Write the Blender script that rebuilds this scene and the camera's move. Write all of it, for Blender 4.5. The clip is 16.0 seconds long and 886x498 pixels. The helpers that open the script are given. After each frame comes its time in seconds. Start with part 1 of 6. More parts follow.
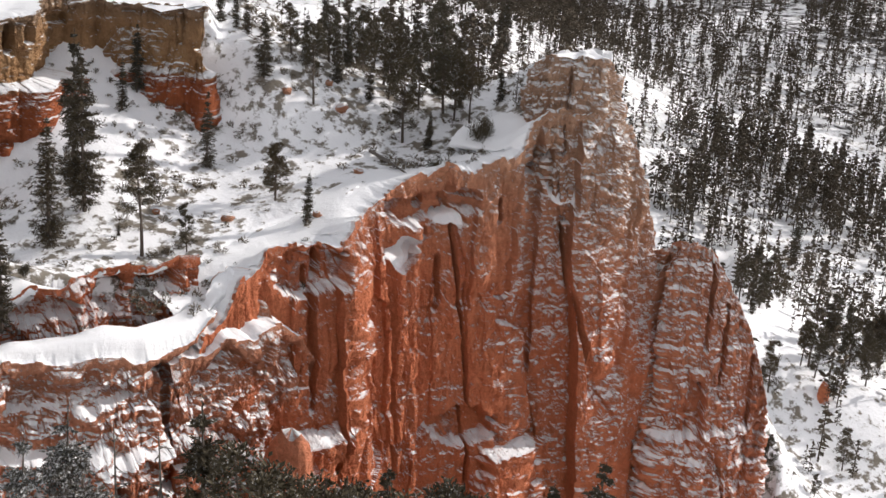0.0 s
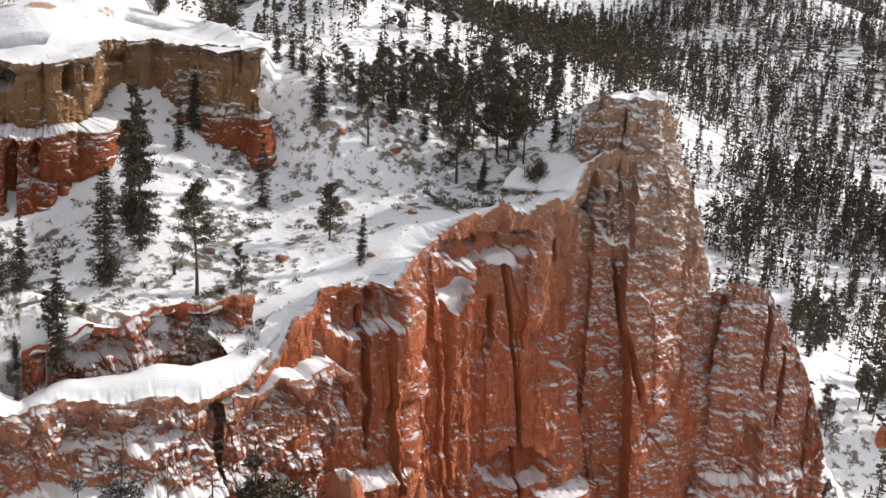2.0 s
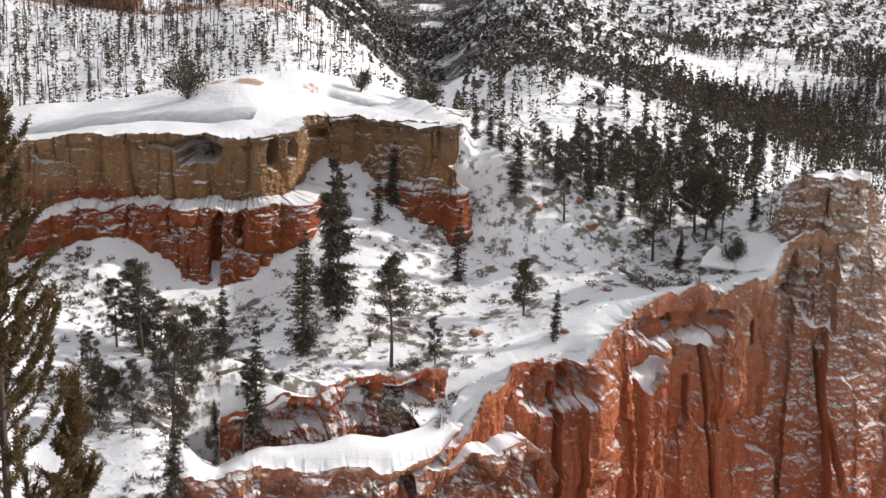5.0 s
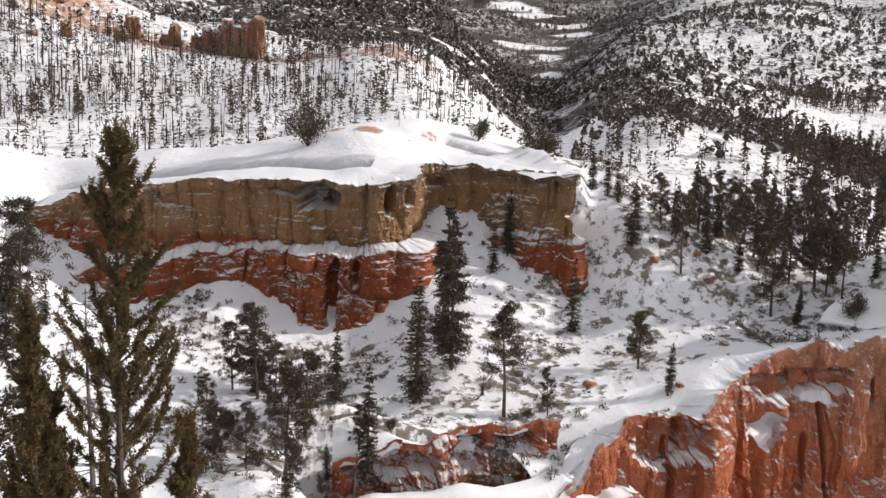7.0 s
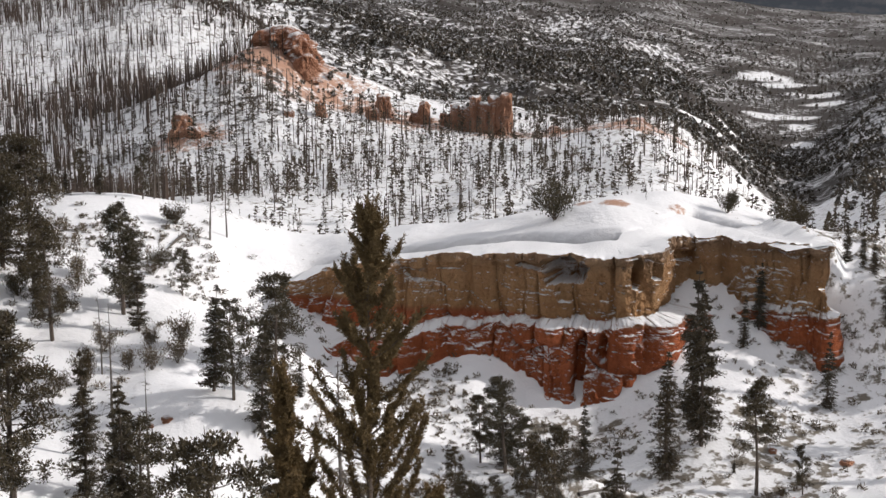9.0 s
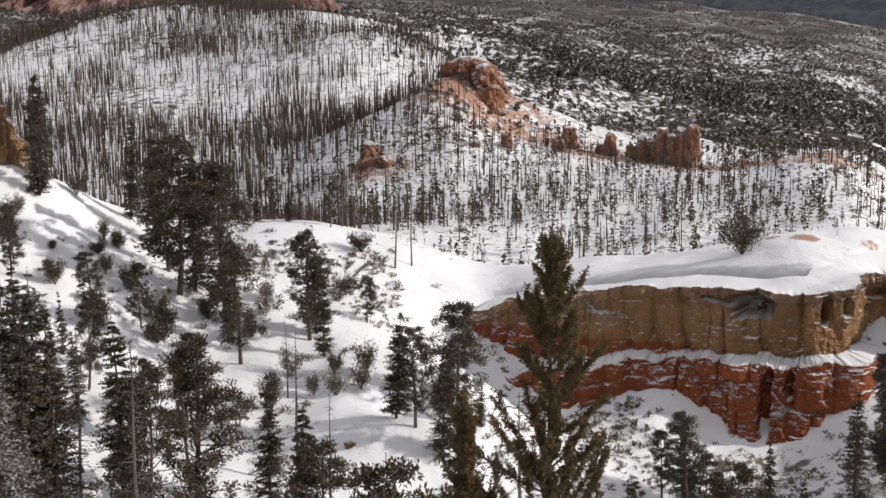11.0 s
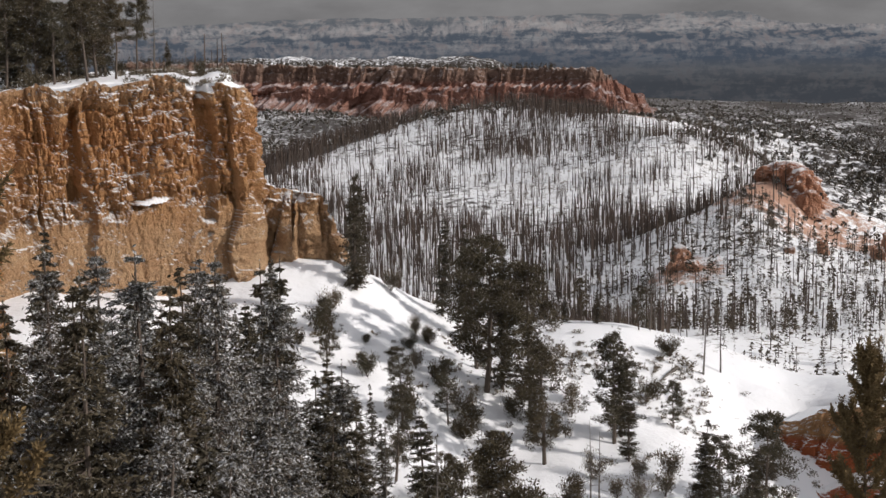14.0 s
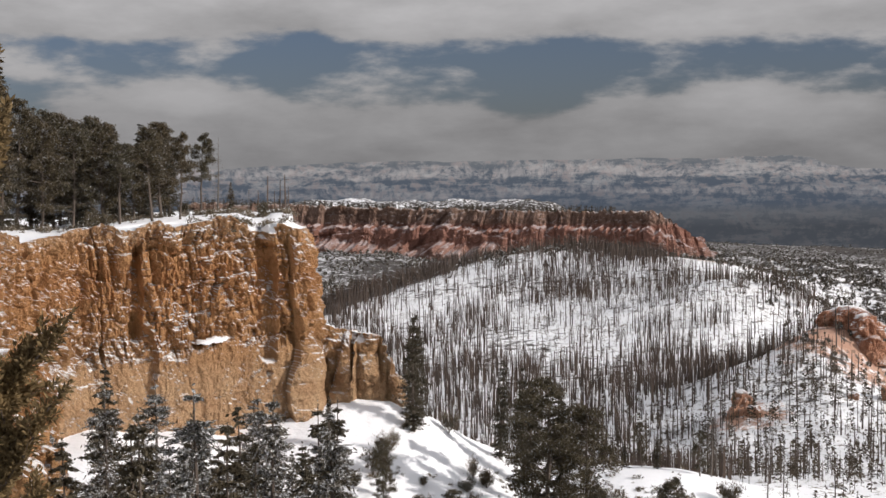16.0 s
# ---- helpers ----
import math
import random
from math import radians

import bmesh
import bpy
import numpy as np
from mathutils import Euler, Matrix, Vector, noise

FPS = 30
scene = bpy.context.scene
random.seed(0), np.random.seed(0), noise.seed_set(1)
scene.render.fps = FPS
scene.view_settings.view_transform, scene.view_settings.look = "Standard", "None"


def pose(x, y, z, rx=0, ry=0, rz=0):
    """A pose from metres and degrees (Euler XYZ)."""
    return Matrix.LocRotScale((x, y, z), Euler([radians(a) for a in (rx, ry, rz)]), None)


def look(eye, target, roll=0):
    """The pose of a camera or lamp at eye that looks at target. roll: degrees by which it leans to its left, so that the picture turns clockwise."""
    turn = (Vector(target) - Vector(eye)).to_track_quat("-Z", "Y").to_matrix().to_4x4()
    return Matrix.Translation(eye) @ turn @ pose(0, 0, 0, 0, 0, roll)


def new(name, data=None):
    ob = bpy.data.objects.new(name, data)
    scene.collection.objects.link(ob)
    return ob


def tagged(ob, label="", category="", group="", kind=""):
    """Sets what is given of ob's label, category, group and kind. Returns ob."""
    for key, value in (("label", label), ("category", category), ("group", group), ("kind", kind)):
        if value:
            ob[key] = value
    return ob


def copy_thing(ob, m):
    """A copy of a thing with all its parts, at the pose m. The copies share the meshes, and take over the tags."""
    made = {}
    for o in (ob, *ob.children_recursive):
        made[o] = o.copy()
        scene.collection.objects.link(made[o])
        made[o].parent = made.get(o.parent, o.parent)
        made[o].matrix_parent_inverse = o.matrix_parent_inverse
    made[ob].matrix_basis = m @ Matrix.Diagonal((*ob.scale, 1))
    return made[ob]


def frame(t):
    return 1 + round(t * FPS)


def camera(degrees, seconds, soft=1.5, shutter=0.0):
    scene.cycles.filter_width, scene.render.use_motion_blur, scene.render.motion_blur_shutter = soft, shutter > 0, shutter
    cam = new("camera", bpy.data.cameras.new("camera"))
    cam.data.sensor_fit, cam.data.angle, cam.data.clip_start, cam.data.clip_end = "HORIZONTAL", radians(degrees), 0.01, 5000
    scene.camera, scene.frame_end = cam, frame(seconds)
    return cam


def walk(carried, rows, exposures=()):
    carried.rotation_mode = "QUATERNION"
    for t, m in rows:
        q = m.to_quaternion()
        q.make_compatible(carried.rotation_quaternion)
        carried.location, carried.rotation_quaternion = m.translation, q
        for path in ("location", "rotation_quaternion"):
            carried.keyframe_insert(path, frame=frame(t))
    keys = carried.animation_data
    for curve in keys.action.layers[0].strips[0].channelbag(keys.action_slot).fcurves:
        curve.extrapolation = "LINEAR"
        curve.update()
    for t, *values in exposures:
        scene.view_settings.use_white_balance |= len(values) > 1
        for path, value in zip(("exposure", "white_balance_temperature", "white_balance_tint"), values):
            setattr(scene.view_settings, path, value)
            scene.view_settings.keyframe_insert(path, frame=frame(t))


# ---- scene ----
EYE = Vector((0.0, 0.0, 1.7))


def turned(yaw, pitch, roll):
    """A pose at the viewpoint: yaw to the left, pitch up, roll, in degrees."""
    return pose(EYE.x, EYE.y, EYE.z, 90 + pitch, 0, yaw) @ pose(0, 0, 0, 0, 0, roll)


cam = camera(32.64, 16.0, soft=1.5)
walk(cam, [
    (0.0, turned(-45.53, -21.06, 4.52)),
    (0.5, turned(-45.16, -20.79, 4.50)),
    (1.0, turned(-44.57, -20.49, 4.38)),
    (1.5, turned(-43.85, -20.11, 4.17)),
    (2.0, turned(-43.25, -19.68, 4.00)),
    (2.5, turned(-42.61, -19.26, 3.82)),
    (3.0, turned(-41.57, -18.85, 3.57)),
    (3.5, turned(-40.45, -18.41, 3.39)),
    (4.0, turned(-38.24, -18.05, 2.86)),
    (4.2, turned(-37.54, -17.88, 2.80)),
    (6.5, turned(-31.88, -16.06, 2.51)),
    (7.0, turned(-30.71, -15.58, 2.51)),
    (7.5, turned(-29.48, -15.16, 2.40)),
    (8.0, turned(-26.36, -14.45, 1.96)),
    (8.5, turned(-23.28, -13.57, 0.66)),
    (8.7, turned(-22.28, -13.25, 0.30)),
    (10.8, turned(-14.94, -12.14, -0.74)),
    (11.0, turned(-13.92, -11.77, -0.62)),
    (11.5, turned(-11.52, -10.90, -0.45)),
    (12.0, turned(-9.22, -10.09, -0.63)),
    (12.5, turned(-7.25, -9.43, -0.65)),
    (13.0, turned(-5.64, -8.89, -0.55)),
    (13.5, turned(-3.90, -8.35, -0.79)),
    (14.0, turned(-2.17, -7.76, -0.96)),
    (14.5, turned(-1.06, -7.06, -0.76)),
    (15.0, turned(-0.29, -5.98, -0.73)),
    (15.5, turned(-0.03, -3.96, -0.78)),
    (16.0, turned(0.00, -2.37, -0.60)),
], exposures=[(t, stops, 6500, 13) for t, stops in ((0, -0.02), (4, -0.04), (7, -0.15), (8.5, -0.27), (12.5, -0.42), (14.5, -0.34), (16, -0.10))])

# ---- world and sun ----
SUN_ELEVATION, SUN_TURN = radians(25), radians(111)   # turn: from north, clockwise seen from above
world = bpy.data.worlds.new("world")
scene.world = world
world.use_nodes = True


def build_sky():
    """Broken grey cloud over a clear blue sky, brighter towards the zenith, open in a strip above the far plateau."""
    nt = world.node_tree
    nt.nodes.clear()
    add, link = nt.nodes.new, nt.links.new
    out, bg = add("ShaderNodeOutputWorld"), add("ShaderNodeBackground")
    sky = add("ShaderNodeTexSky")
    sky.sky_type, sky.sun_disc = "NISHITA", False
    sky.sun_elevation, sky.sun_rotation = SUN_ELEVATION, SUN_TURN
    clear = add("ShaderNodeMix")
    clear.data_type, clear.blend_type = "RGBA", "MULTIPLY"
    clear.inputs[0].default_value = 1.0
    clear.inputs[7].default_value = (0.042, 0.045, 0.060, 1)
    link(sky.outputs[0], clear.inputs[6])
    coord, parts = add("ShaderNodeTexCoord"), add("ShaderNodeSeparateXYZ")
    link(coord.outputs["Generated"], parts.inputs[0])
    stretch = add("ShaderNodeMapping")
    stretch.inputs["Scale"].default_value = (8.0, 8.0, 24.0)
    link(coord.outputs["Generated"], stretch.inputs["Vector"])
    billow = add("ShaderNodeTexNoise")
    billow.inputs["Scale"].default_value, billow.inputs["Detail"].default_value, billow.inputs["Roughness"].default_value = 1.0, 9.0, 0.56
    link(stretch.outputs[0], billow.inputs["Vector"])
    lift = add("ShaderNodeMapRange")
    lift.inputs["From Min"].default_value, lift.inputs["From Max"].default_value = 0.0, 0.2
    link(parts.outputs["Z"], lift.inputs["Value"])
    bias = add("ShaderNodeValToRGB")
    stops = ((0.0, 0.75), (0.2, 0.70), (0.29, 0.50), (0.40, 0.40), (0.47, 0.50), (0.55, 0.75), (1.0, 0.75))
    while len(bias.color_ramp.elements) < len(stops):
        bias.color_ramp.elements.new(0.5)
    for e, (at, v) in zip(bias.color_ramp.elements, stops):
        e.position, e.color = at, (v, v, v, 1)
    link(lift.outputs[0], bias.inputs["Fac"])
    total = add("ShaderNodeMath")
    total.operation = "ADD"
    link(billow.outputs["Fac"], total.inputs[0])
    link(bias.outputs["Color"], total.inputs[1])
    cover = add("ShaderNodeMapRange")
    cover.interpolation_type = "SMOOTHSTEP"
    cover.inputs["From Min"].default_value, cover.inputs["From Max"].default_value = 0.93, 1.06
    link(total.outputs[0], cover.inputs["Value"])
    shade = add("ShaderNodeValToRGB")
    levels = ((0.0, (0.30, 0.30, 0.30)), (0.05, (0.37, 0.37, 0.37)), (0.12, (0.50, 0.50, 0.50)), (0.3, (0.60, 0.61, 0.63)), (1.0, (0.77, 0.78, 0.81)))
    while len(shade.color_ramp.elements) < len(levels):
        shade.color_ramp.elements.new(0.5)
    for e, (at, c) in zip(shade.color_ramp.elements, levels):
        e.position, e.color = at, (*c, 1)
    link(parts.outputs["Z"], shade.inputs["Fac"])
    relief = add("ShaderNodeMapRange")
    relief.inputs["From Min"].default_value, relief.inputs["From Max"].default_value = 0.3, 0.7
    relief.inputs["To Min"].default_value, relief.inputs["To Max"].default_value = 0.72, 1.3
    link(billow.outputs["Fac"], relief.inputs["Value"])
    cloud = add("ShaderNodeVectorMath")
    cloud.operation = "SCALE"
    link(shade.outputs["Color"], cloud.inputs[0])
    link(relief.outputs[0], cloud.inputs["Scale"])
    both = add("ShaderNodeMix")
    both.data_type = "RGBA"
    link(cover.outputs[0], both.inputs[0])
    link(clear.outputs[2], both.inputs[6])
    link(cloud.outputs[0], both.inputs[7])
    bg.inputs["Strength"].default_value = 0.82
    link(both.outputs[2], bg.inputs["Color"])
    link(bg.outputs[0], out.inputs["Surface"])


build_sky()
sun = new("sun", bpy.data.lights.new("sun", "SUN"))
sun.data.energy, sun.data.angle, sun.data.color = 4.5, radians(0.7), (1.0, 0.95, 0.88)
sun.matrix_world = look((0, 0, 0), (-math.sin(SUN_TURN) * math.cos(SUN_ELEVATION), -math.cos(SUN_TURN) * math.cos(SUN_ELEVATION), -math.sin(SUN_ELEVATION)))

# ---- land ----
# Spot heights of the landforms (x, y, z); the land between them is a thin-plate surface in bearing and log distance.
SADDLE = [(-13.4, 233.6, -31.1), (-6.2, 236.9, -32.7), (0.2, 236.0, -37.2), (13.2, 233.6, -44.5), (26.0, 236.6, -44.3), (38.0, 237.0, -44.2), (45.7, 233.6, -46.6), (57.5, 228.9, -48.5),
    (-29.9, 223.0, -34.4), (-47.9, 206.5, -34.2), (-56.9, 197.0, -34.0), (-0.3, 200.0, -44.7), (10.7, 194.7, -50.1), (20.1, 214.1, -47.2), (26.2, 198.3, -51.7), (38.6, 201.3, -53.1), (45.9, 217.2, -50.6),
    (49.4, 181.4, -55.0), (8.9, 167.8, -55.0), (24.7, 163.1, -54.3), (41.1, 162.9, -55.1), (-9.1, 147.7, -47.3)]
BOWL = [(59.3, 196.2, -65.7), (112.9, 192.3, -52.0), (92.1, 166.2, -67.1), (100.1, 165.0, -64.6), (83.4, 157.2, -70.4), (71.4, 165.2, -68.3), (61.0, 177.8, -66.5), (44.0, 166.3, -64.4), (58.8, 152.0, -68.6), (70.2, 146.0, -68.2), (38.1, 145.1, -66.6), (109.8, 158.7, -67.1), (98.9, 154.0, -68.6), (68.8, 194.2, -65.4), (75.4, 189.6, -63.8), (80.8, 184.1, -67.5), (85.9, 180.1, -68.9), (92.4, 177.4, -69.2), (97.0, 177.2, -66.1), (99.5, 180.4, -62.1), (117.9, 184.6, -55.4), (123.1, 175.1, -60.4), (127.3, 169.5, -61.9)]
SLOPE = [(126.5, 162.6, -64.0), (133.2, 170.0, -55.0), (135.6, 161.6, -61.5), (136.2, 184.1, -49.8), (145.3, 167.8, -55.6), (145.4, 154.3, -63.9), (157.6, 156.3, -59.1), (144.2, 186.8, -49.2), (149.9, 182.3, -56.0), (158.9, 171.7, -59.3), (162.7, 162.6, -60.3),
    (163.6, 150.1, -59.1), (168.6, 147.5, -52.9), (94.0, 151.1, -69.3), (105.7, 148.2, -68.8), (115.6, 144.4, -67.9), (124.7, 140.6, -65.3), (131.6, 145.3, -63.9), (142.8, 141.4, -63.0), (155.2, 138.5, -60.4), (164.9, 136.4, -53.2), (170.0, 134.9, -49.7),
    (71.7, 151.9, -63.9), (80.2, 147.6, -67.0), (59.7, 137.6, -66.1), (79.6, 139.9, -73.0), (88.9, 136.6, -73.0), (97.8, 134.2, -74.3)]
NEAR = [(0, 3, 0), (-3, 3, 0), (3, 3, 0), (14, 12, -10), (0, 20, -12), (22, 20, -22), (-12, 22, -12), (0, 60, -42), (28, 54, -44), (50, 38, -50), (-22, 60, -36), (60, 90, -76), (30, 110, -70), (0, 115, -58), (-32, 105, -44), (90, 60, -85),
    (-60, 90, -40), (-80, 190, -30), (-120, 120, -20), (-300, 100, -6), (0, -30, 1), (0, -300, 3), (120, -200, 0), (-120, -200, 4), (0, -3000, 10), (2000, -2000, -40), (-3000, 0, 10), (-2500, -2000, 10), (-3000, 1500, 0)]
BEHIND = [(211.8, 150.8, -96.9), (227.3, 130.3, -128.9), (235.9, 127.3, -124.9), (246.1, 122.8, -123.3), (207.5, 110.2, -124.5), (291.3, 155.1, -134.3), (344.3, 203.7, -146.3), (372.0, 195.0, -149.6), (466.0, 310.5, -146.4), (491.9, 267.6, -149.9), (587.9, 415.7, -141.5), (504.7, 360.1, -142.7), (423.5, 366.4, -123.6), (338.3, 340.5, -96.8), (298.5, 323.2, -88.4), (267.6, 323.8, -86.3),
    (371.8, 418.8, -105.4), (573.6, 557.7, -158.1), (553.7, 604.8, -129.5), (749.2, 735.6, -161.7), (633.2, 774.0, -147.4), (856.1, 910.8, -137.5), (939.3, 898.8, -147.3), (736.9, 516.7, -143.2), (610.9, 341.8, -138.7), (871.5, 490.5, -184.5), (5.4, 300.0, -62.4), (29.0, 308.6, -73.6), (52.5, 305.5, -73.9), (75.6, 300.6, -79.7), (184.7, 223.6, -83.1), (201.8, 208.3, -87.4), (217.4, 191.9, -88.8), (2600, 600, -60), (2300, 1500, -90), (1500, -200, -120)]
RIDGE = [(250.3, 432.9, -80.6), (245.2, 389.2, -83.9), (267.2, 492.2, -79.3), (251.7, 522.6, -84.9), (231.8, 542.6, -88.4), (201.2, 575.9, -84.3), (181.1, 603.4, -80.0), (164.7, 628.8, -57.2), (148.4, 632.8, -62.1), (109.6, 549.2, -81.7), (128.1, 606.6, -68.4),
    (118.6, 413.3, -83.4), (138.4, 396.5, -84.8), (168.2, 384.9, -84.7), (194.2, 383.6, -81.3), (80.0, 422.5, -80.8), (186.2, 474.8, -87.6), (136.9, 512.0, -86.9), (338.2, 702.9, -101.6), (292.0, 744.8, -106.5), (247.5, 781.8, -98.6), (359.7, 623.7, -97.8)]
BURNT = [(84.6, 553.6, -91.3), (138.5, 655.5, -81.7), (-144.2, 2095.0, -94.6), (12.4, 2100.0, -96.5), (164.9, 2043.4, -99.3), (299.6, 1926.9, -98.6), (414.0, 1956.7, -108.7), (260.3, 965.5, -70.5)]
CREST = [(-77.2, 896.7, -75.6), (-63.3, 998.0, -77.2), (-36.0, 1079.4, -71.9), (-3.8, 1150.0, -63.0), (32.0, 1199.6, -57.2), (69.5, 1228.0, -53.5), (105.9, 1225.4, -49.4), (136.4, 1172.1, -49.8), (159.2, 1088.4, -50.6), (166.4, 986.1, -55.1), (171.7, 883.5, -54.9)]
HILLSIDE = [(-42.9, 498.2, -101.0), (-51.5, 597.8, -95.5), (-60.0, 697.4, -89.2), (-70.3, 817.0, -81.1), (-31.6, 499.0, -101.0), (-38.0, 598.8, -96.9), (-44.3, 698.6, -92.3), (-51.9, 818.4, -86.4), (-16.7, 499.7, -101.0), (-20.0, 599.7, -96.8), (-23.3, 699.6, -92.0), (-27.3, 819.5, -85.9), (-32.3, 969.5, -77.9), (-1.7, 500.0, -101.0), (-2.0, 600.0, -96.2), (-2.3, 700.0, -90.6), (-2.7, 820.0, -83.6), (-3.2, 970.0, -74.4), (13.3, 499.8, -101.0), (16.0, 599.8, -95.8), (18.7, 699.8, -90.0), (21.9, 819.7, -82.5), (25.9, 969.7, -72.7), (28.3, 499.2, -101.0), (33.9, 599.0, -95.7), (39.6, 698.9, -89.6), (46.3, 818.7, -81.8), (54.8, 968.5, -71.7), (43.0, 498.1, -101.0), (51.7, 597.8, -95.2), (60.3, 697.4, -88.6), (70.6, 817.0, -80.2), (83.5, 966.4, -69.2), (80.9, 695.3, -87.7), (94.8, 814.5, -78.7), (112.1, 963.5, -66.9), (101.3, 692.6, -85.9), (118.7, 811.4, -75.8), (140.4, 959.8, -62.5)]
HOLLOW = [(-234.7, 1481.5, -96), (-281.6, 1777.8, -96), (-156.8, 1491.8, -96), (-188.2, 1790.1, -96), (-78.5, 1497.9, -96), (-94.2, 1797.5, -96), (-0.0, 1500.0, -96), (-0.0, 1800.0, -96), (78.5, 1497.9, -96), (94.2, 1797.5, -96), (156.8, 1491.8, -96), (188.2, 1790.1, -96), (-179.9, 1135.8, -103.0), (-140.1, 1141.4, -100.9)]
VALLEY = [(797.2, 1270.6, -215.2), (852.5, 1234.2, -223.9), (1174.3, 1680.4, -245.5), (1118.8, 1717.8, -240.3), (1559.6, 2325.5, -276.4), (2065.7, 2948.4, -288.5), (648.4, 1126.8, -144.2), (698.9, 1327.2, -140.2), (624.1, 1364.0, -141.5), (456.0, 1163.8, -127.7), (406.4, 1234.9, -123.6), (994.8, 2073.7, -175.0), (1244.1, 2168.5, -196.3),
    (1235.8, 3274.6, -175.0), (1761.2, 3479.7, -209.9), (541.9, 1611.3, -127.3), (638.6, 2209.6, -130.6), (1244.1, 3378.2, -179.5), (392.3, 1859.1, -92.9), (871.6, 2128.5, -171.7), (919.4, 1185.2, -181.7), (1256.2, 1556.3, -197.9), (1808.5, 2393.6, -269.1), (2400, 3500, -300), (0, 4600, -160), (-1500, 4300, -120), (3500, 3000, -260), (4400, 1400, -150)]


def smooth(a, b, v):
    u = np.clip((v - a) / (b - a), 0, 1)
    return u * u * (3 - 2 * u)


def _hash(ix, iy, iz):
    h = (ix * 374761393 + iy * 668265263 + iz * 2147483647) & 0xFFFFFFFF
    h = ((h ^ (h >> 13)) * 1274126177) & 0xFFFFFFFF
    return ((h ^ (h >> 16)) & 0xFFFFFF) / 16777215.0


def grain(x, y, z=0.0):
    """Value noise, -1 to 1, on arrays."""
    x, y, z = np.broadcast_arrays(np.asarray(x, float), np.asarray(y, float), np.asarray(z, float))
    fx, fy, fz = np.floor(x), np.floor(y), np.floor(z)
    ix, iy, iz = fx.astype(np.int64), fy.astype(np.int64), fz.astype(np.int64)
    u, v, w = x - fx, y - fy, z - fz
    u, v, w = (k * k * k * (k * (k * 6 - 15) + 10) for k in (u, v, w))
    total = 0.0
    for i, j, k in ((0, 0, 0), (1, 0, 0), (0, 1, 0), (1, 1, 0), (0, 0, 1), (1, 0, 1), (0, 1, 1), (1, 1, 1)):
        total = total + _hash(ix + i, iy + j, iz + k) * (u if i else 1 - u) * (v if j else 1 - v) * (w if k else 1 - w)
    return total * 2 - 1


def fbm(x, y, z=0.0, octaves=4, gain=0.5):
    total, a, f = 0.0, 1.0, 1.0
    for o in range(octaves):
        total = total + a * grain(x * f + 17.3 * o, y * f - 9.1 * o, z * f + 3.7 * o)
        a, f = a * gain, f * 2.03
    return total


def bearing(x, y):
    """Degrees to the left of north."""
    return np.degrees(np.arctan2(-x, y))


def crest_range(b):
    """How far off the crest of the burnt hill lies, by bearing."""
    c = sorted((float(bearing(x, y)), math.hypot(x, y)) for x, y, _ in CREST)
    return np.interp(b, [k[0] for k in c], [k[1] for k in c])


def _surface():
    pts = np.array(SADDLE + BOWL + SLOPE + NEAR + BEHIND + RIDGE + BURNT + CREST + HILLSIDE + HOLLOW + VALLEY, float)
    r = np.hypot(pts[:, 0], pts[:, 1])
    q = np.stack([np.radians(bearing(pts[:, 0], pts[:, 1])), np.log(r)], 1)
    d = np.hypot(q[:, None, 0] - q[None, :, 0], q[:, None, 1] - q[None, :, 1])
    k = d * d * np.log(d + 1e-9) + np.eye(len(q)) * 0.00002
    p = np.concatenate([np.ones((len(q), 1)), q], 1)
    a = np.block([[k, p], [p.T, np.zeros((3, 3))]])
    return q, np.linalg.solve(a, np.concatenate([(pts[:, 2] - 1.7) / r, np.zeros(3)]))


_KNOTS, _WEIGHTS = _surface()


def open_land(x, y):
    a, l = np.radians(bearing(x, y)), np.log(np.hypot(x, y) + 0.5)
    shape, a, l = a.shape, a.ravel(), l.ravel()
    out = _WEIGHTS[-3] + _WEIGHTS[-2] * a + _WEIGHTS[-1] * l
    for (qa, ql), w in zip(_KNOTS, _WEIGHTS):
        d = np.sqrt((a - qa) ** 2 + (l - ql) ** 2)
        out = out + w * d * d * np.log(d + 1e-9)
    return 1.7 + (out * np.exp(l)).reshape(shape)


# Rims of the cliffs in plan, with the height of the rim.
RED_RIM = [(66.3, 141.2, -74.6), (74.8, 139.2, -74.3), (89.5, 133.8, -75.6), (96.1, 134.1, -75.5), (108.0, 136.4, -67.7), (114.7, 134.8, -66.7), (120.3, 133.9, -67.4), (125.7, 138.4, -65.1), (133.1, 138.4, -63.5), (141.2, 135.9, -62.1), (147.5, 133.5, -61.4), (150.3, 132.7, -59.5), (152.9, 134.3, -56.6), (156.8, 132.1, -55.8), (159.8, 130.1, -55.4), (163.7, 128.3, -55.3), (168.4, 128.8, -57.3), (171.8, 129.3, -64.5), (174.5, 129.0, -69.8), (178.4, 128.8, -78.4)]
SPUR_RIM = [(179.8, 137.0, -82.2), (176.7, 127.7, -78.5), (176.9, 123.9, -76.3), (180.6, 120.2, -77.3), (182.9, 118.6, -81.4), (185.1, 117.0, -86.5), (187.7, 114.8, -93.5), (190.3, 112.3, -103.1)]
CAP_RIM = [(57.0, 214.6, -54.2), (59.4, 210.8, -52.2), (70.2, 201.1, -48.8), (82.7, 193.0, -46.8), (89.7, 185.4, -46.6), (96.3, 181.0, -46.5), (102.1, 181.2, -45.4), (107.5, 187.4, -45.9), (112.4, 190.3, -46.3), (115.6, 186.0, -45.8), (119.5, 179.9, -45.7), (123.0, 173.9, -45.5), (125.0, 172.4, -45.0)]
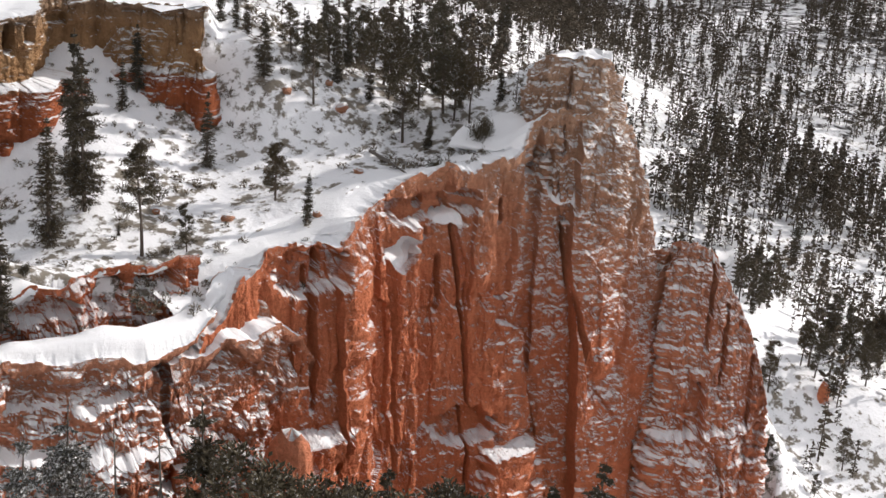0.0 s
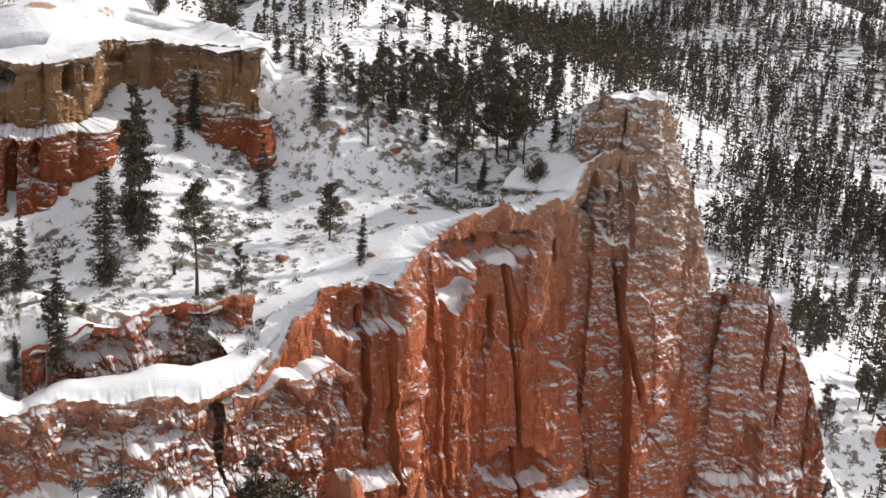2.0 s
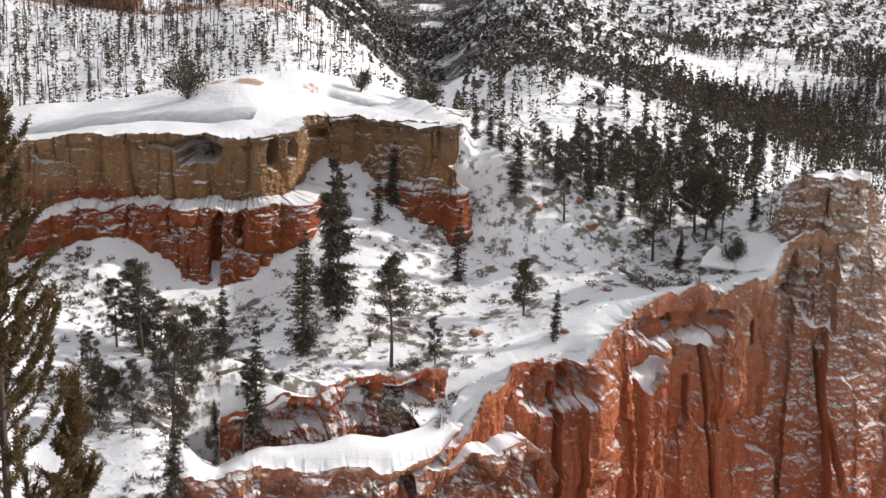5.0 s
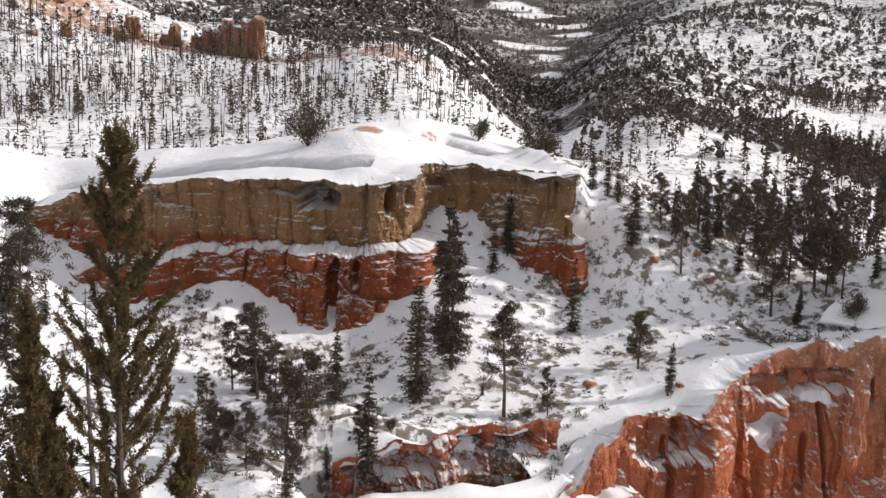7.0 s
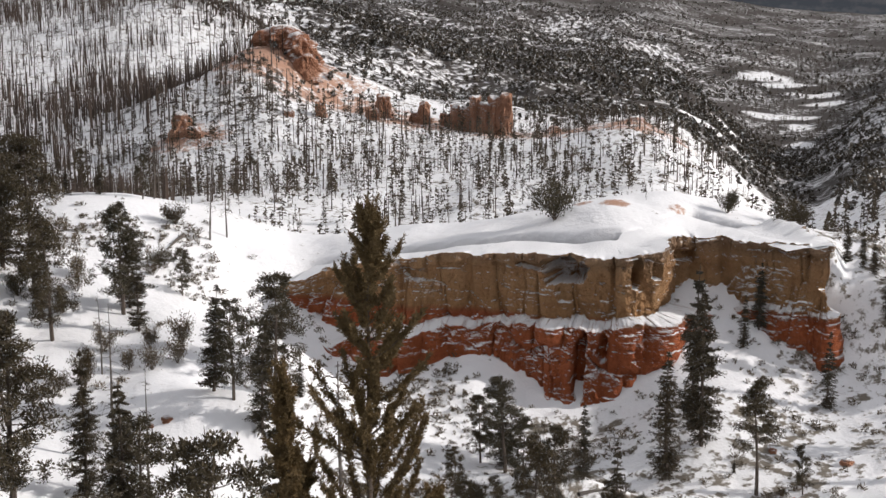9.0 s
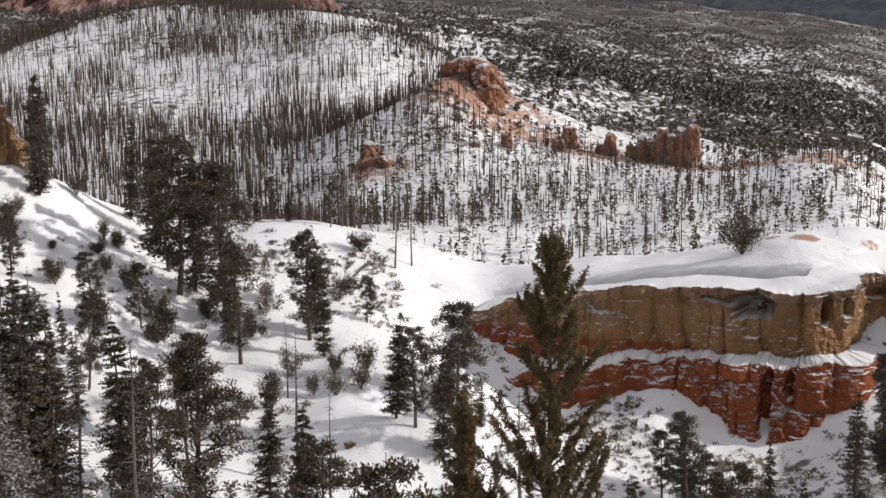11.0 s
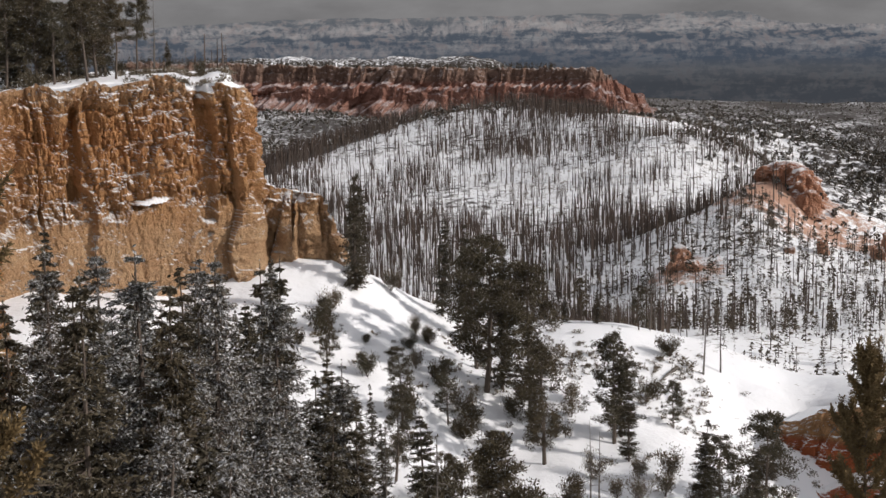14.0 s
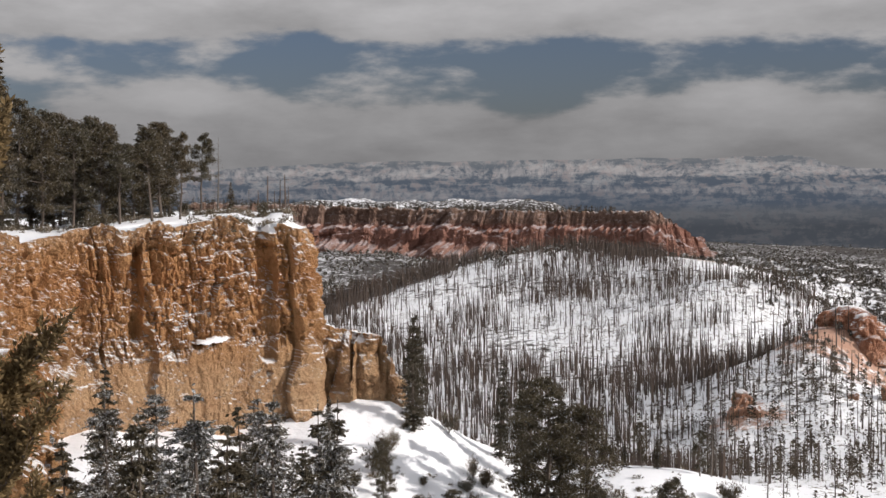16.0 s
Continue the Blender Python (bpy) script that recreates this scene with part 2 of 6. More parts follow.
ORANGE_RIM = [(-68.4, 177.3, -4.5), (-57.1, 205.2, -4.8), (-55.0, 208.9, -4.8), (-51.2, 216.0, -4.5), (-44.3, 219.6, -3.7), (-36.3, 223.1, -3.4), (-31.3, 225.8, -2.9), (-30.0, 227.0, -3.4), (-27.8, 227.8, -4.0), (-25.3, 228.6, -3.2), (-22.8, 229.4, -3.4), (-21.1, 231.0, -4.5)]


LEDGE_RIM = [(73.2, 146.6, -70.0), (76.0, 145.3, -69.0), (77.9, 145.4, -68.6), (83.8, 143.3, -68.4), (88.8, 142.6, -67.3), (92.1, 141.7, -66.8), (97.1, 140.7, -67.5), (101.1, 140.4, -67.5)]
LEFT_RIM = [(-36.9, 84.3, -6.3), (-34.2, 98.2, -8.5), (-31.1, 107.6, -9.7), (-30.2, 109.9, -11.0), (-29.2, 112.3, -12.2), (-29.5, 115.3, -13.9)]
MESA_RIM = [(-392.0, 2317.1, -20.1), (-224.9, 2289.0, -25.0), (-69.3, 2228.9, -30.8), (53.8, 2159.3, -33.5), (171.0, 2113.1, -35.6), (289.7, 2059.7, -35.9), (316.0, 2055.9, -51.5), (336.3, 2062.8, -65.0), (359.9, 2079.1, -81.3)]


def _rim_range(rim, x, y):
    b = np.array([bearing(p[0], p[1]) for p in rim])
    r = np.array([math.hypot(p[0], p[1]) for p in rim])
    o = np.argsort(b)
    return np.interp(bearing(x, y), b[o], r[o]), b.min(), b.max()


def canyon(x, y):
    r = np.hypot(x, y)
    return np.interp(r, [0, 3, 20, 60, 100, 140, 200, 260, 330], [0, -1, -17, -55, -92, -124, -138, -146, -155])


def _evened(rim, wide=1.6):
    """Range and height of a rim by bearing, with its bays evened out."""
    grid = np.linspace(-90, 90, 1801)
    b, h = _rim_heights(rim)
    r = np.array([math.hypot(p[0], p[1]) for p in rim])[np.argsort([bearing(p[0], p[1]) for p in rim])]
    k = np.hanning(int(wide * 20) * 2 + 1)
    k = k / k.sum()
    n = len(k) // 2
    return grid, *(np.convolve(np.pad(np.interp(grid, b, v), n, "edge"), k, "valid") for v in (r, h))


def cap_top(x, y):
    """The snow dome on the banded cliff."""
    grid, ranges, tops = _evened(CAP_RIM)
    b = bearing(x, y)
    d = np.hypot(x, y) - np.interp(b, grid, ranges)
    sharp = np.interp(b, *_rim_heights(CAP_RIM))
    rim = sharp + (np.interp(b, grid, tops) - sharp) * smooth(0, 6, d)
    crest = np.interp(grid, [-37, -35, -33.4, -31.5, -29.3, -27.9, -25.7, -23, -19, -14], [-3.5, -3.0, -1.0, 1.8, 3.6, 4.6, 3.0, -0.6, 0.2, 0.5])
    crest = np.interp(b, grid, np.convolve(np.pad(crest, 20, "edge"), np.ones(41) / 41, "valid"))
    return rim - 0.3 + crest * smooth(-2, 22, d) - 42 * smooth(20, 110, d)


def _rim_heights(rim):
    b = np.array([bearing(p[0], p[1]) for p in rim])
    o = np.argsort(b)
    return b[o], np.array([p[2] for p in rim])[o]


def plateau(x, y):
    edge, _, _ = _rim_range(ORANGE_RIM, x, y)
    d = np.hypot(x, y) - edge
    return np.interp(bearing(x, y), *_rim_heights(ORANGE_RIM)) - 0.3 + 0.9 * smooth(0, 25, d) - 1.5 * smooth(30, 90, d)


def ground(x, y, setback=0.0):
    """Height of the land; setback: how far the sheet's steps lie behind the rims of the rock that covers them."""
    x, y = np.asarray(x, float), np.asarray(y, float)
    b, r = bearing(x, y), np.hypot(x, y)
    z = open_land(x, y)
    rough = smooth(20, 120, r) * np.interp(r, [100, 300, 900, 4000], [0.5, 1.0, 4.0, 14.0])
    scale = np.interp(r, [100, 300, 900, 4000], [0.11, 0.05, 0.014, 0.004])
    rough = rough * (1 - 0.65 * smooth(520, 640, r) * smooth(1500, 1300, r) * smooth(-13, -10, b))
    z = z + rough * fbm(x * scale, y * scale, 0.0, 3)
    hills = smooth(690, 900, r) * smooth(3600, 2400, r) * smooth(-11, -15, b) * smooth(-33, -29, b)
    z = z + 24 * hills * (0.36 - np.abs(fbm(x * 0.0055, y * 0.0055, 8.0, 4)))
    # the side valley with its meadows
    floor = 1.7 + r * np.tan(np.radians(np.interp(r, [300, 500, 700, 900, 1200, 1420, 1600, 1850, 2080, 2300, 3000], [-14.4, -12.0, -10.9, -10.2, -9.7, -9.2, -8.3, -7.4, -6.7, -6.2, -5.2])))
    off = b + 34.4 + 0.5 * fbm(r * 0.004, 0 * r, 3.0, 2)
    w = np.exp(-(off / np.where(off > 0, 3.0, 2.3)) ** 2) * smooth(340, 480, r) * smooth(2700, 2200, r)
    z = z * (1 - w) + np.minimum(z, floor + 2.5 * fbm(x * 0.01, y * 0.01, 4.0, 2)) * w
    # the flat top of the cap and the plateau stand behind their rims
    edge, lo, hi = _rim_range(CAP_RIM, x, y)
    w = smooth(-0.4, 1.6, r - edge - setback) * smooth(lo - 0.5, lo + 0.3, b) * smooth(hi + 2.0, hi - 2.5, b) * smooth(360, 300, r)
    z = z * (1 - w) + (cap_top(x, y) + 0.35 * fbm(x * 0.12, y * 0.12)) * w
    edge, lo, hi = _rim_range(ORANGE_RIM, x, y)
    w = smooth(-0.4, 1.6, r - edge - setback) * smooth(lo - 0.2, lo + 0.4, b) * smooth(520, 420, r) * smooth(70, 60, b)
    z = z * (1 - w) + (plateau(x, y) + 0.3 * fbm(x * 0.12, y * 0.12)) * w
    # the canyon lies before the red wall
    for rim, out, into in ((RED_RIM, 0.5, -0.6), (SPUR_RIM, 3.0, -0.5)):
        edge, lo, hi = _rim_range(rim, x, y)
        w = smooth(edge + setback + 3.0, edge + setback + 1.0, r) * smooth(lo - 0.8, lo - 0.2, b) * smooth(hi + out, hi + into, b)
        z = z * (1 - w) + np.minimum(canyon(x, y) + 1.5 * fbm(x * 0.05, y * 0.05), z) * w
    w = smooth(-51.4, -52.4, b) * smooth(-57.6, -56.6, b) * smooth(430, 330, r)
    z = z * (1 - w) + np.minimum(z, canyon(x, y) + 3.0 * fbm(x * 0.03, y * 0.03)) * w
    w = smooth(-51.4, -52.4, b) * smooth(238, 216, r) * smooth(-100, -85, b)
    z = z * (1 - w) + np.minimum(z, canyon(x, y) + 2.0 * fbm(x * 0.03, y * 0.03)) * w
    # the shelf before the undercut ledge
    edge, lo, hi = _rim_range(LEDGE_RIM, x, y)
    shelf = np.interp(b, *_rim_heights(LEDGE_RIM)) - 4.4
    w = smooth(edge + 1.4, edge + 0.4, r) * smooth(edge - 12, edge - 8, r) * smooth(lo - 0.6, lo + 0.4, b) * smooth(hi + 3.0, hi - 0.2, b)
    z = z * (1 - w) + np.minimum(z, shelf + 0.3 * fbm(x * 0.2, y * 0.2)) * w
    # the slope below the viewpoint, and the level rim behind it
    w = smooth(95, 45, r) * smooth(130, 100, np.abs(b))
    z = z * (1 - w) + (np.interp(r, [0, 1.8, 4, 20, 60, 100], [0, 0, -2.4, -16.5, -46, -74]) + smooth(3, 12, r) * fbm(x * 0.15, y * 0.15)) * w
    w = smooth(105, 150, np.abs(b))
    return z * (1 - w) + 0.6 * smooth(3, 20, r) * fbm(x * 0.03, y * 0.03) * w
# ---- end of land ----


# ---- materials ----
def material(name):
    m = bpy.data.materials.new(name)
    m.use_nodes = True
    nt = m.node_tree
    return m, nt, nt.nodes["Principled BSDF"]


def node(nt, kind, **sockets):
    n = nt.nodes.new(kind)
    for k, v in sockets.items():
        n.inputs[k.replace("_", " ")].default_value = v
    return n


def noise_node(nt, vector, scale, detail=4.0, rough=0.55):
    n = node(nt, "ShaderNodeTexNoise", Scale=scale, Detail=detail, Roughness=rough)
    nt.links.new(vector, n.inputs["Vector"])
    return n.outputs["Fac"]


def stretched(nt, vector, sx, sy, sz):
    n = nt.nodes.new("ShaderNodeMapping")
    n.inputs["Scale"].default_value = (sx, sy, sz)
    nt.links.new(vector, n.inputs["Vector"])
    return n.outputs["Vector"]


def calc(nt, op, a, b=0.0, c=0.0):
    n = nt.nodes.new("ShaderNodeMath")
    n.operation = op
    for i, v in enumerate((a, b, c)):
        if isinstance(v, (int, float)):
            n.inputs[i].default_value = v
        else:
            nt.links.new(v, n.inputs[i])
    return n.outputs[0]


def ramp(nt, fac, stops):
    n = nt.nodes.new("ShaderNodeValToRGB")
    while len(n.color_ramp.elements) < len(stops):
        n.color_ramp.elements.new(0.5)
    for e, (pos, col) in zip(n.color_ramp.elements, stops):
        e.position = pos
        e.color = (*col, 1) if isinstance(col, tuple) else (col, col, col, 1)
    nt.links.new(fac, n.inputs["Fac"])
    return n.outputs["Color"]


def mix(nt, fac, a, b, blend="MIX"):
    n = nt.nodes.new("ShaderNodeMix")
    n.data_type, n.blend_type = "RGBA", blend
    for socket, v in ((n.inputs[0], fac), (n.inputs[6], a), (n.inputs[7], b)):
        if isinstance(v, (int, float)):
            socket.default_value = v
        elif isinstance(v, tuple):
            socket.default_value = (*v, 1)
        else:
            nt.links.new(v, socket)
    return n.outputs[2]


def bump(nt, bsdf, height, strength, distance):
    n = node(nt, "ShaderNodeBump", Strength=strength, Distance=distance)
    nt.links.new(height, n.inputs["Height"])
    nt.links.new(n.outputs[0], bsdf.inputs["Normal"])


SNOW_WHITE = (0.86, 0.87, 0.89)


def rock(name, strata, low, high, snow=0.62, speck=0.5, scale=1.0, warp=3.0, dusting=0.85, dip=(0.0, 0.0, 0.0)):
    """Layered rock: colours by height between low and high, vertical stains, grain, and snow caught on what lies flat."""
    m, nt, bsdf = material(name)
    geo = nt.nodes.new("ShaderNodeNewGeometry")
    pos = geo.outputs["Position"]
    parts = nt.nodes.new("ShaderNodeSeparateXYZ")
    nt.links.new(pos, parts.inputs[0])
    facing = nt.nodes.new("ShaderNodeSeparateXYZ")
    nt.links.new(geo.outputs["Normal"], facing.inputs[0])
    wavy = calc(nt, "MULTIPLY_ADD", noise_node(nt, pos, 0.05 / scale, 4), warp * scale * 2, -warp * scale)
    height = calc(nt, "ADD", parts.outputs["Z"], wavy)
    if dip[2]:
        slope = calc(nt, "ADD", calc(nt, "MULTIPLY", parts.outputs["X"], dip[0]), calc(nt, "MULTIPLY", parts.outputs["Y"], dip[1]))
        height = calc(nt, "ADD", height, calc(nt, "ADD", slope, dip[2]))
    fac = calc(nt, "DIVIDE", calc(nt, "SUBTRACT", height, low), high - low)
    base = ramp(nt, fac, strata)
    streak = noise_node(nt, stretched(nt, pos, 0.4 / scale, 0.4 / scale, 0.09 / scale), 1.0, 6, 0.65)
    base = mix(nt, ramp(nt, streak, [(0.3, 0.0), (0.7, 1.0)]), mix(nt, 1.0, base, (0.84, 0.77, 0.73), "MULTIPLY"), base)
    beds = noise_node(nt, stretched(nt, pos, 0.03 / scale, 0.03 / scale, 0.9 / scale), 1.0, 5, 0.6)
    base = mix(nt, ramp(nt, beds, [(0.35, 0.0), (0.65, 1.0)]), mix(nt, 1.0, base, (0.87, 0.82, 0.78), "MULTIPLY"), base)
    fine = noise_node(nt, pos, 2.2 / scale, 6, 0.7)
    base = mix(nt, ramp(nt, fine, [(0.3, 0.0), (0.75, 1.0)]), mix(nt, 1.0, base, (0.80, 0.76, 0.73), "MULTIPLY"), mix(nt, 1.0, base, (1.18, 1.15, 1.12), "MULTIPLY"))
    patch = noise_node(nt, pos, 0.9 / scale, 6, 0.75)
    lie = calc(nt, "ADD", facing.outputs["Z"], calc(nt, "MULTIPLY_ADD", patch, 0.7, -0.35))
    flat = ramp(nt, lie, [(snow - 0.06, 0.0), (snow + 0.06, 1.0)])
    cling = nt.nodes.new("ShaderNodeAttribute")
    cling.attribute_name = "cling"
    held = cling.outputs["Fac"]
    clung = calc(nt, "ADD", noise_node(nt, pos, 0.13 / scale, 4, 0.6), calc(nt, "MULTIPLY_ADD", held, 0.3, -0.08))
    where = ramp(nt, calc(nt, "ADD", clung, calc(nt, "MULTIPLY", facing.outputs["Z"], 0.35)), [(0.70 - 0.25 * speck, 0.0), (0.86 - 0.25 * speck, 1.0)])
    dust = ramp(nt, calc(nt, "ADD", noise_node(nt, stretched(nt, pos, 1.0, 1.0, 1.25), 7.5 / scale, 7, 0.88), calc(nt, "MULTIPLY", facing.outputs["Z"], 0.3)), [(0.59, 0.0), (0.65, 1.0)])
    drift = ramp(nt, calc(nt, "ADD", calc(nt, "MULTIPLY", held, 0.5), calc(nt, "MULTIPLY_ADD", patch, 0.4, -0.2)), [(0.62, 0.0), (0.70, 1.0)])
    cover = calc(nt, "MAXIMUM", drift, calc(nt, "MAXIMUM", flat, calc(nt, "MULTIPLY", calc(nt, "MULTIPLY", where, dust), dusting)))
    nt.links.new(mix(nt, cover, base, SNOW_WHITE), bsdf.inputs["Base Color"])
    bsdf.inputs["Roughness"].default_value = 0.92
    bsdf.inputs["Specular IOR Level"].default_value = 0.2
    rough = calc(nt, "MULTIPLY", calc(nt, "ADD", calc(nt, "MULTIPLY_ADD", noise_node(nt, pos, 0.8 / scale, 8, 0.75), 1.6, fine), calc(nt, "MULTIPLY", streak, 1.5)), calc(nt, "MULTIPLY_ADD", cover, -0.9, 1.0))
    bump(nt, bsdf, rough, 1.0, 0.7 * scale)
    return m


# the buff upper beds come down to the end of the promontory
DIP_FROM, DIP_TO = Vector((132.0, 136.7, -68.5)), Vector((162.6, 129.7, -63.9))
DIP_LINE = (DIP_TO - DIP_FROM).xy.normalized() * 0.42
DIP = (DIP_LINE.x, DIP_LINE.y, -DIP_LINE.dot(DIP_FROM.xy) - 3.0)
ROCK_RED = rock("red_rock", [(0.0, (0.74, 0.25, 0.125)), (0.45, (0.74, 0.26, 0.135)), (0.60, (0.72, 0.33, 0.20)), (0.76, (0.68, 0.42, 0.29)), (0.98, (0.68, 0.50, 0.38))], -110, -38, snow=0.86, speck=0.35, dusting=0.85, dip=DIP)
ROCK_SPUR = rock("spur_rock", [(0.0, (0.76, 0.28, 0.15)), (0.5, (0.76, 0.33, 0.20)), (1.0, (0.72, 0.39, 0.26))], -110, -70, snow=0.80, speck=0.35, dusting=0.85)
ROCK_BAND = rock("banded_rock", [(0.0, (0.46, 0.145, 0.065)), (0.50, (0.50, 0.16, 0.07)), (0.53, (0.42, 0.14, 0.07)), (0.57, (0.50, 0.31, 0.16)), (0.80, (0.52, 0.34, 0.19)), (0.86, (0.42, 0.29, 0.18)), (0.97, (0.38, 0.30, 0.23))], -70, -44, snow=0.80, speck=0.3, warp=0.8)
ROCK_ORANGE = rock("orange_rock", [(0.0, (0.62, 0.44, 0.28)), (0.35, (0.62, 0.43, 0.26)), (0.48, (0.54, 0.33, 0.17)), (0.62, (0.63, 0.37, 0.18)), (0.80, (0.58, 0.32, 0.15)), (0.92, (0.63, 0.38, 0.19)), (1.0, (0.58, 0.38, 0.22))], -38, -4, snow=0.92, speck=0.2, warp=2.0)
ROCK_LEDGE = rock("ledge_rock", [(0.0, (0.84, 0.31, 0.17)), (0.5, (0.84, 0.39, 0.25)), (1.0, (0.76, 0.42, 0.28))], -95, -66, snow=0.66, speck=0.5)
ROCK_MESA = rock("mesa_rock", [(0.0, (0.30, 0.21, 0.185)), (0.4, (0.33, 0.185, 0.15)), (0.68, (0.33, 0.18, 0.145)), (0.74, (0.26, 0.18, 0.15)), (1.0, (0.27, 0.195, 0.16))], -110, -30, snow=1.25, speck=0.1, scale=3.0, warp=1.0, dusting=0.35)
ROCK_PINK = rock("pink_rock", [(0.0, (0.56, 0.37, 0.28)), (0.6, (0.53, 0.30, 0.205)), (1.0, (0.50, 0.25, 0.16))], -95, -48, snow=1.0, speck=0.45, scale=2.0)


def make_ground_material():
    m, nt, bsdf = material("snowy_ground")
    pos = nt.nodes.new("ShaderNodeNewGeometry").outputs["Position"]
    cover = {}
    for k in ("bare", "brush", "wood"):
        a = nt.nodes.new("ShaderNodeAttribute")
        a.attribute_name = k
        cover[k] = a.outputs["Fac"]
    drift = noise_node(nt, pos, 0.08, 5)
    snow = mix(nt, drift, (0.82, 0.84, 0.88), (0.90, 0.90, 0.91))
    earth = mix(nt, noise_node(nt, pos, 0.3, 6, 0.7), (0.34, 0.18, 0.12), (0.50, 0.33, 0.25))
    scrub = mix(nt, noise_node(nt, pos, 1.5, 4), (0.12, 0.105, 0.085), (0.27, 0.24, 0.20))
    # brush that pokes through the snow
    tufts = calc(nt, "ADD", noise_node(nt, pos, 0.5, 5, 0.66), calc(nt, "MULTIPLY_ADD", noise_node(nt, pos, 0.1, 3), 0.4, -0.2))
    shown = ramp(nt, calc(nt, "ADD", tufts, calc(nt, "MULTIPLY_ADD", cover["brush"], 0.30, -0.30)), [(0.46, 0.0), (0.54, 1.0)])
    color = mix(nt, shown, snow, scrub)
    # red earth on steep worn ground
    worn = calc(nt, "ADD", noise_node(nt, stretched(nt, pos, 1, 1, 0.35), 0.16, 7, 0.78), calc(nt, "MULTIPLY_ADD", cover["bare"], 0.42, -0.32))
    color = mix(nt, ramp(nt, worn, [(0.47, 0.0), (0.56, 1.0)]), color, earth)
    # far woodland floor: dark scrub with snow between, also standing in for distant shade
    floor = mix(nt, noise_node(nt, pos, 0.02, 4), (0.032, 0.030, 0.029), (0.075, 0.062, 0.054))
    speckle = calc(nt, "ADD", calc(nt, "MULTIPLY", noise_node(nt, stretched(nt, pos, 1, 1, 0.4), 0.20, 4, 0.6), 0.6), calc(nt, "MULTIPLY", noise_node(nt, pos, 0.009, 6, 0.65), 0.4))
    gaps = calc(nt, "ADD", speckle, calc(nt, "MULTIPLY_ADD", cover["wood"], 0.36, -0.215))
    color = mix(nt, ramp(nt, gaps, [(0.46, 0.0), (0.53, 1.0)]), color, floor)
    nt.links.new(color, bsdf.inputs["Base Color"])
    bsdf.inputs["Roughness"].default_value = 0.8
    bsdf.inputs["Specular IOR Level"].default_value = 0.25
    bump(nt, bsdf, calc(nt, "ADD", calc(nt, "MULTIPLY", tufts, 0.5), noise_node(nt, pos, 0.25, 5)), 0.5, 0.6)
    return m


def leafy(name, dark, light, snow=0.0, by_island=False, fleck=2.6, frost=0.8):
    m, nt, bsdf = material(name)
    geo = nt.nodes.new("ShaderNodeNewGeometry")
    pos = geo.outputs["Position"]
    pick = geo.outputs["Random Per Island"] if by_island else nt.nodes.new("ShaderNodeObjectInfo").outputs["Random"]
    color = mix(nt, noise_node(nt, pos, 1.3, 3), dark, light)
    color = mix(nt, calc(nt, "MULTIPLY", pick, 0.5), color, mix(nt, 1.0, color, (1.25, 0.95, 0.7), "MULTIPLY"))
    if snow:
        flecks = noise_node(nt, pos, fleck, 4, 0.7)
        color = mix(nt, ramp(nt, flecks, [(0.62 - snow, 0.0), (0.68 - snow, 1.0)]), color, (frost, frost * 1.02, frost * 1.05))
    nt.links.new(color, bsdf.inputs["Base Color"])
    bsdf.inputs["Roughness"].default_value = 0.75
    bsdf.inputs["Specular IOR Level"].default_value = 0.2
    return m


def barky(name, dark, light):
    m, nt, bsdf = material(name)
    pos = nt.nodes.new("ShaderNodeNewGeometry").outputs["Position"]
    grainy = noise_node(nt, stretched(nt, pos, 6, 6, 1.2), 1.0, 5, 0.65)
    nt.links.new(mix(nt, grainy, dark, light), bsdf.inputs["Base Color"])
    bsdf.inputs["Roughness"].default_value = 0.9
    bump(nt, bsdf, grainy, 0.6, 0.05)
    return m


GROUND = make_ground_material()
FIR_GREEN = leafy("fir_needles", (0.034, 0.033, 0.024), (0.092, 0.080, 0.055), snow=0.03, fleck=2.2, frost=0.5)
FIR_SNOWY = leafy("snowy_fir_needles", (0.040, 0.040, 0.033), (0.125, 0.118, 0.100), snow=0.11, fleck=3.2, frost=0.5)
PINE_GREEN = leafy("pine_needles", (0.038, 0.036, 0.024), (0.105, 0.088, 0.056), snow=0.03, frost=0.5)
NEAR_GREEN = leafy("olive_needles", (0.060, 0.050, 0.028), (0.20, 0.15, 0.075), snow=0.0)
BRUSH = leafy("dry_brush", (0.07, 0.062, 0.045), (0.17, 0.14, 0.10), snow=0.04, by_island=True)
FAR_GREEN = leafy("far_needles", (0.041, 0.037, 0.028), (0.091, 0.076, 0.057), by_island=True)
PINYON = leafy("pinyon_needles", (0.045, 0.043, 0.036), (0.11, 0.10, 0.085), snow=0.06, by_island=True, fleck=0.5)
CHARRED = leafy("charred_wood", (0.04, 0.033, 0.03), (0.10, 0.08, 0.07), by_island=True)
BARK = barky("bark", (0.05, 0.038, 0.03), (0.13, 0.10, 0.08))
GREY_WOOD = barky("grey_dead_wood", (0.06, 0.05, 0.045), (0.17, 0.15, 0.13))


def mesh_from(name, verts, faces, mat, smooth_shade=False):
    """faces: an array of triangles or of quads."""
    k = faces.shape[1]
    me = bpy.data.meshes.new(name)
    me.vertices.add(verts.size // 3)
    me.vertices.foreach_set("co", verts.reshape(-1).astype(np.float32))
    me.loops.add(len(faces) * k)
    me.loops.foreach_set("vertex_index", faces.reshape(-1).astype(np.int32))
    me.polygons.add(len(faces))
    me.polygons.foreach_set("loop_start", np.arange(len(faces), dtype=np.int32) * k)
    me.polygons.foreach_set("use_smooth", np.full(len(faces), smooth_shade))
    me.update(calc_edges=True)
    me.materials.append(mat)
    return me


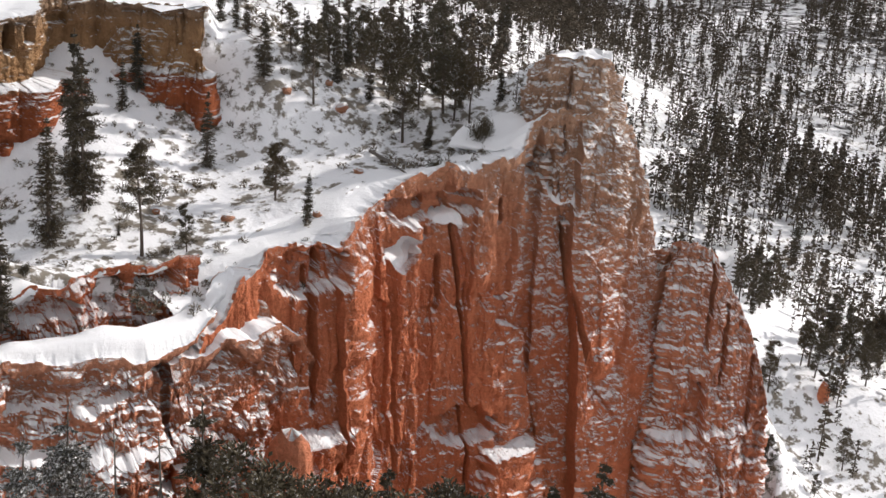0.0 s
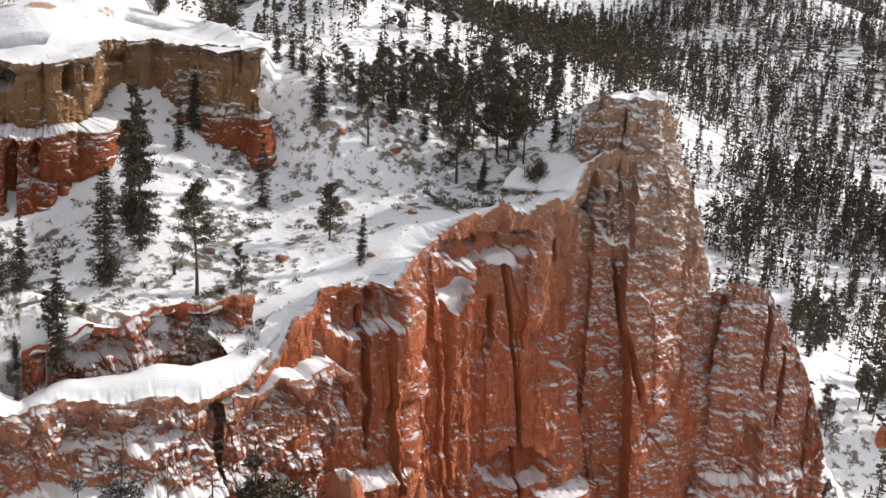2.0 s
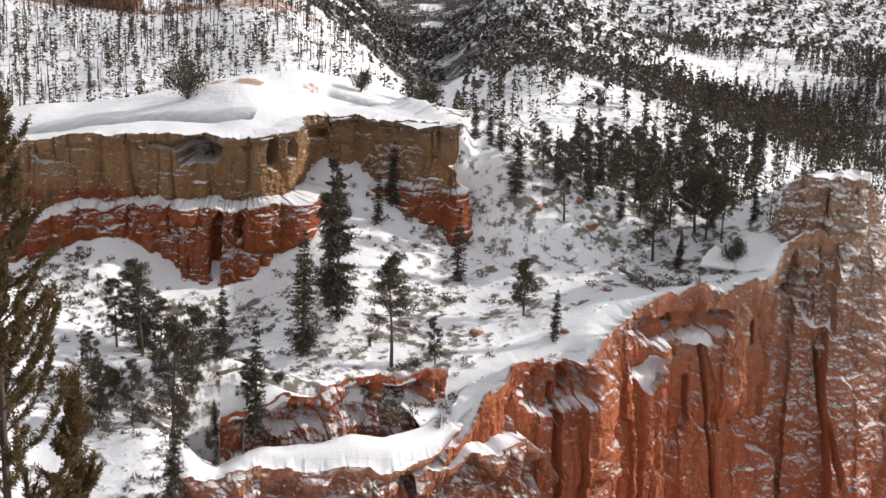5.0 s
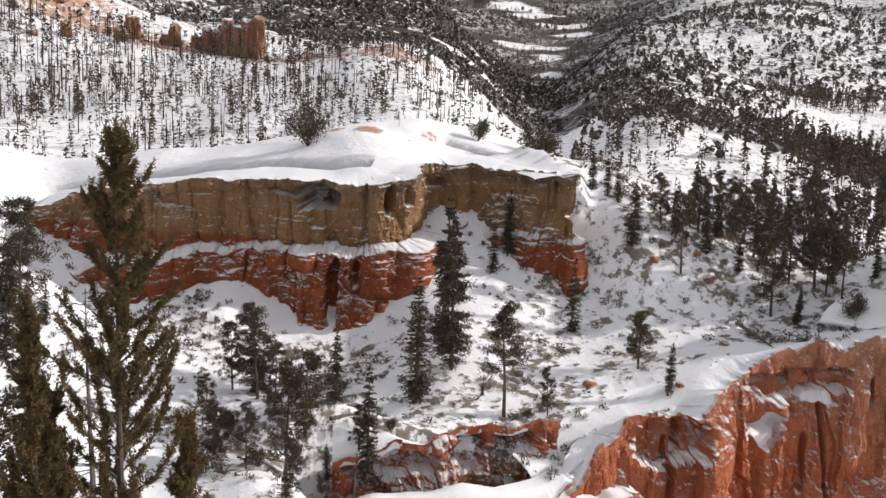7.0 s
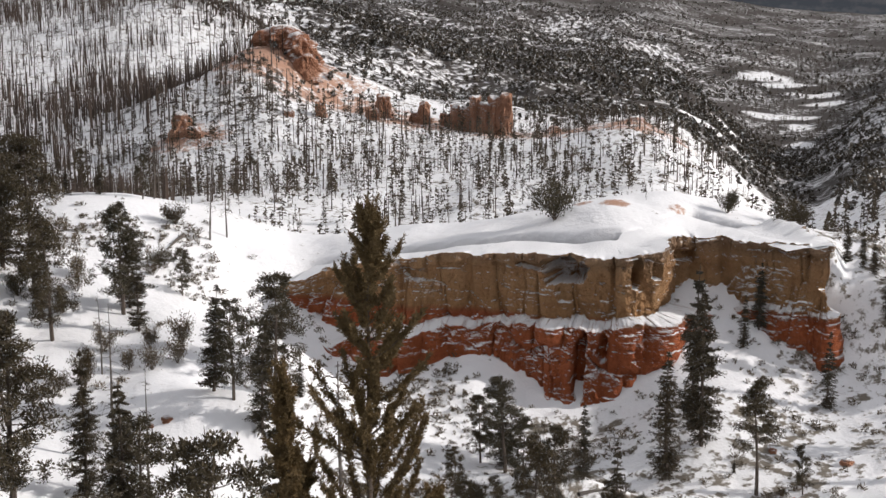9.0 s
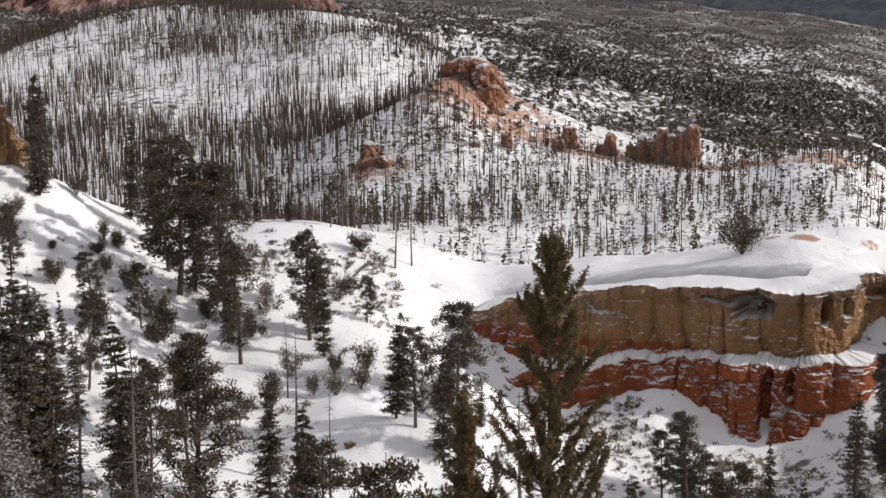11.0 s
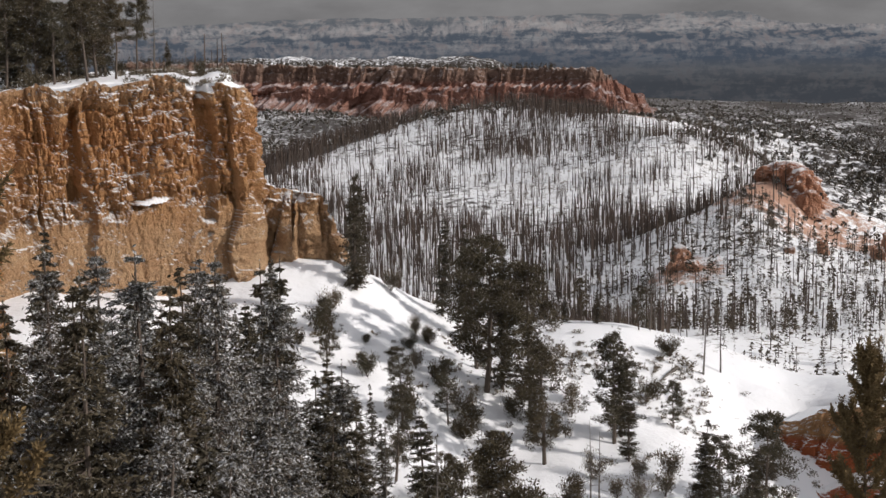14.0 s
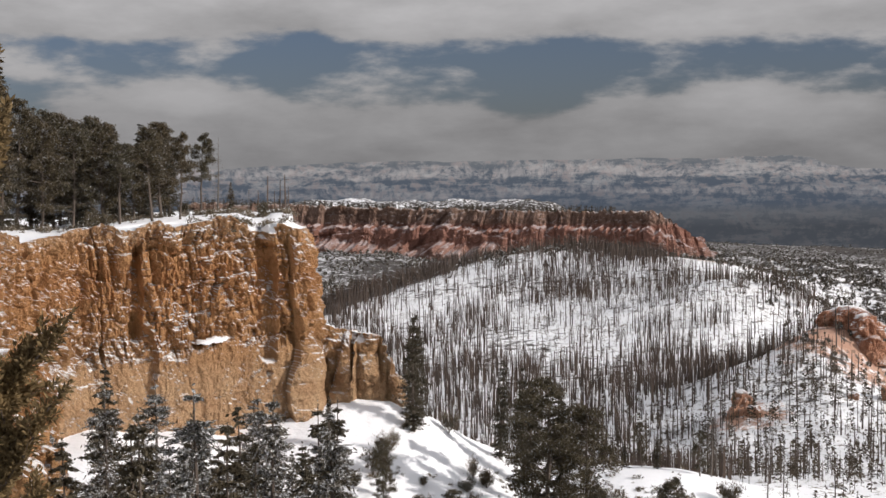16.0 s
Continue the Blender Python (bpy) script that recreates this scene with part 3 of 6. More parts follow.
def grid_object(name, p, mat, parent=None, close=False, soft=True):
    """A smooth sheet from an array of rows and columns of points; close joins the last column to the first."""
    rows, cols = p.shape[:2]
    i = np.arange(rows * cols).reshape(rows, cols)
    if close:
        i = np.concatenate([i, i[:, :1]], 1)
    faces = np.stack([i[:-1, :-1], i[:-1, 1:], i[1:, 1:], i[1:, :-1]], -1).reshape(-1, 4)
    ob = new(name, mesh_from(name, p, faces, mat, soft))
    ob.parent = parent
    return ob


# ---- ground ----
RED_EARTH = [((123.6, 189.2, -43.2), 3.6), ((105.1, 200.1, -43.7), 3.2), ((114.0, 197.5, -43.5), 3.2), ((110.0, 192.8, -46.0), 2.4), ((124.8, 182.4, -45.3), 3.4), ((101.0, 204.4, -44.0), 2.4), ((161.2, 624.5, -62.1), 52), ((172.5, 616.3, -70.6), 55), ((206.4, 563.4, -85.2), 28), ((233.9, 536.2, -87.1), 25), ((249.5, 518.0, -86.4), 30), ((265.4, 493.1, -80.4), 36), ((111.0, 548.9, -83.9), 22), ((193.4, 1072.7, -74.5), 30), ((370.4, 420.0, -107.7), 24), ((268.0, 491.7, -81.0), 30), ((193.4, 589.1, -80.0), 26)]


MEADOWS = [((846.2, 1233.0, 0), 20), ((779.1, 1146.0, 0), 18), ((925.7, 1350.9, 0), 18), ((976.9, 1421.3, 0), 20), ((937.2, 1436.8, 0), 27), ((959.8, 1436.1, 0), 20), ((1072.0, 1513.6, 0), 29), ((1127.1, 1637.1, 0), 30), ((1139.0, 1609.5, 0), 27), ((1188.0, 1754.6, 0), 30), ((1146.8, 1734.5, 0), 27), ((1202.0, 1826.8, 0), 31), ((1161.8, 1816.5, 0), 29), ((416.2, 677.6, 0), 22), ((599.3, 951.6, 0), 22)]


def build_ground():
    b = np.concatenate([np.linspace(-180, -72, 37)[:-1], np.arange(-72, 30, 0.21), np.linspace(30, 180, 51)])
    r = np.concatenate([np.linspace(0.0, 25, 15)[:-1], np.exp(np.linspace(math.log(25), math.log(140), 70))[:-1], np.exp(np.linspace(math.log(140), math.log(300), 180))[:-1], np.exp(np.linspace(math.log(300), math.log(4700), 190))])
    bb, rr = np.meshgrid(np.radians(b), r)
    x, y = -np.sin(bb) * rr, np.cos(bb) * rr
    z = ground(x, y, 8.0)
    flip = slice(None, None, -1)
    ob = grid_object("ground", np.stack([x, y, z], -1)[:, flip], GROUND)
    bare = np.zeros_like(x)
    for (cx, cy, cz), size in RED_EARTH:
        bare = np.maximum(bare, np.exp(-((x - cx) ** 2 + (y - cy) ** 2) / size ** 2))
    deg = np.degrees(bb)
    brush = 0.38 + 0.45 * smooth(-18, -26, deg) * smooth(140, 170, rr) * smooth(300, 250, rr) + 0.3 * smooth(300, 420, rr)
    brush = brush + 0.35 * smooth(-20, -23, deg) * smooth(-36, -33, deg) * smooth(120, 132, rr) * smooth(172, 160, rr)
    brush = brush - 0.3 * smooth(-13, -6, deg) * smooth(300, 260, rr)
    brush = brush - 0.5 * smooth(-34.5, -33, deg) * smooth(-16, -17, deg) * smooth(198, 206, rr) * smooth(280, 250, rr)
    # woodland cover; its rise past 2 km darkens the valley like cloud shadow
    wood = smooth(610, 690, rr) * (0.69 + 0.10 * smooth(2000, 3200, rr)) * (1 - smooth(1200, 1100, rr) * smooth(-17, -13, deg)) * (1 - 0.2 * smooth(-36, -42, deg) * smooth(1300, 800, rr))
    past = rr - crest_range(deg)
    # burnt slope: mottling for fine trunks and the shadows they streak over snow
    wood = np.where((deg > -9) & (rr < 1600), 0.38 * smooth(450, 600, rr), wood)
    wood = np.maximum(wood, (0.85 * smooth(-40, 10, past) * smooth(420, 250, past) + 0.62 * smooth(0, 60, past) * smooth(3000, 2500, rr)) * smooth(-9, -6, deg))
    wood = np.maximum(wood, 0.50 * smooth(-36, -38, deg) * smooth(-45, -42, deg) * smooth(400, 520, rr) * smooth(900, 700, rr))
    wood = np.maximum(wood, 0.44 * smooth(-44, -48, deg) * smooth(380, 480, rr) * smooth(1300, 1100, rr))
    # right flank of the burnt slope: trunks and their shadows as dark mottling
    wood = np.maximum(wood, 0.38 * smooth(-19, -16, deg) * smooth(480, 600, rr) * smooth(1300, 1150, rr))
    near = 0.0 * x
    for (cx, cy, cz), size in MEADOWS:
        near = np.maximum(near, np.exp(-((x - cx) ** 2 + (y - cy) ** 2) / (size * 3.2) ** 2))
    wood = np.maximum(wood, 1.15 * near)
    wood = wood - 0.22 * smooth(-35.5, -38.5, deg + (rr - 1200) * 0.002) * smooth(700, 900, rr) * smooth(2300, 1900, rr) * (1 - near)
    for (cx, cy, cz), size in MEADOWS:
        wood = wood * (1 - np.exp(-(((x - cx) ** 2 + (y - cy) ** 2) / size ** 2) ** 2))
    for k, v in (("bare", bare), ("brush", brush), ("wood", wood)):
        a = ob.data.attributes.new(k, "FLOAT", "POINT")
        a.data.foreach_set("value", v[:, flip].reshape(-1).astype(np.float32))
    return tagged(ob, "snow-covered canyon slopes with brush and bare earth", "ground", kind="structure")


build_ground()


# ---- cliffs ----
def along(rim, n):
    """n points on the rim's smoothed line, with their outward (towards the open canyon) directions."""
    p = np.array(rim, float)
    s = np.concatenate([[0], np.cumsum(np.hypot(np.diff(p[:, 0]), np.diff(p[:, 1])))])
    u = np.linspace(0, s[-1], n)
    q = np.stack([np.interp(u, s, p[:, k]) for k in range(3)], 1)
    k = max(1, n // 110)
    for _ in range(2):
        pad = np.concatenate([np.repeat(q[:1], k, 0), q, np.repeat(q[-1:], k, 0)])
        q = np.mean([pad[j:j + n] for j in range(2 * k + 1)], 0)
    t = np.gradient(q[:, :2], axis=0)
    t /= np.hypot(t[:, 0], t[:, 1])[:, None] + 1e-9
    out = np.stack([t[:, 1], -t[:, 0]], 1)
    return u, q, out if (out * -q[:, :2]).sum() > 0 else -out


def hollow(u, z, at, wide, high, soft=0.14):
    """1 inside a rounded outline about at (u, z), 0 outside."""
    d = ((np.abs(u - at[0]) / wide) ** 2.6 + (np.abs(z - at[1]) / high) ** 2.6) ** (1 / 2.6)
    return smooth(1 + soft, 1 - soft, d)


def rock_wall(name, rim, bottom, mat, relief, columns, rows, marks=(), drifts=(), snowed=None, back=12.0, batter=0.1, tread=2.6, slump=1.5, jag=0.6, follow=True, soft=False, sag=1.2, capped=1.75, label=""):
    """A cliff under its rim: a jointed face with its hollows and ledges, and a lip that runs back under the snow.
    marks: (point, half width, half height, depth) of hollows; a negative depth and half height 0 make a ledge below the point.
    drifts: (point, half width, half height) of niches whose sloping floors hold snow. snowed: how thickly snow clings, 0 to 1."""
    u, q, n = along(rim, columns)
    q[:, 2] += jag * (fbm(u * 0.22, 0 * u, 3.0, 4) + 0.7 * blocks(u, 0 * u + 0.4, 2.4, 1.0, 61, 0.0) + 0.35 * blocks(u, 0 * u + 0.4, 0.9, 1.0, 62, 0.0))
    v = np.linspace(0, 1, rows)[:, None]
    z = q[None, :, 2] * (1 - v) + bottom * v
    drop = q[None, :, 2] - z
    uu = u[None, :] + 0 * z
    b = bearing(q[:, 0], q[:, 1])
    bb = b[None, :] + 0 * z
    shelf = drop / tread + 0.5 * grain(uu * 0.07, 0 * z, 9.0) + 0.25 * grain(uu * 0.4, 0 * z, 9.5)
    stepped = (np.floor(shelf) + smooth(0.86, 1.0, shelf - np.floor(shelf))) * tread
    out = batter * (0.5 * drop + 0.5 * stepped)
    face, calm = relief(uu, z, drop, bb), np.ones_like(z)
    cling = np.zeros_like(z) if snowed is None else snowed(uu, z, drop, bb)

    def place(p):
        return u[np.argmin(np.abs(b - bearing(p[0], p[1])) + 0.02 * np.abs(q[:, 2] - p[2]) * (q[:, 2] < p[2]))]

    for p, wide, high, depth in marks:
        c = place(p)
        ragged = 0.25 * wide * grain(z * 0.6, uu * 0.1, 5.0) + 0.12 * wide * grain(z * 1.7, uu * 0.9, 6.0)
        if high:
            pit = hollow(uu + ragged, z + 0.25 * high * grain(uu * 0.8, z * 0.8), (c, p[2]), wide, high)
            out = out - depth * pit * (0.8 + 0.2 * np.clip((z - p[2]) / high, -1, 1))
            calm = calm * (1 - 0.55 * pit)
        else:
            edge = p[2] + 0.5 * grain(uu * 0.5, 0 * z)
            out = out - depth * smooth(wide * 1.3, wide * 0.7, np.abs(uu - c + ragged)) * smooth(edge + 0.5, edge - 0.5, z) * smooth(edge - 34, edge - 8, z)
    for p, wide, high in drifts:
        c = place(p)
        pit = hollow(uu + 0.7 * wide * grain(z * 0.55, uu * 0.2, 7.0), z + 0.9 * high * grain(uu * 0.4, z * 0.2, 8.0) + 0.4 * high * grain(uu * 1.3, z * 0.9, 8.5), (c, p[2]), wide, high, 0.18)
        out = out - pit * 1.25 * np.clip(z - (p[2] - high), 0, 2 * high)
        calm = calm * (1 - 0.9 * pit)
        cling = np.maximum(cling, 2.0 * pit)
    out = out + face * calm
    x = q[None, :, 0] + n[None, :, 0] * out
    y = q[None, :, 1] + n[None, :, 1] * out
    z = z + 0.2 * fbm(uu * 0.5, z * 0.7, 2.0, 3)
    k = max(2, columns // 40)
    even_z = np.convolve(np.pad(z[0], k, "edge"), np.ones(2 * k + 1) / (2 * k + 1), "valid")
    lip = []
    for f in (1.0, 0.8, 0.6, 0.42, 0.28, 0.16, 0.07):
        even = smooth(0.0, 0.45, f)
        lx = x[0] * (1 - even) + (q[:, 0] + 0.3 * n[:, 0]) * even - n[:, 0] * back * f
        ly = y[0] * (1 - even) + (q[:, 1] + 0.3 * n[:, 1]) * even - n[:, 1] * back * f
        settle = smooth(0.0, 0.5, f) if follow else 0.0
        top = z[0] + (even_z - z[0]) * smooth(0.0, 0.3, f) + 0.3 * jag * fbm(lx * 0.35, ly * 0.35, 4.0, 3) * smooth(0.0, 0.3, f)
        lip.append(np.stack([lx, ly, (top - slump * f * f) * (1 - settle) + np.maximum(ground(lx, ly, -7.0) + 0.12 - 0.4 * f * f * f, top - sag - 0.4 * f * f * f) * settle], -1))
    ob = grid_object(name, np.concatenate([np.array(lip), np.stack([x, y, z], -1)]), mat, soft=soft)
    shade = np.full(len(ob.data.polygons), soft)
    shade[:(len(lip) - 1) * (columns - 1)] = True
    ob.data.polygons.foreach_set("use_smooth", shade)
    a = ob.data.attributes.new("cling", "FLOAT", "POINT")
    a.data.foreach_set("value", np.concatenate([np.full(len(lip) * columns, capped), cling.reshape(-1)]).astype(np.float32))
    return tagged(ob, label, "cliff", kind="structure")


def blocks(u, z, wide, high, seed, crease=0.35):
    """Jointed blocks: each stands out by its own amount, about -0.5 to 0.5, with worn creases between them."""
    shelf = z / high + 0.5 * grain(u / (wide * 3), 0 * u, seed + 2.0) + 0.12 * grain(u / wide * 1.3, 0 * u, seed + 3.0)
    j = np.floor(shelf)
    g = np.minimum(shelf - j, 1 - (shelf - j)) * high
    w = (u + 0.3 * wide * grain(z / high * 1.3, u / wide * 0.2, seed + 5.0)) / wide + j * 0.37
    w = w + 0.45 * grain(w * 0.8, 0 * w, seed + 7.0)
    i = np.floor(w)
    e = np.minimum(w - i, 1 - (w - i)) * wide
    own = _hash(i.astype(np.int64), j.astype(np.int64), np.int64(seed)) - 0.5
    worn = np.minimum(1, np.minimum(e / (0.2 * wide), g / (0.12 * high)))
    return own - crease * (1 - worn) ** 2


def clefts(u, z, k, width=0.09):
    """Narrow deep joints that run up the face."""
    return smooth(width, 0.0, np.abs(grain(u, z, k)))


def bulged(u, z, k=0.0, octaves=3):
    """Rounded swells with sharp creases between them."""
    total, a, f = 0.0, 1.0, 1.0
    for o in range(octaves):
        total = total + a * (2.2 * np.abs(grain(u * f + 11.7 * o, z * f, k + o)) ** 0.8 - 1)
        a, f = a * 0.5, f * 2.1
    return total


def pocks(u, z, k=0.0):
    """Small weathered pits and knobs."""
    return 0.5 * fbm(u * 0.55, z * 0.5, k, 4) - 0.5 * smooth(0.35, 0.75, grain(u * 0.9, z * 0.8, k + 3.0))


def ledges(u, z, k):
    """Thin beds that stand out by uneven amounts."""
    return 0.5 * blocks(u, z, 7.0, 1.9, k) + 0.3 * blocks(u, z, 2.2, 0.8, k + 1)


def red_relief(u, z, drop, b):
    bend = u + 2.2 * grain(z * 0.03, u * 0.03, 3.0) + 0.3 * grain(z * 0.25, u * 0.25, 3.5)
    bedded = 0.15 + 0.85 * smooth(-47.8, -49.2, b) * (0.3 + 0.7 * smooth(34, 22, drop))
    slabs = 4.2 * blocks(bend, z, 13.0, 110.0, 1, 0.05) + 1.3 * blocks(bend, z, 5.6, 21.0, 2, 0.08)
    chips = 0.35 * blocks(bend, z, 2.1, 5.0, 3, 0.1) + 0.22 * blocks(u, z, 0.8, 1.4, 4, 0.1) + 0.7 * pocks(u * 0.7, z * 0.5, 1.0) + 0.6 * fbm(u * 0.16, z * 0.12, 8.0, 5) + 0.12 * fbm(u * 1.8, z * 1.2, 6.0, 3)
    joints = 2.0 * clefts(bend * 0.07, z * 0.005, 21.0, 0.025)
    return (slabs - joints) * smooth(0, 6, drop) + (0.35 + 0.65 * smooth(0, 3, drop)) * (chips + bedded * (ledges(u, z, 5) + 0.5 * pocks(u * 1.6, z * 2.2, 3.0)))


def red_snowed(u, z, drop, b):
    return np.clip(0.2 + 1.0 * smooth(-47.9, -49.0, b) * (0.35 + 0.65 * smooth(32, 20, drop)) + 0.5 * smooth(3, 0, drop), 0, 1)


def spur_relief(u, z, drop, b):
    bend = u + 0.8 * grain(z * 0.08, u * 0.05, 3.0)
    slabs = 2.6 * blocks(bend, z, 6.5, 45.0, 8, 0.1) + 0.8 * blocks(bend, z, 2.6, 9.0, 9, 0.15) - 1.2 * clefts(bend * 0.14, z * 0.012, 25.0, 0.04)
    return slabs * (0.3 + 0.7 * smooth(0, 4, drop)) + 0.5 * blocks(u, z, 1.1, 3.0, 10) + 1.7 * ledges(u, z, 5) + 0.4 * pocks(u, z, 1.0) + 0.14 * fbm(u * 1.8, z * 1.3, 6.0, 3)


def bench_relief(u, z, drop, b):
    bend = u + 1.2 * grain(z * 0.08, u * 0.08, 3.0)
    return (0.15 + 0.85 * smooth(0, 2.5, drop)) * (2.2 * blocks(bend, z, 6.5, 13.0, 41, 0.1) + 1.1 * blocks(bend, z, 2.5, 5.0, 42) + 1.4 * fbm(u * 0.16, z * 0.2, 2.0, 3) + 0.5 * blocks(u, z, 1.0, 1.6, 43) + 0.6 * pocks(u, z, 1.0) + 1.0 * ledges(u, z, 44)) - 0.9 * smooth(0.6, 3.2, drop) * smooth(9, 4, drop)


def banded_relief(u, z, drop, b):
    level = drop + 0.5 * grain(u * 0.09, 0 * z) + 0.2 * grain(u * 0.4, 0 * z)
    bays = grain(u * 0.06, 0 * z, 2.0)
    under = smooth(9.2, 10.2, level)
    upper = 0.9 * smooth(0.9, 1.3, -level + 2.2) + 1.3 * blocks(u, z, 7.0, 30.0, 17, 0.6) + 0.7 * bulged(u * 0.11, z * 0.05, 3.0, 2) + 0.5 * blocks(u, z, 3.0, 3.4, 18)
    ledge = (3.6 + 1.6 * bays) * under * (0.25 + 0.75 * smooth(-30.8, -29.6, b))
    lower = (1.0 * blocks(u, z, 5.0, 20.0, 19, 0.7) + 0.8 * bulged(u * 0.16, z * 0.03, 9.0, 2) + 0.5 * smooth(12.6, 13.0, level) * smooth(-0.2, 0.4, grain(u * 0.13, 0 * z, 5.0)) + 0.4 * smooth(15.6, 16.0, level) * smooth(-0.3, 0.3, bays)) * under
    fine = 0.3 * pocks(u, z, 4.0) + 0.3 * blocks(u, z, 1.2, 1.3, 20, 0.2) + 0.35 * ledges(u, z, 26) + 0.1 * fbm(u * 1.8, z * 1.6, 6.0, 3)
    return upper * (1 - 0.7 * under) + ledge + lower + fine - 0.4 * clefts(u * 0.22, z * 0.06, 27.0)


def banded_snowed(u, z, drop, b):
    level = drop + 0.5 * grain(u * 0.09, 0 * z)
    return 0.15 + 0.5 * smooth(8.6, 9.8, level) * smooth(13.5, 10.5, level)


def orange_relief(u, z, drop, b):
    bend = u + 1.4 * grain(z * 0.1, u * 0.1, 3.0) + 0.5 * grain(z * 0.45, u * 0.3, 3.5)
    low = smooth(16.5, 18.5, drop + 2.5 * grain(u * 0.06, 0 * z)) * smooth(16.5, 15.0, b)
    rough = 1 - 0.8 * low
    slabs = 2.6 * blocks(bend, z, 9.5, 60.0, 11, 0.2) + 0.5 * low
    chips = 1.2 * blocks(bend, z, 2.6, 5.2, 12, 0.3) + 1.0 * blocks(bend, z, 1.1, 2.6, 13, 0.4) + 0.6 * blocks(u, z, 0.55, 1.1, 14, 0.5) + 1.1 * pocks(u * 0.8, z * 0.5, 1.0) + 0.5 * fbm(u * 0.5, z * 0.3, 4.0, 4)
    return slabs * smooth(0, 4, drop) + rough * chips * (0.4 + 0.6 * smooth(0, 2, drop)) + 0.5 * blocks(u, z, 6.0, 4.2, 15, 0.2) + 0.15 * ledges(u, z, 16) - 1.3 * clefts(bend * 0.1, z * 0.01, 29.0, 0.04) * rough + 0.14 * fbm(u * 2.0, z * 1.2, 6.0, 3)


def mesa_relief(u, z, drop, b):
    tier = 14 * smooth(23, 27, drop + 5 * grain(u * 0.012, 0 * z)) + 30 * smooth(50, 66, drop + 8 * grain(u * 0.03, 0 * z))
    return tier + 12 * blocks(u, z, 70.0, 300.0, 31, 0.2) * smooth(0, 12, drop) + 6 * blocks(u, z, 24.0, 46.0, 32, 0.3) + 3 * blocks(u, z, 9.0, 18.0, 33) + 2 * bulged(u * 0.06, z * 0.02, 9.0, 2)


def round_end(rim, dx, dy, dz=0.0):
    x, y, z = rim[-1]
    return rim + [(x + dx * 0.35, y + dy * 0.35, z + dz * 0.2), (x + dx, y + dy, z + dz)]


SNOWY_LEDGES = lambda u, z, drop, b: 0.5 + 0.3 * smooth(4, 0, drop)
rock_wall("bench_cliff", [(60.5, 146.0, -76.5), (64.0, 142.6, -75.2)] + RED_RIM[:5], -125, ROCK_LEDGE, bench_relief, 300, 230, [((94.8, 136.3, -82.0), 1.3, 5.0, 3.4), ((81.2, 137.9, -79.3), 6.0, 1.6, 2.6), ((77.8, 139.8, -85.7), 7.0, 0, -3.0), ((88.2, 135.9, -86.6), 4.0, 0, -2.5), ((103.6, 137.3, -70.7), 5.0, 2.4, 4.2)], snowed=SNOWY_LEDGES, back=4.0, batter=0.10, jag=0.7, label="crumbling pale red bench cliff with snow patches")
rock_wall("bench_cliff", [(92.5, 134.2, -76.7), (98.0, 132.8, -75.6), (103.5, 132.3, -76.0), (108.6, 133.3, -76.1), (112.1, 133.1, -78.6), (117.1, 134.1, -85.1)], -125, ROCK_LEDGE, bench_relief, 240, 200, [((103.1, 132.6, -83.7), 0.8, 4.0, 2.4), ((108.9, 133.2, -84.8), 0.4, 0.5, 2.0)], snowed=SNOWY_LEDGES, back=7.0, batter=0.07, slump=-1.6, jag=0.8, follow=False, label="pale red buttress with a snowy shelf")
rock_wall("red_cliff", round_end(RED_RIM[3:], -4, 26), -135, ROCK_RED, red_relief, 900, 350, [
    ((114.0, 134.1, -70.9), 4.6, 3.0, 3.4), ((114.9, 133.3, -70.8), 0.8, 1.8, 3.0),
    ((135.4, 136.1, -66.8), 6.5, 1.8, 3.2), ((135.0, 136.5, -66.8), 0.9, 0.9, 2.4), ((140.3, 134.0, -65.5), 1.8, 0.8, 3.0), ((145.1, 131.8, -68.7), 0.7, 1.7, 3.0), ((128.2, 136.1, -65.9), 1.3, 0.8, 2.2),
    ((138.0, 130.6, -100.1), 5.0, 2.6, 3.4), ((155.4, 129.1, -76.9), 0.9, 8.0, 5.0), ((150.4, 130.3, -84.1), 0.9, 26.0, 2.4), ((135.1, 133.6, -78.1), 0.6, 4.0, 2.4),
    ((111.2, 131.2, -80.7), 0.6, 9.0, 2.2), ((108.2, 133.7, -84.0), 0.45, 0.45, 1.6), ((108.9, 130.5, -92.5), 5.0, 0, -4.0), ((142.0, 126.3, -104.2), 4.0, 0, -3.0),
    ((173.2, 125.8, -83.5), 1.6, 1.8, 2.4)], drifts=[((128.6, 134.6, -71.6), 3.6, 1.7), ((136.2, 132.9, -69.4), 2.4, 1.0), ((155.1, 130.9, -66.0), 2.9, 2.6)],
    snowed=red_snowed, batter=0.055, back=12.0, slump=1.5, sag=2.6, jag=1.3, label="fluted red sandstone cliff with alcoves, dusted with snow")
BLOCK_RIM = [(161.0, 144.0, -52.8), (157.9, 140.0, -49.4), (158.4, 135.6, -48.3), (160.5, 132.3, -48.1), (162.4, 130.8, -48.2), (164.7, 130.3, -48.7), (173.2, 135.7, -54.2)]
rock_wall("cliff_block", BLOCK_RIM, -72, ROCK_RED, spur_relief, 200, 90, snowed=SNOWY_LEDGES, back=7.0, batter=0.10, tread=1.5, slump=0.6, jag=0.5, follow=False, label="blocky red outcrop with a flat snowy top")
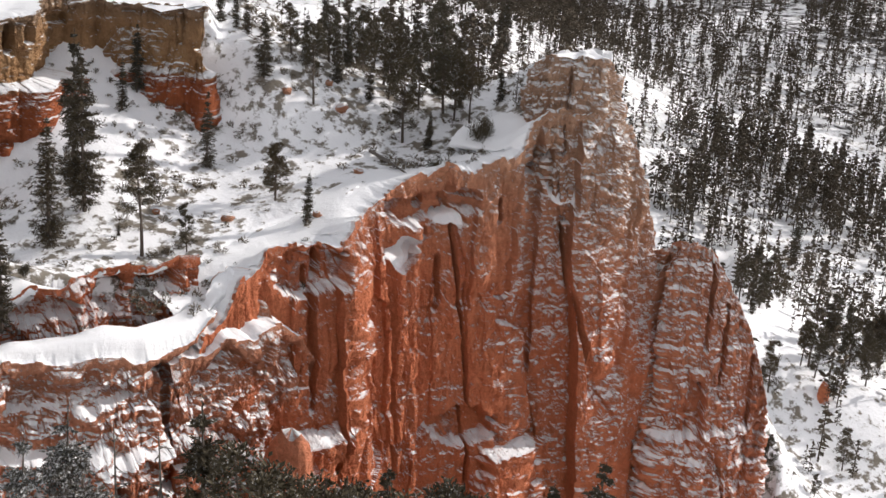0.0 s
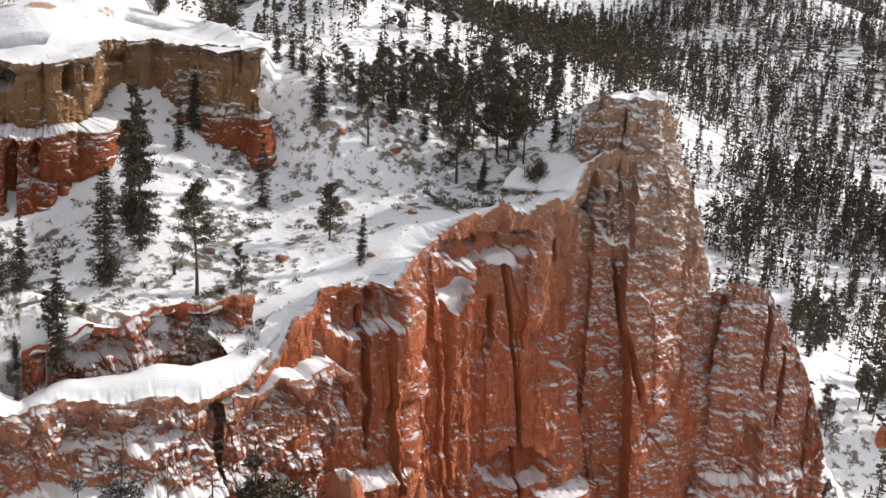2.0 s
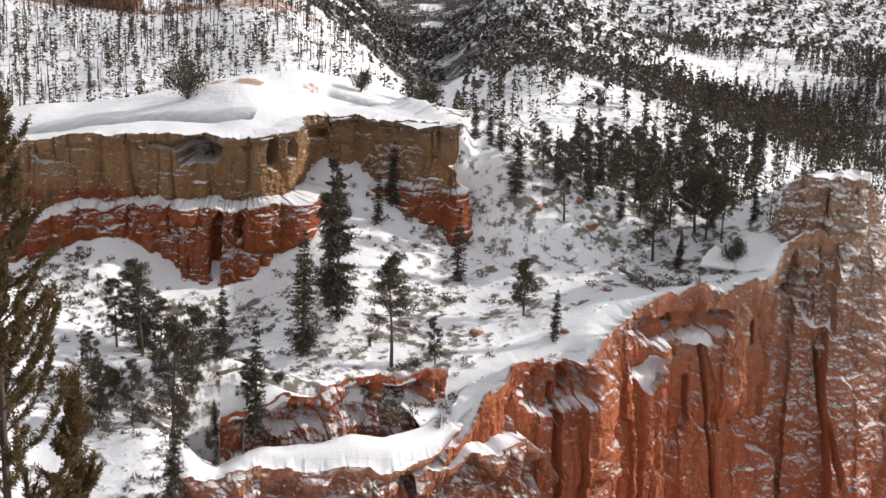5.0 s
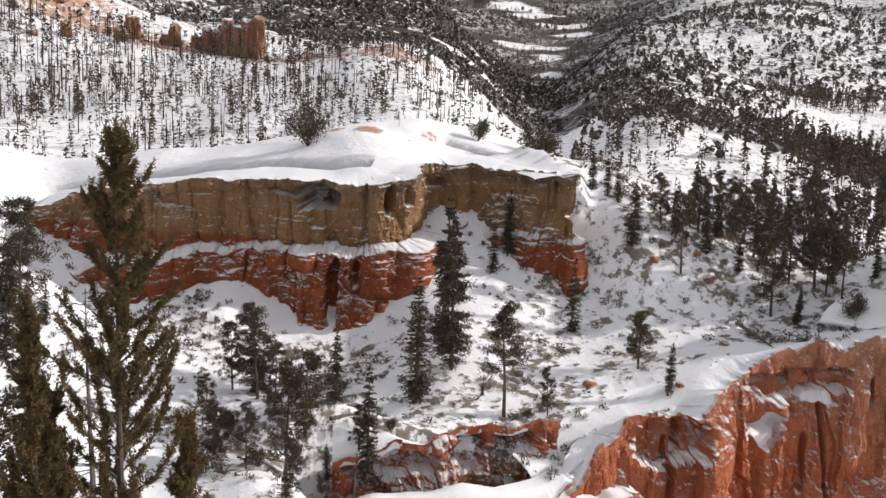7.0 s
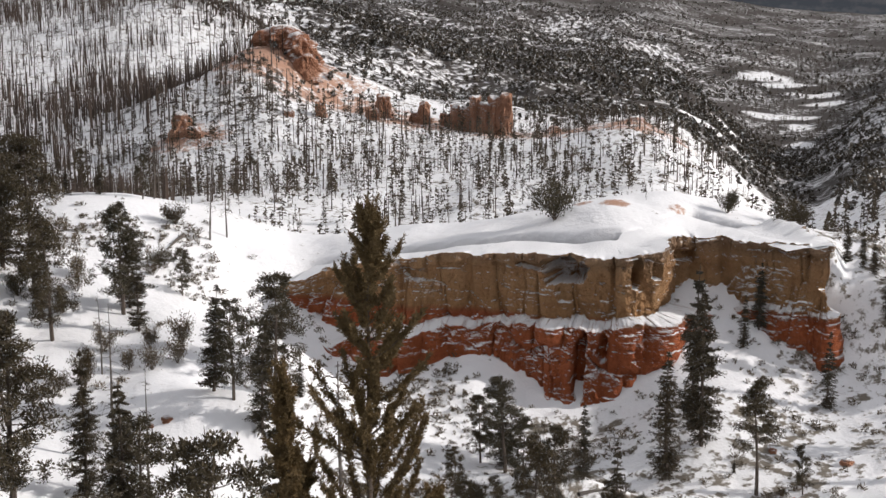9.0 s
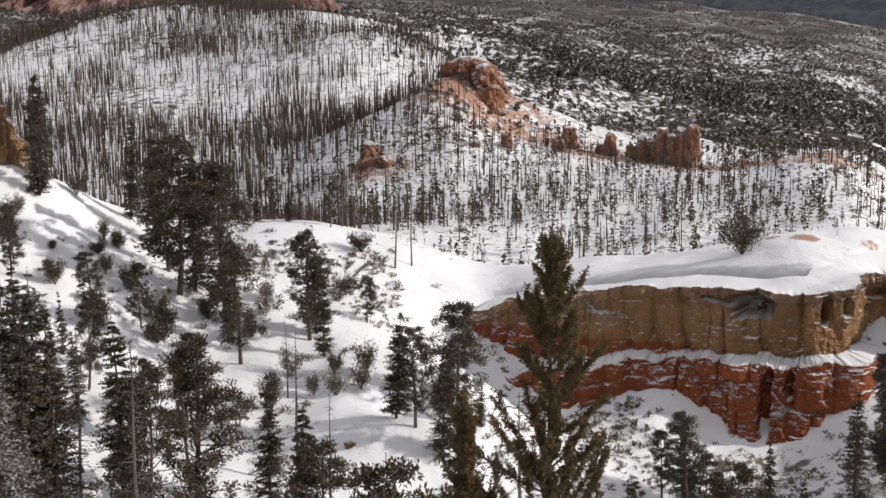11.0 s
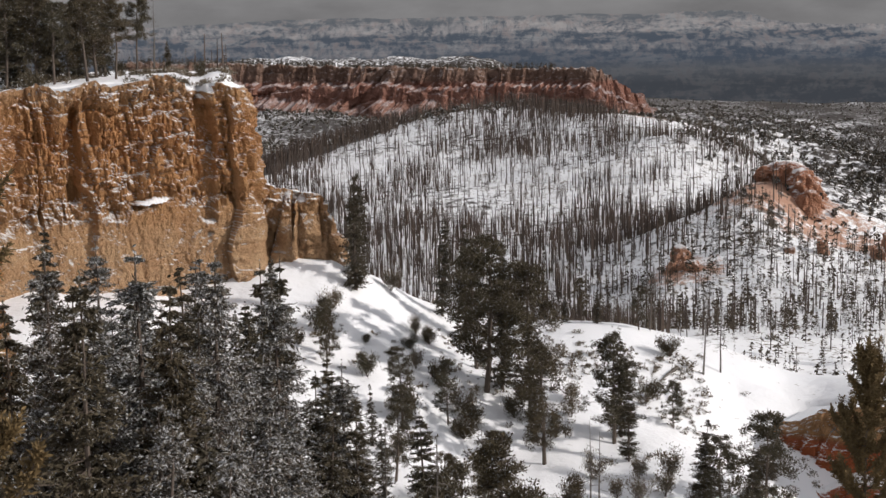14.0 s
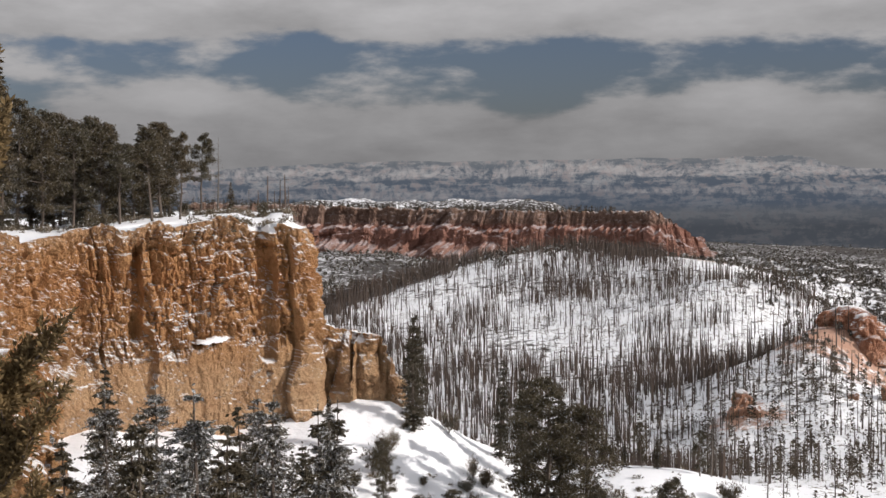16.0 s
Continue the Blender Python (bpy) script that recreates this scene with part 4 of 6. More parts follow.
rock_wall("red_spur", round_end(SPUR_RIM, 4, 24, -14), -150, ROCK_SPUR, spur_relief, 340, 300, [((180.8, 119.9, -84.2), 0.4, 9.0, 2.2), ((182.3, 117.7, -93.2), 0.4, 7.0, 2.0), ((186.8, 114.4, -99.9), 0.4, 8.0, 2.0), ((176.9, 125.7, -89.0), 0.7, 10.0, 2.0), ((178.1, 118.7, -104.0), 1.2, 6.0, 3.0), ((176.9, 120.5, -107.3), 3.0, 0, -2.0), ((180.2, 115.5, -106.2), 4.0, 0, -2.0)], snowed=SNOWY_LEDGES, back=3.0, batter=0.10, label="jointed red sandstone spur with snowy ledges")
rock_wall("banded_cliff", round_end(CAP_RIM, 1, 18), -80, ROCK_BAND, banded_relief, 700, 220, [((89.4, 185.6, -49.0), 2.6, 1.9, 7.5), ((98.7, 182.0, -49.0), 0.9, 2.2, 5.5), ((85.1, 187.6, -48.5), 2.0, 0.5, 1.6), ((103.4, 185.1, -48.5), 0.7, 1.2, 2.5), ((89.8, 185.4, -51.9), 1.4, 1.6, 1.3), ((111.8, 190.7, -49.3), 1.6, 0.7, 1.8), ((91.8, 184.4, -62.2), 0.8, 5.0, 2.2), ((94.6, 183.0, -59.6), 0.6, 2.0, 1.4)], snowed=banded_snowed, back=7.0, batter=0.02, slump=0.3, jag=0.45, label="banded tan and red cliff under a snow cap")
rock_wall("orange_cliff", round_end(ORANGE_RIM, -2, 26), -52, ROCK_ORANGE, orange_relief, 620, 260, [((-44.3, 219.6, -13.4), 0.8, 7.0, 3.2), ((-44.2, 219.6, -24.2), 2.2, 7.0, 2.4), ((-27.0, 229.4, -14.6), 1.5, 10.0, 3.4)], drifts=[((-27.3, 229.4, -4.6), 2.2, 1.5), ((-34.5, 224.0, -21.0), 2.4, 0.45)], snowed=lambda u, z, drop, b: 0.2 + 0.3 * smooth(3, 0, drop), back=12.0, batter=0.06, jag=0.8, label="weathered orange and buff cliff with snow on its ledges")
BUFF_RIM = [(-22.6, 235.6, -17.6), (-20.3, 235.1, -18.7), (-17.2, 235.0, -19.3), (-14.6, 235.5, -21.1), (-11.5, 234.7, -20.8), (-9.6, 235.2, -22.1), (-8.8, 236.4, -24.6), (-7.2, 237.4, -27.1), (-6.1, 239.4, -31.3), (-6.0, 246.0, -38.0)]
rock_wall("buff_buttress", BUFF_RIM, -42, ROCK_ORANGE, lambda u, z, drop, b: 2.0 * blocks(u, z, 4.6, 30.0, 51, 0.3) * smooth(0, 3, drop) + 0.7 * blocks(u, z, 2.2, 2.6, 52, 0.15) + 1.3 * fbm(u * 0.25, z * 0.3, 3.0, 4) + 0.4 * blocks(u, z, 0.9, 1.2, 54, 0.1) + 0.4 * ledges(u, z, 53) + 0.25 * pocks(u, z, 2.0), 220, 90, [((-14.2, 234.6, -24.5), 0.5, 5.0, 2.0), ((-9.9, 235.0, -25.5), 0.4, 3.0, 1.6)], snowed=lambda u, z, drop, b: 0.1 + 0.7 * smooth(2, 0, drop), back=5.0, batter=0.12, slump=1.0, jag=0.5, follow=False, label="rounded buff buttress below the cliff with snowy tops")
rock_wall("ledge_cliff", LEDGE_RIM, -90, ROCK_RED, bench_relief, 280, 90, [((81.6, 143.4, -71.2), 4.5, 1.6, 4.0), ((89.9, 141.9, -70.8), 1.6, 2.2, 3.4), ((95.5, 140.6, -70.1), 2.6, 1.8, 3.6)], snowed=SNOWY_LEDGES, back=2.0, batter=0.1, label="low undercut red ledge under brush and snow")
rock_wall("near_orange_cliff", round_end(LEFT_RIM, -4, 16, -6), -60, ROCK_ORANGE, orange_relief, 260, 160, [], snowed=SNOWY_LEDGES, back=12.0, batter=0.02, follow=False, label="broken orange cliff with a snowy top")
rock_wall("red_mesa", round_end(MESA_RIM, 40, 260), -135, ROCK_MESA, mesa_relief, 700, 110, [], snowed=lambda u, z, drop, b: 0.1 + 0.3 * smooth(18, 24, drop) * smooth(36, 28, drop) + 0.15 * smooth(52, 64, drop), back=60, capped=0.3, batter=0.3, tread=12.0, slump=4, jag=3.0, follow=False, label="long dark red mesa wall above woodland")


# ---- the far plateau, a glowing backdrop with haze in its colours ----
def make_distance():
    m, nt, bsdf = material("hazed_distance_glow")
    pos = nt.nodes.new("ShaderNodeNewGeometry").outputs["Position"]
    parts = nt.nodes.new("ShaderNodeSeparateXYZ")
    nt.links.new(pos, parts.inputs[0])
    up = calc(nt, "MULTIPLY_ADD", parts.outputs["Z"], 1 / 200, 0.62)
    # these blue-grey tones carry the haze of distance in the colour itself
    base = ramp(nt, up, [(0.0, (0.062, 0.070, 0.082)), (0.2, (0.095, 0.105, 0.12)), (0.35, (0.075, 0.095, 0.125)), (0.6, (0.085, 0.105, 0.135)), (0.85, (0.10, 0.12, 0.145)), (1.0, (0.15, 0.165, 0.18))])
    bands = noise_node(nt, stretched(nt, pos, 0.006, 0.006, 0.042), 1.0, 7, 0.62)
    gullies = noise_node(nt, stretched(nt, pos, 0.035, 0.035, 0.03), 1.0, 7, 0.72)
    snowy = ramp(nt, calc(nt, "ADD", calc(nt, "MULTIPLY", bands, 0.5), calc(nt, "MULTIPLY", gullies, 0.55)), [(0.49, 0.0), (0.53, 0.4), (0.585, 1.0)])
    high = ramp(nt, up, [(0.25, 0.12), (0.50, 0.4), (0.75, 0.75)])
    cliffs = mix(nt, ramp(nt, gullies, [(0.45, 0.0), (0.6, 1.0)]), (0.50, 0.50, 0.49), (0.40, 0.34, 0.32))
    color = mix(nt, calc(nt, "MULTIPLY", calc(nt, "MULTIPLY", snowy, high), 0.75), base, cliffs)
    # cliff bands under the rim and half way down, cut by gullies
    wander = calc(nt, "MULTIPLY_ADD", noise_node(nt, stretched(nt, pos, 0.0035, 0.0035, 0.0), 1.0, 5, 0.6), 0.5, -0.25)
    band = ramp(nt, calc(nt, "ADD", up, wander), [(0.46, 0.0), (0.50, 0.55), (0.56, 0.45), (0.60, 0.0), (0.74, 0.0), (0.78, 1.0), (0.88, 0.9), (0.93, 0.1)])
    cut = ramp(nt, noise_node(nt, stretched(nt, pos, 0.05, 0.05, 0.012), 1.0, 6, 0.7), [(0.40, 0.0), (0.58, 1.0)])
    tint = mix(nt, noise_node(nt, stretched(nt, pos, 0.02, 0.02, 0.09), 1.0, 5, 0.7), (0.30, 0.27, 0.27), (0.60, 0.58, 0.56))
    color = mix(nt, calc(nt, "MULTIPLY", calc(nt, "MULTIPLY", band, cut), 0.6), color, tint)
    # the surface glows with those colours in place of sunlight and sky light
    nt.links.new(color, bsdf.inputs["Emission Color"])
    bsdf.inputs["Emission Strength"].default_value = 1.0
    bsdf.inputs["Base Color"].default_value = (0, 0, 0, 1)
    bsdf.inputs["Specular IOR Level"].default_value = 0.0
    return m


def build_distance():
    b = np.linspace(45, -80, 500)
    top = np.interp(b, [-80, -40, -20, -16.5, -14.4, -13.6, -12.8, 0, 3, 8.4, 20, 45], [10, 6, 28, 40, 50, 76, 80, 76, 76, 60, 70, 60])
    top = top + 3.5 * fbm(b * 0.9, 0 * b, 5.0, 4) + 1.7
    v = np.linspace(0, 1, 40)[:, None]
    z = -320 + (top[None, :] + 320) * v
    r = 4330 + 330 * v + 45 * fbm(b[None, :] * 0.6, v * 4, 2.0, 4)
    a = np.radians(b)[None, :]
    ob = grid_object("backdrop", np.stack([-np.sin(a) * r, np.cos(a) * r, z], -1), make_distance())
    return tagged(ob, "distant snowy plateau with blue haze painted into its glow", "backdrop", kind="structure")


build_distance()

RISE = [(-416.9, 2566.4, -26.5), (-275.9, 2585.3, -22.8), (-141.9, 2596.1, -18.8), (-6.9, 2600.0, -23.5), (109.1, 2597.7, -19.2), (186.0, 2593.3, -26.8), (219.5, 2590.7, -41.6), (243.4, 2588.6, -53.4)]


def far_rise():
    """The wooded rise behind the mesa."""
    u, q, n = along(RISE, 260)
    q[:, 2] += 3.0 * fbm(u * 0.012, 0 * u, 6.0, 4)
    v = np.linspace(0, 1, 26)[:, None]
    z = q[None, :, 2] - 60 * v ** 1.3 + 2.5 * fbm(u[None, :] * 0.03, v * 6, 2.0, 3)
    p = np.stack([q[None, :, 0] + n[None, :, 0] * 190 * v, q[None, :, 1] + n[None, :, 1] * 190 * v, z], -1)
    back = np.stack([q[:, 0] - n[:, 0] * 300, q[:, 1] - n[:, 1] * 300, q[:, 2] - 20], -1)[None]
    ob = grid_object("far_ridge", np.concatenate([back, p]), GROUND)
    for k, level in (("bare", 0.0), ("brush", 0.3), ("wood", 0.72)):
        ob.data.attributes.new(k, "FLOAT", "POINT").data.foreach_set("value", np.full(27 * 260, level, np.float32))
    return tagged(ob, "dark wooded rise behind the mesa", "ridge", kind="structure")


far_rise()


# ---- rock pillars and buttes ----
def lump(name, x, y, top, foot, radius, mat, seed, neck=0.75, label="", ribs=7, squash=1.0, turn=0.0, detail=1.0, crown=0.82, jagged=False):
    """A weathered rock tower: a tapering body with ribs, beds and a rough top, from its foot to its top."""
    rows, cols = int(30 * detail) + 10, int(44 * detail) + 8
    v = np.linspace(0, 1, rows)[:, None]
    a = np.linspace(0, 2 * np.pi, cols, endpoint=False)[None, :]
    h = top - foot
    cx, cy = np.cos(a), np.sin(a)
    body = (neck + (1 - neck) * (1 - v) ** 1.3) * np.sqrt(np.clip(1 - np.clip((v - crown) / (1 - crown), 0, 1) ** 2.2, 0, 1))
    fold = np.abs(grain(cx * ribs * 0.2 + seed, cy * ribs * 0.2, v * 1.5)) + 0.5 * np.abs(grain(cx * ribs * 0.5 + seed, cy * ribs * 0.5, v * 3))
    wave = 0.78 + 0.55 * fold * min(1.0, 14 / radius) + 0.13 * min(1.0, 6 / radius) * grain(v * min(h, 18.0) * 0.35 + 0.6 * grain(cx, cy, seed), cx * 0.6 + seed, cy * 0.6) + 0.12 * fbm(cx * 2.5 + seed, cy * 2.5, v * min(h, 18.0) * 0.3, 4) + 0.16 * grain(cx * 0.9 + seed, cy * 0.9, 5.0)
    if jagged:
        wave = wave + 0.22 * (np.round(2.5 * grain(cx * 1.7 + seed, cy * 1.7, v * 3.0)) / 2.5) + 0.1 * np.round(2 * grain(cx * 3.5, cy * 3.5 + seed, v * 9.0)) / 2
    wave = wave + (wave.mean() - wave) * smooth(crown - 0.02, 0.99, v)
    rad = radius * body * wave
    lx, ly = cx * rad, cy * rad * squash
    ct, st = math.cos(turn), math.sin(turn)
    p = np.stack([x + lx * ct - ly * st, y + lx * st + ly * ct, foot + h * v + 0 * a + 0.11 * min(h, 9.0) * fbm(lx / radius * 1.7 + seed, ly / radius * 1.7, 1.0, 3) * v * v], -1)
    cap = np.repeat(p[-1:].mean(1, keepdims=True), cols, 1) + np.array([0, 0, 0.02 * h])
    return tagged(grid_object(name, np.concatenate([p, cap]), mat, close=True, soft=False), label, "rock")


def ground_at(x, y):
    return float(ground(np.array([x]), np.array([y]))[0])


def tower(name, base, r, wide, mat, seed, label, ribs=7, neck=0.75, squash=1.0, detail=1.0, sink=3.0, group="", crown=0.82, jagged=False):
    """base: the top of the tower; its foot stands in the ground below."""
    x, y, top = base
    k = 1.0 + wide / max(r, 1.0)
    ob = lump(name, x * k, y * k, top, ground_at(x * k, y * k) - sink, wide, mat, seed, neck, label, ribs, squash, math.atan2(y, x), detail, crown, jagged)
    return tagged(ob, group=group)


HOODOO = "eroded red hoodoo on a snowy ridge"
tower("hoodoo", (232.9, 537.7, -71.7), 586, 4.4, ROCK_PINK, 5.0, HOODOO, ribs=8, neck=0.80, squash=0.6, crown=0.93, detail=1.4, jagged=True, group="hoodoos on the ridge")
tower("hoodoo", (229.3, 540.9, -72.9), 588, 3.4, ROCK_PINK, 6.0, HOODOO, ribs=8, neck=0.83, squash=0.8, crown=0.93, detail=1.4, jagged=True, group="hoodoos on the ridge")
tower("hoodoo", (226.7, 543.6, -75.8), 589, 2.8, ROCK_PINK, 7.0, HOODOO, ribs=8, neck=0.86, squash=0.9, crown=0.93, detail=1.4, jagged=True, group="hoodoos on the ridge")
tower("hoodoo", (223.9, 546.4, -72.8), 590, 3.6, ROCK_PINK, 8.0, HOODOO, ribs=8, neck=0.89, squash=0.7, crown=0.93, detail=1.4, jagged=True, group="hoodoos on the ridge")
tower("hoodoo", (220.8, 549.3, -77.7), 592, 2.6, ROCK_PINK, 9.0, HOODOO, ribs=8, neck=0.80, squash=1.0, crown=0.93, detail=1.4, jagged=True, group="hoodoos on the ridge")
tower("hoodoo", (217.5, 552.2, -77.1), 594, 3.0, ROCK_PINK, 10.0, HOODOO, ribs=8, neck=0.83, squash=0.8, crown=0.93, detail=1.4, jagged=True, group="hoodoos on the ridge")
tower("hoodoo", (214.9, 554.9, -80.9), 595, 2.4, ROCK_PINK, 11.0, HOODOO, ribs=8, neck=0.86, squash=1.0, crown=0.93, detail=1.4, jagged=True, group="hoodoos on the ridge")
tower("hoodoo", (207.2, 559.3, -76.5), 596, 2.8, ROCK_PINK, 12.0, HOODOO, ribs=8, neck=0.89, squash=0.8, crown=0.93, detail=1.4, jagged=True, group="hoodoos on the ridge")
tower("hoodoo", (204.5, 562.0, -80.7), 598, 2.6, ROCK_PINK, 13.0, HOODOO, ribs=8, neck=0.80, squash=1.0, crown=0.93, detail=1.4, jagged=True, group="hoodoos on the ridge")
tower("hoodoo", (193.1, 568.1, -74.2), 600, 3.6, ROCK_PINK, 14.0, HOODOO, ribs=8, neck=0.83, squash=0.9, crown=0.93, detail=1.4, jagged=True, group="hoodoos on the ridge")
tower("hoodoo", (186.3, 560.9, -77.9), 591, 3.2, ROCK_PINK, 15.0, HOODOO, ribs=8, neck=0.86, squash=0.9, crown=0.93, detail=1.4, jagged=True, group="hoodoos on the ridge")
tower("hoodoo", (164.4, 558.3, -74.4), 582, 3.0, ROCK_PINK, 16.0, HOODOO, ribs=8, neck=0.89, squash=0.8, crown=0.93, detail=1.4, jagged=True, group="hoodoos on the ridge")
tower("hoodoo", (150.2, 553.0, -75.8), 573, 3.0, ROCK_PINK, 17.0, HOODOO, ribs=8, neck=0.80, squash=0.9, crown=0.93, detail=1.4, jagged=True, group="hoodoos on the ridge")
tower("red_outcrop", (108.4, 549.4, -74.2), 560, 5.0, ROCK_PINK, 12.0, "dark red outcrop on a burnt slope", neck=0.55)
tower("red_outcrop", (111.9, 544.6, -79.2), 556, 4.0, ROCK_PINK, 13.0, "dark red outcrop on a burnt slope", neck=0.6)
tower("red_butte", (169.4, 632.7, -52.3), 655, 36.0, ROCK_PINK, 14.0, "rounded red butte with gullied flanks", ribs=12, neck=0.30, detail=2.6, sink=12, jagged=True)
tower("red_butte", (172.4, 616.3, -61.5), 640, 13.0, ROCK_PINK, 15.0, "rounded red butte with gullied flanks", ribs=9, neck=0.35, detail=1.6, sink=8)
CRAG = "craggy red rock on top of a butte"
tower("red_crag", (171.6, 616.6, -52.5), 640, 7.0, ROCK_PINK, 24.0, CRAG, ribs=6, neck=0.7, detail=1.3, jagged=True, group="crags on the butte")
tower("red_crag", (167.7, 623.8, -50.2), 646, 8.0, ROCK_PINK, 25.0, CRAG, ribs=6, neck=0.75, detail=1.3, jagged=True, group="crags on the butte")
tower("red_crag", (162.8, 629.3, -52.4), 650, 7.0, ROCK_PINK, 26.0, CRAG, ribs=6, neck=0.7, detail=1.3, jagged=True, group="crags on the butte")
tower("red_crag", (173.7, 609.7, -60.9), 634, 5.0, ROCK_PINK, 27.0, CRAG, ribs=5, neck=0.6, detail=1.2, jagged=True, group="crags on the butte")
tower("pink_knoll", (265.7, 493.0, -77.8), 560, 16.0, ROCK_PINK, 16.0, "pink eroded knoll between snow patches", ribs=10, neck=0.22, detail=1.6, sink=8)
tower("pink_knoll", (245.6, 519.9, -84.3), 575, 11.0, ROCK_PINK, 17.0, "pink eroded knoll between snow patches", ribs=9, neck=0.25, detail=1.4, sink=8)
tower("pink_knoll", (193.1, 1082.9, -68.3), 1100, 14.0, ROCK_PINK, 18.0, "pink eroded knoll between snow patches", ribs=9, neck=0.3, sink=8)
tower("pink_knoll", (369.4, 420.8, -104.6), 560, 14.0, ROCK_PINK, 19.0, "pink eroded knoll between snow patches", ribs=9, neck=0.3, sink=8)
tower("rock_needle", (237.2, 129.0, -119.4), 270, 1.6, ROCK_SPUR, 20.0, "small pointed red rock needle", neck=0.35, sink=1.5)


# ---- plants ----
rng = np.random.default_rng(7)


def tube(p0, p1, r0, r1, sides=5):
    """A tapered stick as rings of verts and triangles."""
    p0, p1 = np.asarray(p0, float), np.asarray(p1, float)
    d = p1 - p0
    d = d / (np.linalg.norm(d) + 1e-9)
    a = np.cross(d, (0.3, 0.9, 0.1) if abs(d[2]) > 0.5 else (0, 0, 1.0))
    a /= np.linalg.norm(a)
    b = np.cross(d, a)
    t = np.linspace(0, 2 * np.pi, sides, endpoint=False)
    ring = np.cos(t)[:, None] * a + np.sin(t)[:, None] * b
    v = np.concatenate([p0 + ring * r0, p1 + ring * r1])
    i = np.arange(sides)
    j = (i + 1) % sides
    return v, np.concatenate([np.stack([i, j, j + sides], 1), np.stack([i, j + sides, i + sides], 1)])


def joined(pieces):
    vs, fs, n = [], [], 0
    for v, f in pieces:
        vs.append(v)
        fs.append(f + n)
        n += len(v)
    return np.concatenate(vs), np.concatenate(fs)


def sprays(centers, along_dir, length, width, g, spread=0.5):
    """Needle sprays: small kinked diamonds about their centres."""
    n = len(centers)
    d = along_dir + g.normal(0, spread, (n, 3))
    d /= np.linalg.norm(d, axis=1)[:, None] + 1e-9
    s = np.cross(d, g.normal(0, 1, (n, 3)))
    s /= np.linalg.norm(s, axis=1)[:, None] + 1e-9
    up = np.cross(s, d)
    l = (length * g.uniform(0.6, 1.3, n))[:, None]
    w = (width * g.uniform(0.6, 1.3, n))[:, None]
    v = np.stack([centers - d * l * 0.5, centers + s * w * 0.5 + up * w * 0.15, centers + d * l * 0.5, centers - s * w * 0.5 + up * w * 0.15], 1).reshape(-1, 3)
    i = np.arange(n)[:, None] * 4
    return v, np.concatenate([i + [0, 1, 2], i + [0, 2, 3]])


def trunk_line(h, g, bend=0.25):
    z = np.linspace(0, h, 7)
    return np.stack([bend * np.cumsum(g.normal(0, 0.3, 7)), bend * np.cumsum(g.normal(0, 0.3, 7)), z], 1) * np.array([1, 1, 1.0])


def trunk_mesh(line, r0, sides=6):
    k = len(line) - 1
    return [tube(line[i], line[i + 1], r0 * (1 - 0.93 * i / k), r0 * (1 - 0.93 * (i + 1) / k), sides) for i in range(k)]


def on_line(line, z):
    return np.array([np.interp(z, line[:, 2], line[:, 0]), np.interp(z, line[:, 2], line[:, 1]), z])


def fir_parts(seed, h=12.0, low=0.06, wide=0.135, whorls=40, per=8, dens=8, size=0.48, ragged=0.6):
    g = np.random.default_rng(seed)
    line = trunk_line(h, g, 0.12)
    wood, cen, dirs = trunk_mesh(line, 0.016 * h), [], []
    for k in range(whorls):
        f = low + (1 - low) * (k + g.uniform(-3, 3)) / whorls
        f = min(max(f, low), 0.985)
        reach = h * wide * min(1.0, 1.75 * (1 - f)) ** 0.85 * (0.8 + 0.2 * float(grain(f * 9, seed * 1.7))) * (0.55 + 0.45 * min(1, (f - low) / 0.12 + 0.3))
        gap = 0.6 + 0.6 * grain(f * 7, seed * 3.1)
        for _ in range(per):
            if g.uniform() > 0.75 + 0.25 * gap:
                continue
            a = g.uniform(0, 2 * np.pi)
            if float(grain(math.cos(a) * 1.4 + f * 6, math.sin(a) * 1.4, seed + f * 5)) < -0.55:
                continue
            l = reach * g.uniform(1 - ragged, 1 + ragged * 0.7) + 0.12
            p0 = on_line(line, h * f)
            tip = p0 + np.array([math.cos(a) * l, math.sin(a) * l, l * g.uniform(-0.5, 0.25)])
            wood.append(tube(p0, tip, 0.004 * h * (1 - f) + 0.01, 0.008, 3))
            t = np.linspace(0.2, 1.0, max(2, int(dens * (0.35 + l / (h * wide)))))[:, None]
            cen.append(p0 + (tip - p0) * t + g.normal(0, 0.10 * l, (len(t), 3)) * np.array([1, 1, 0.5]))
            dirs.append(np.repeat(((tip - p0) / l)[None], len(t), 0))
    top = on_line(line, h * 0.985)
    cen.append(top[None] + np.linspace(-0.03, 0.03, 5)[:, None] * np.array([0, 0, h]))
    dirs.append(np.tile([[0, 0, 1.0]], (5, 1)))
    return joined(wood), sprays(np.concatenate(cen), np.concatenate(dirs), size * 1.4, size * 0.42, g, 0.6)


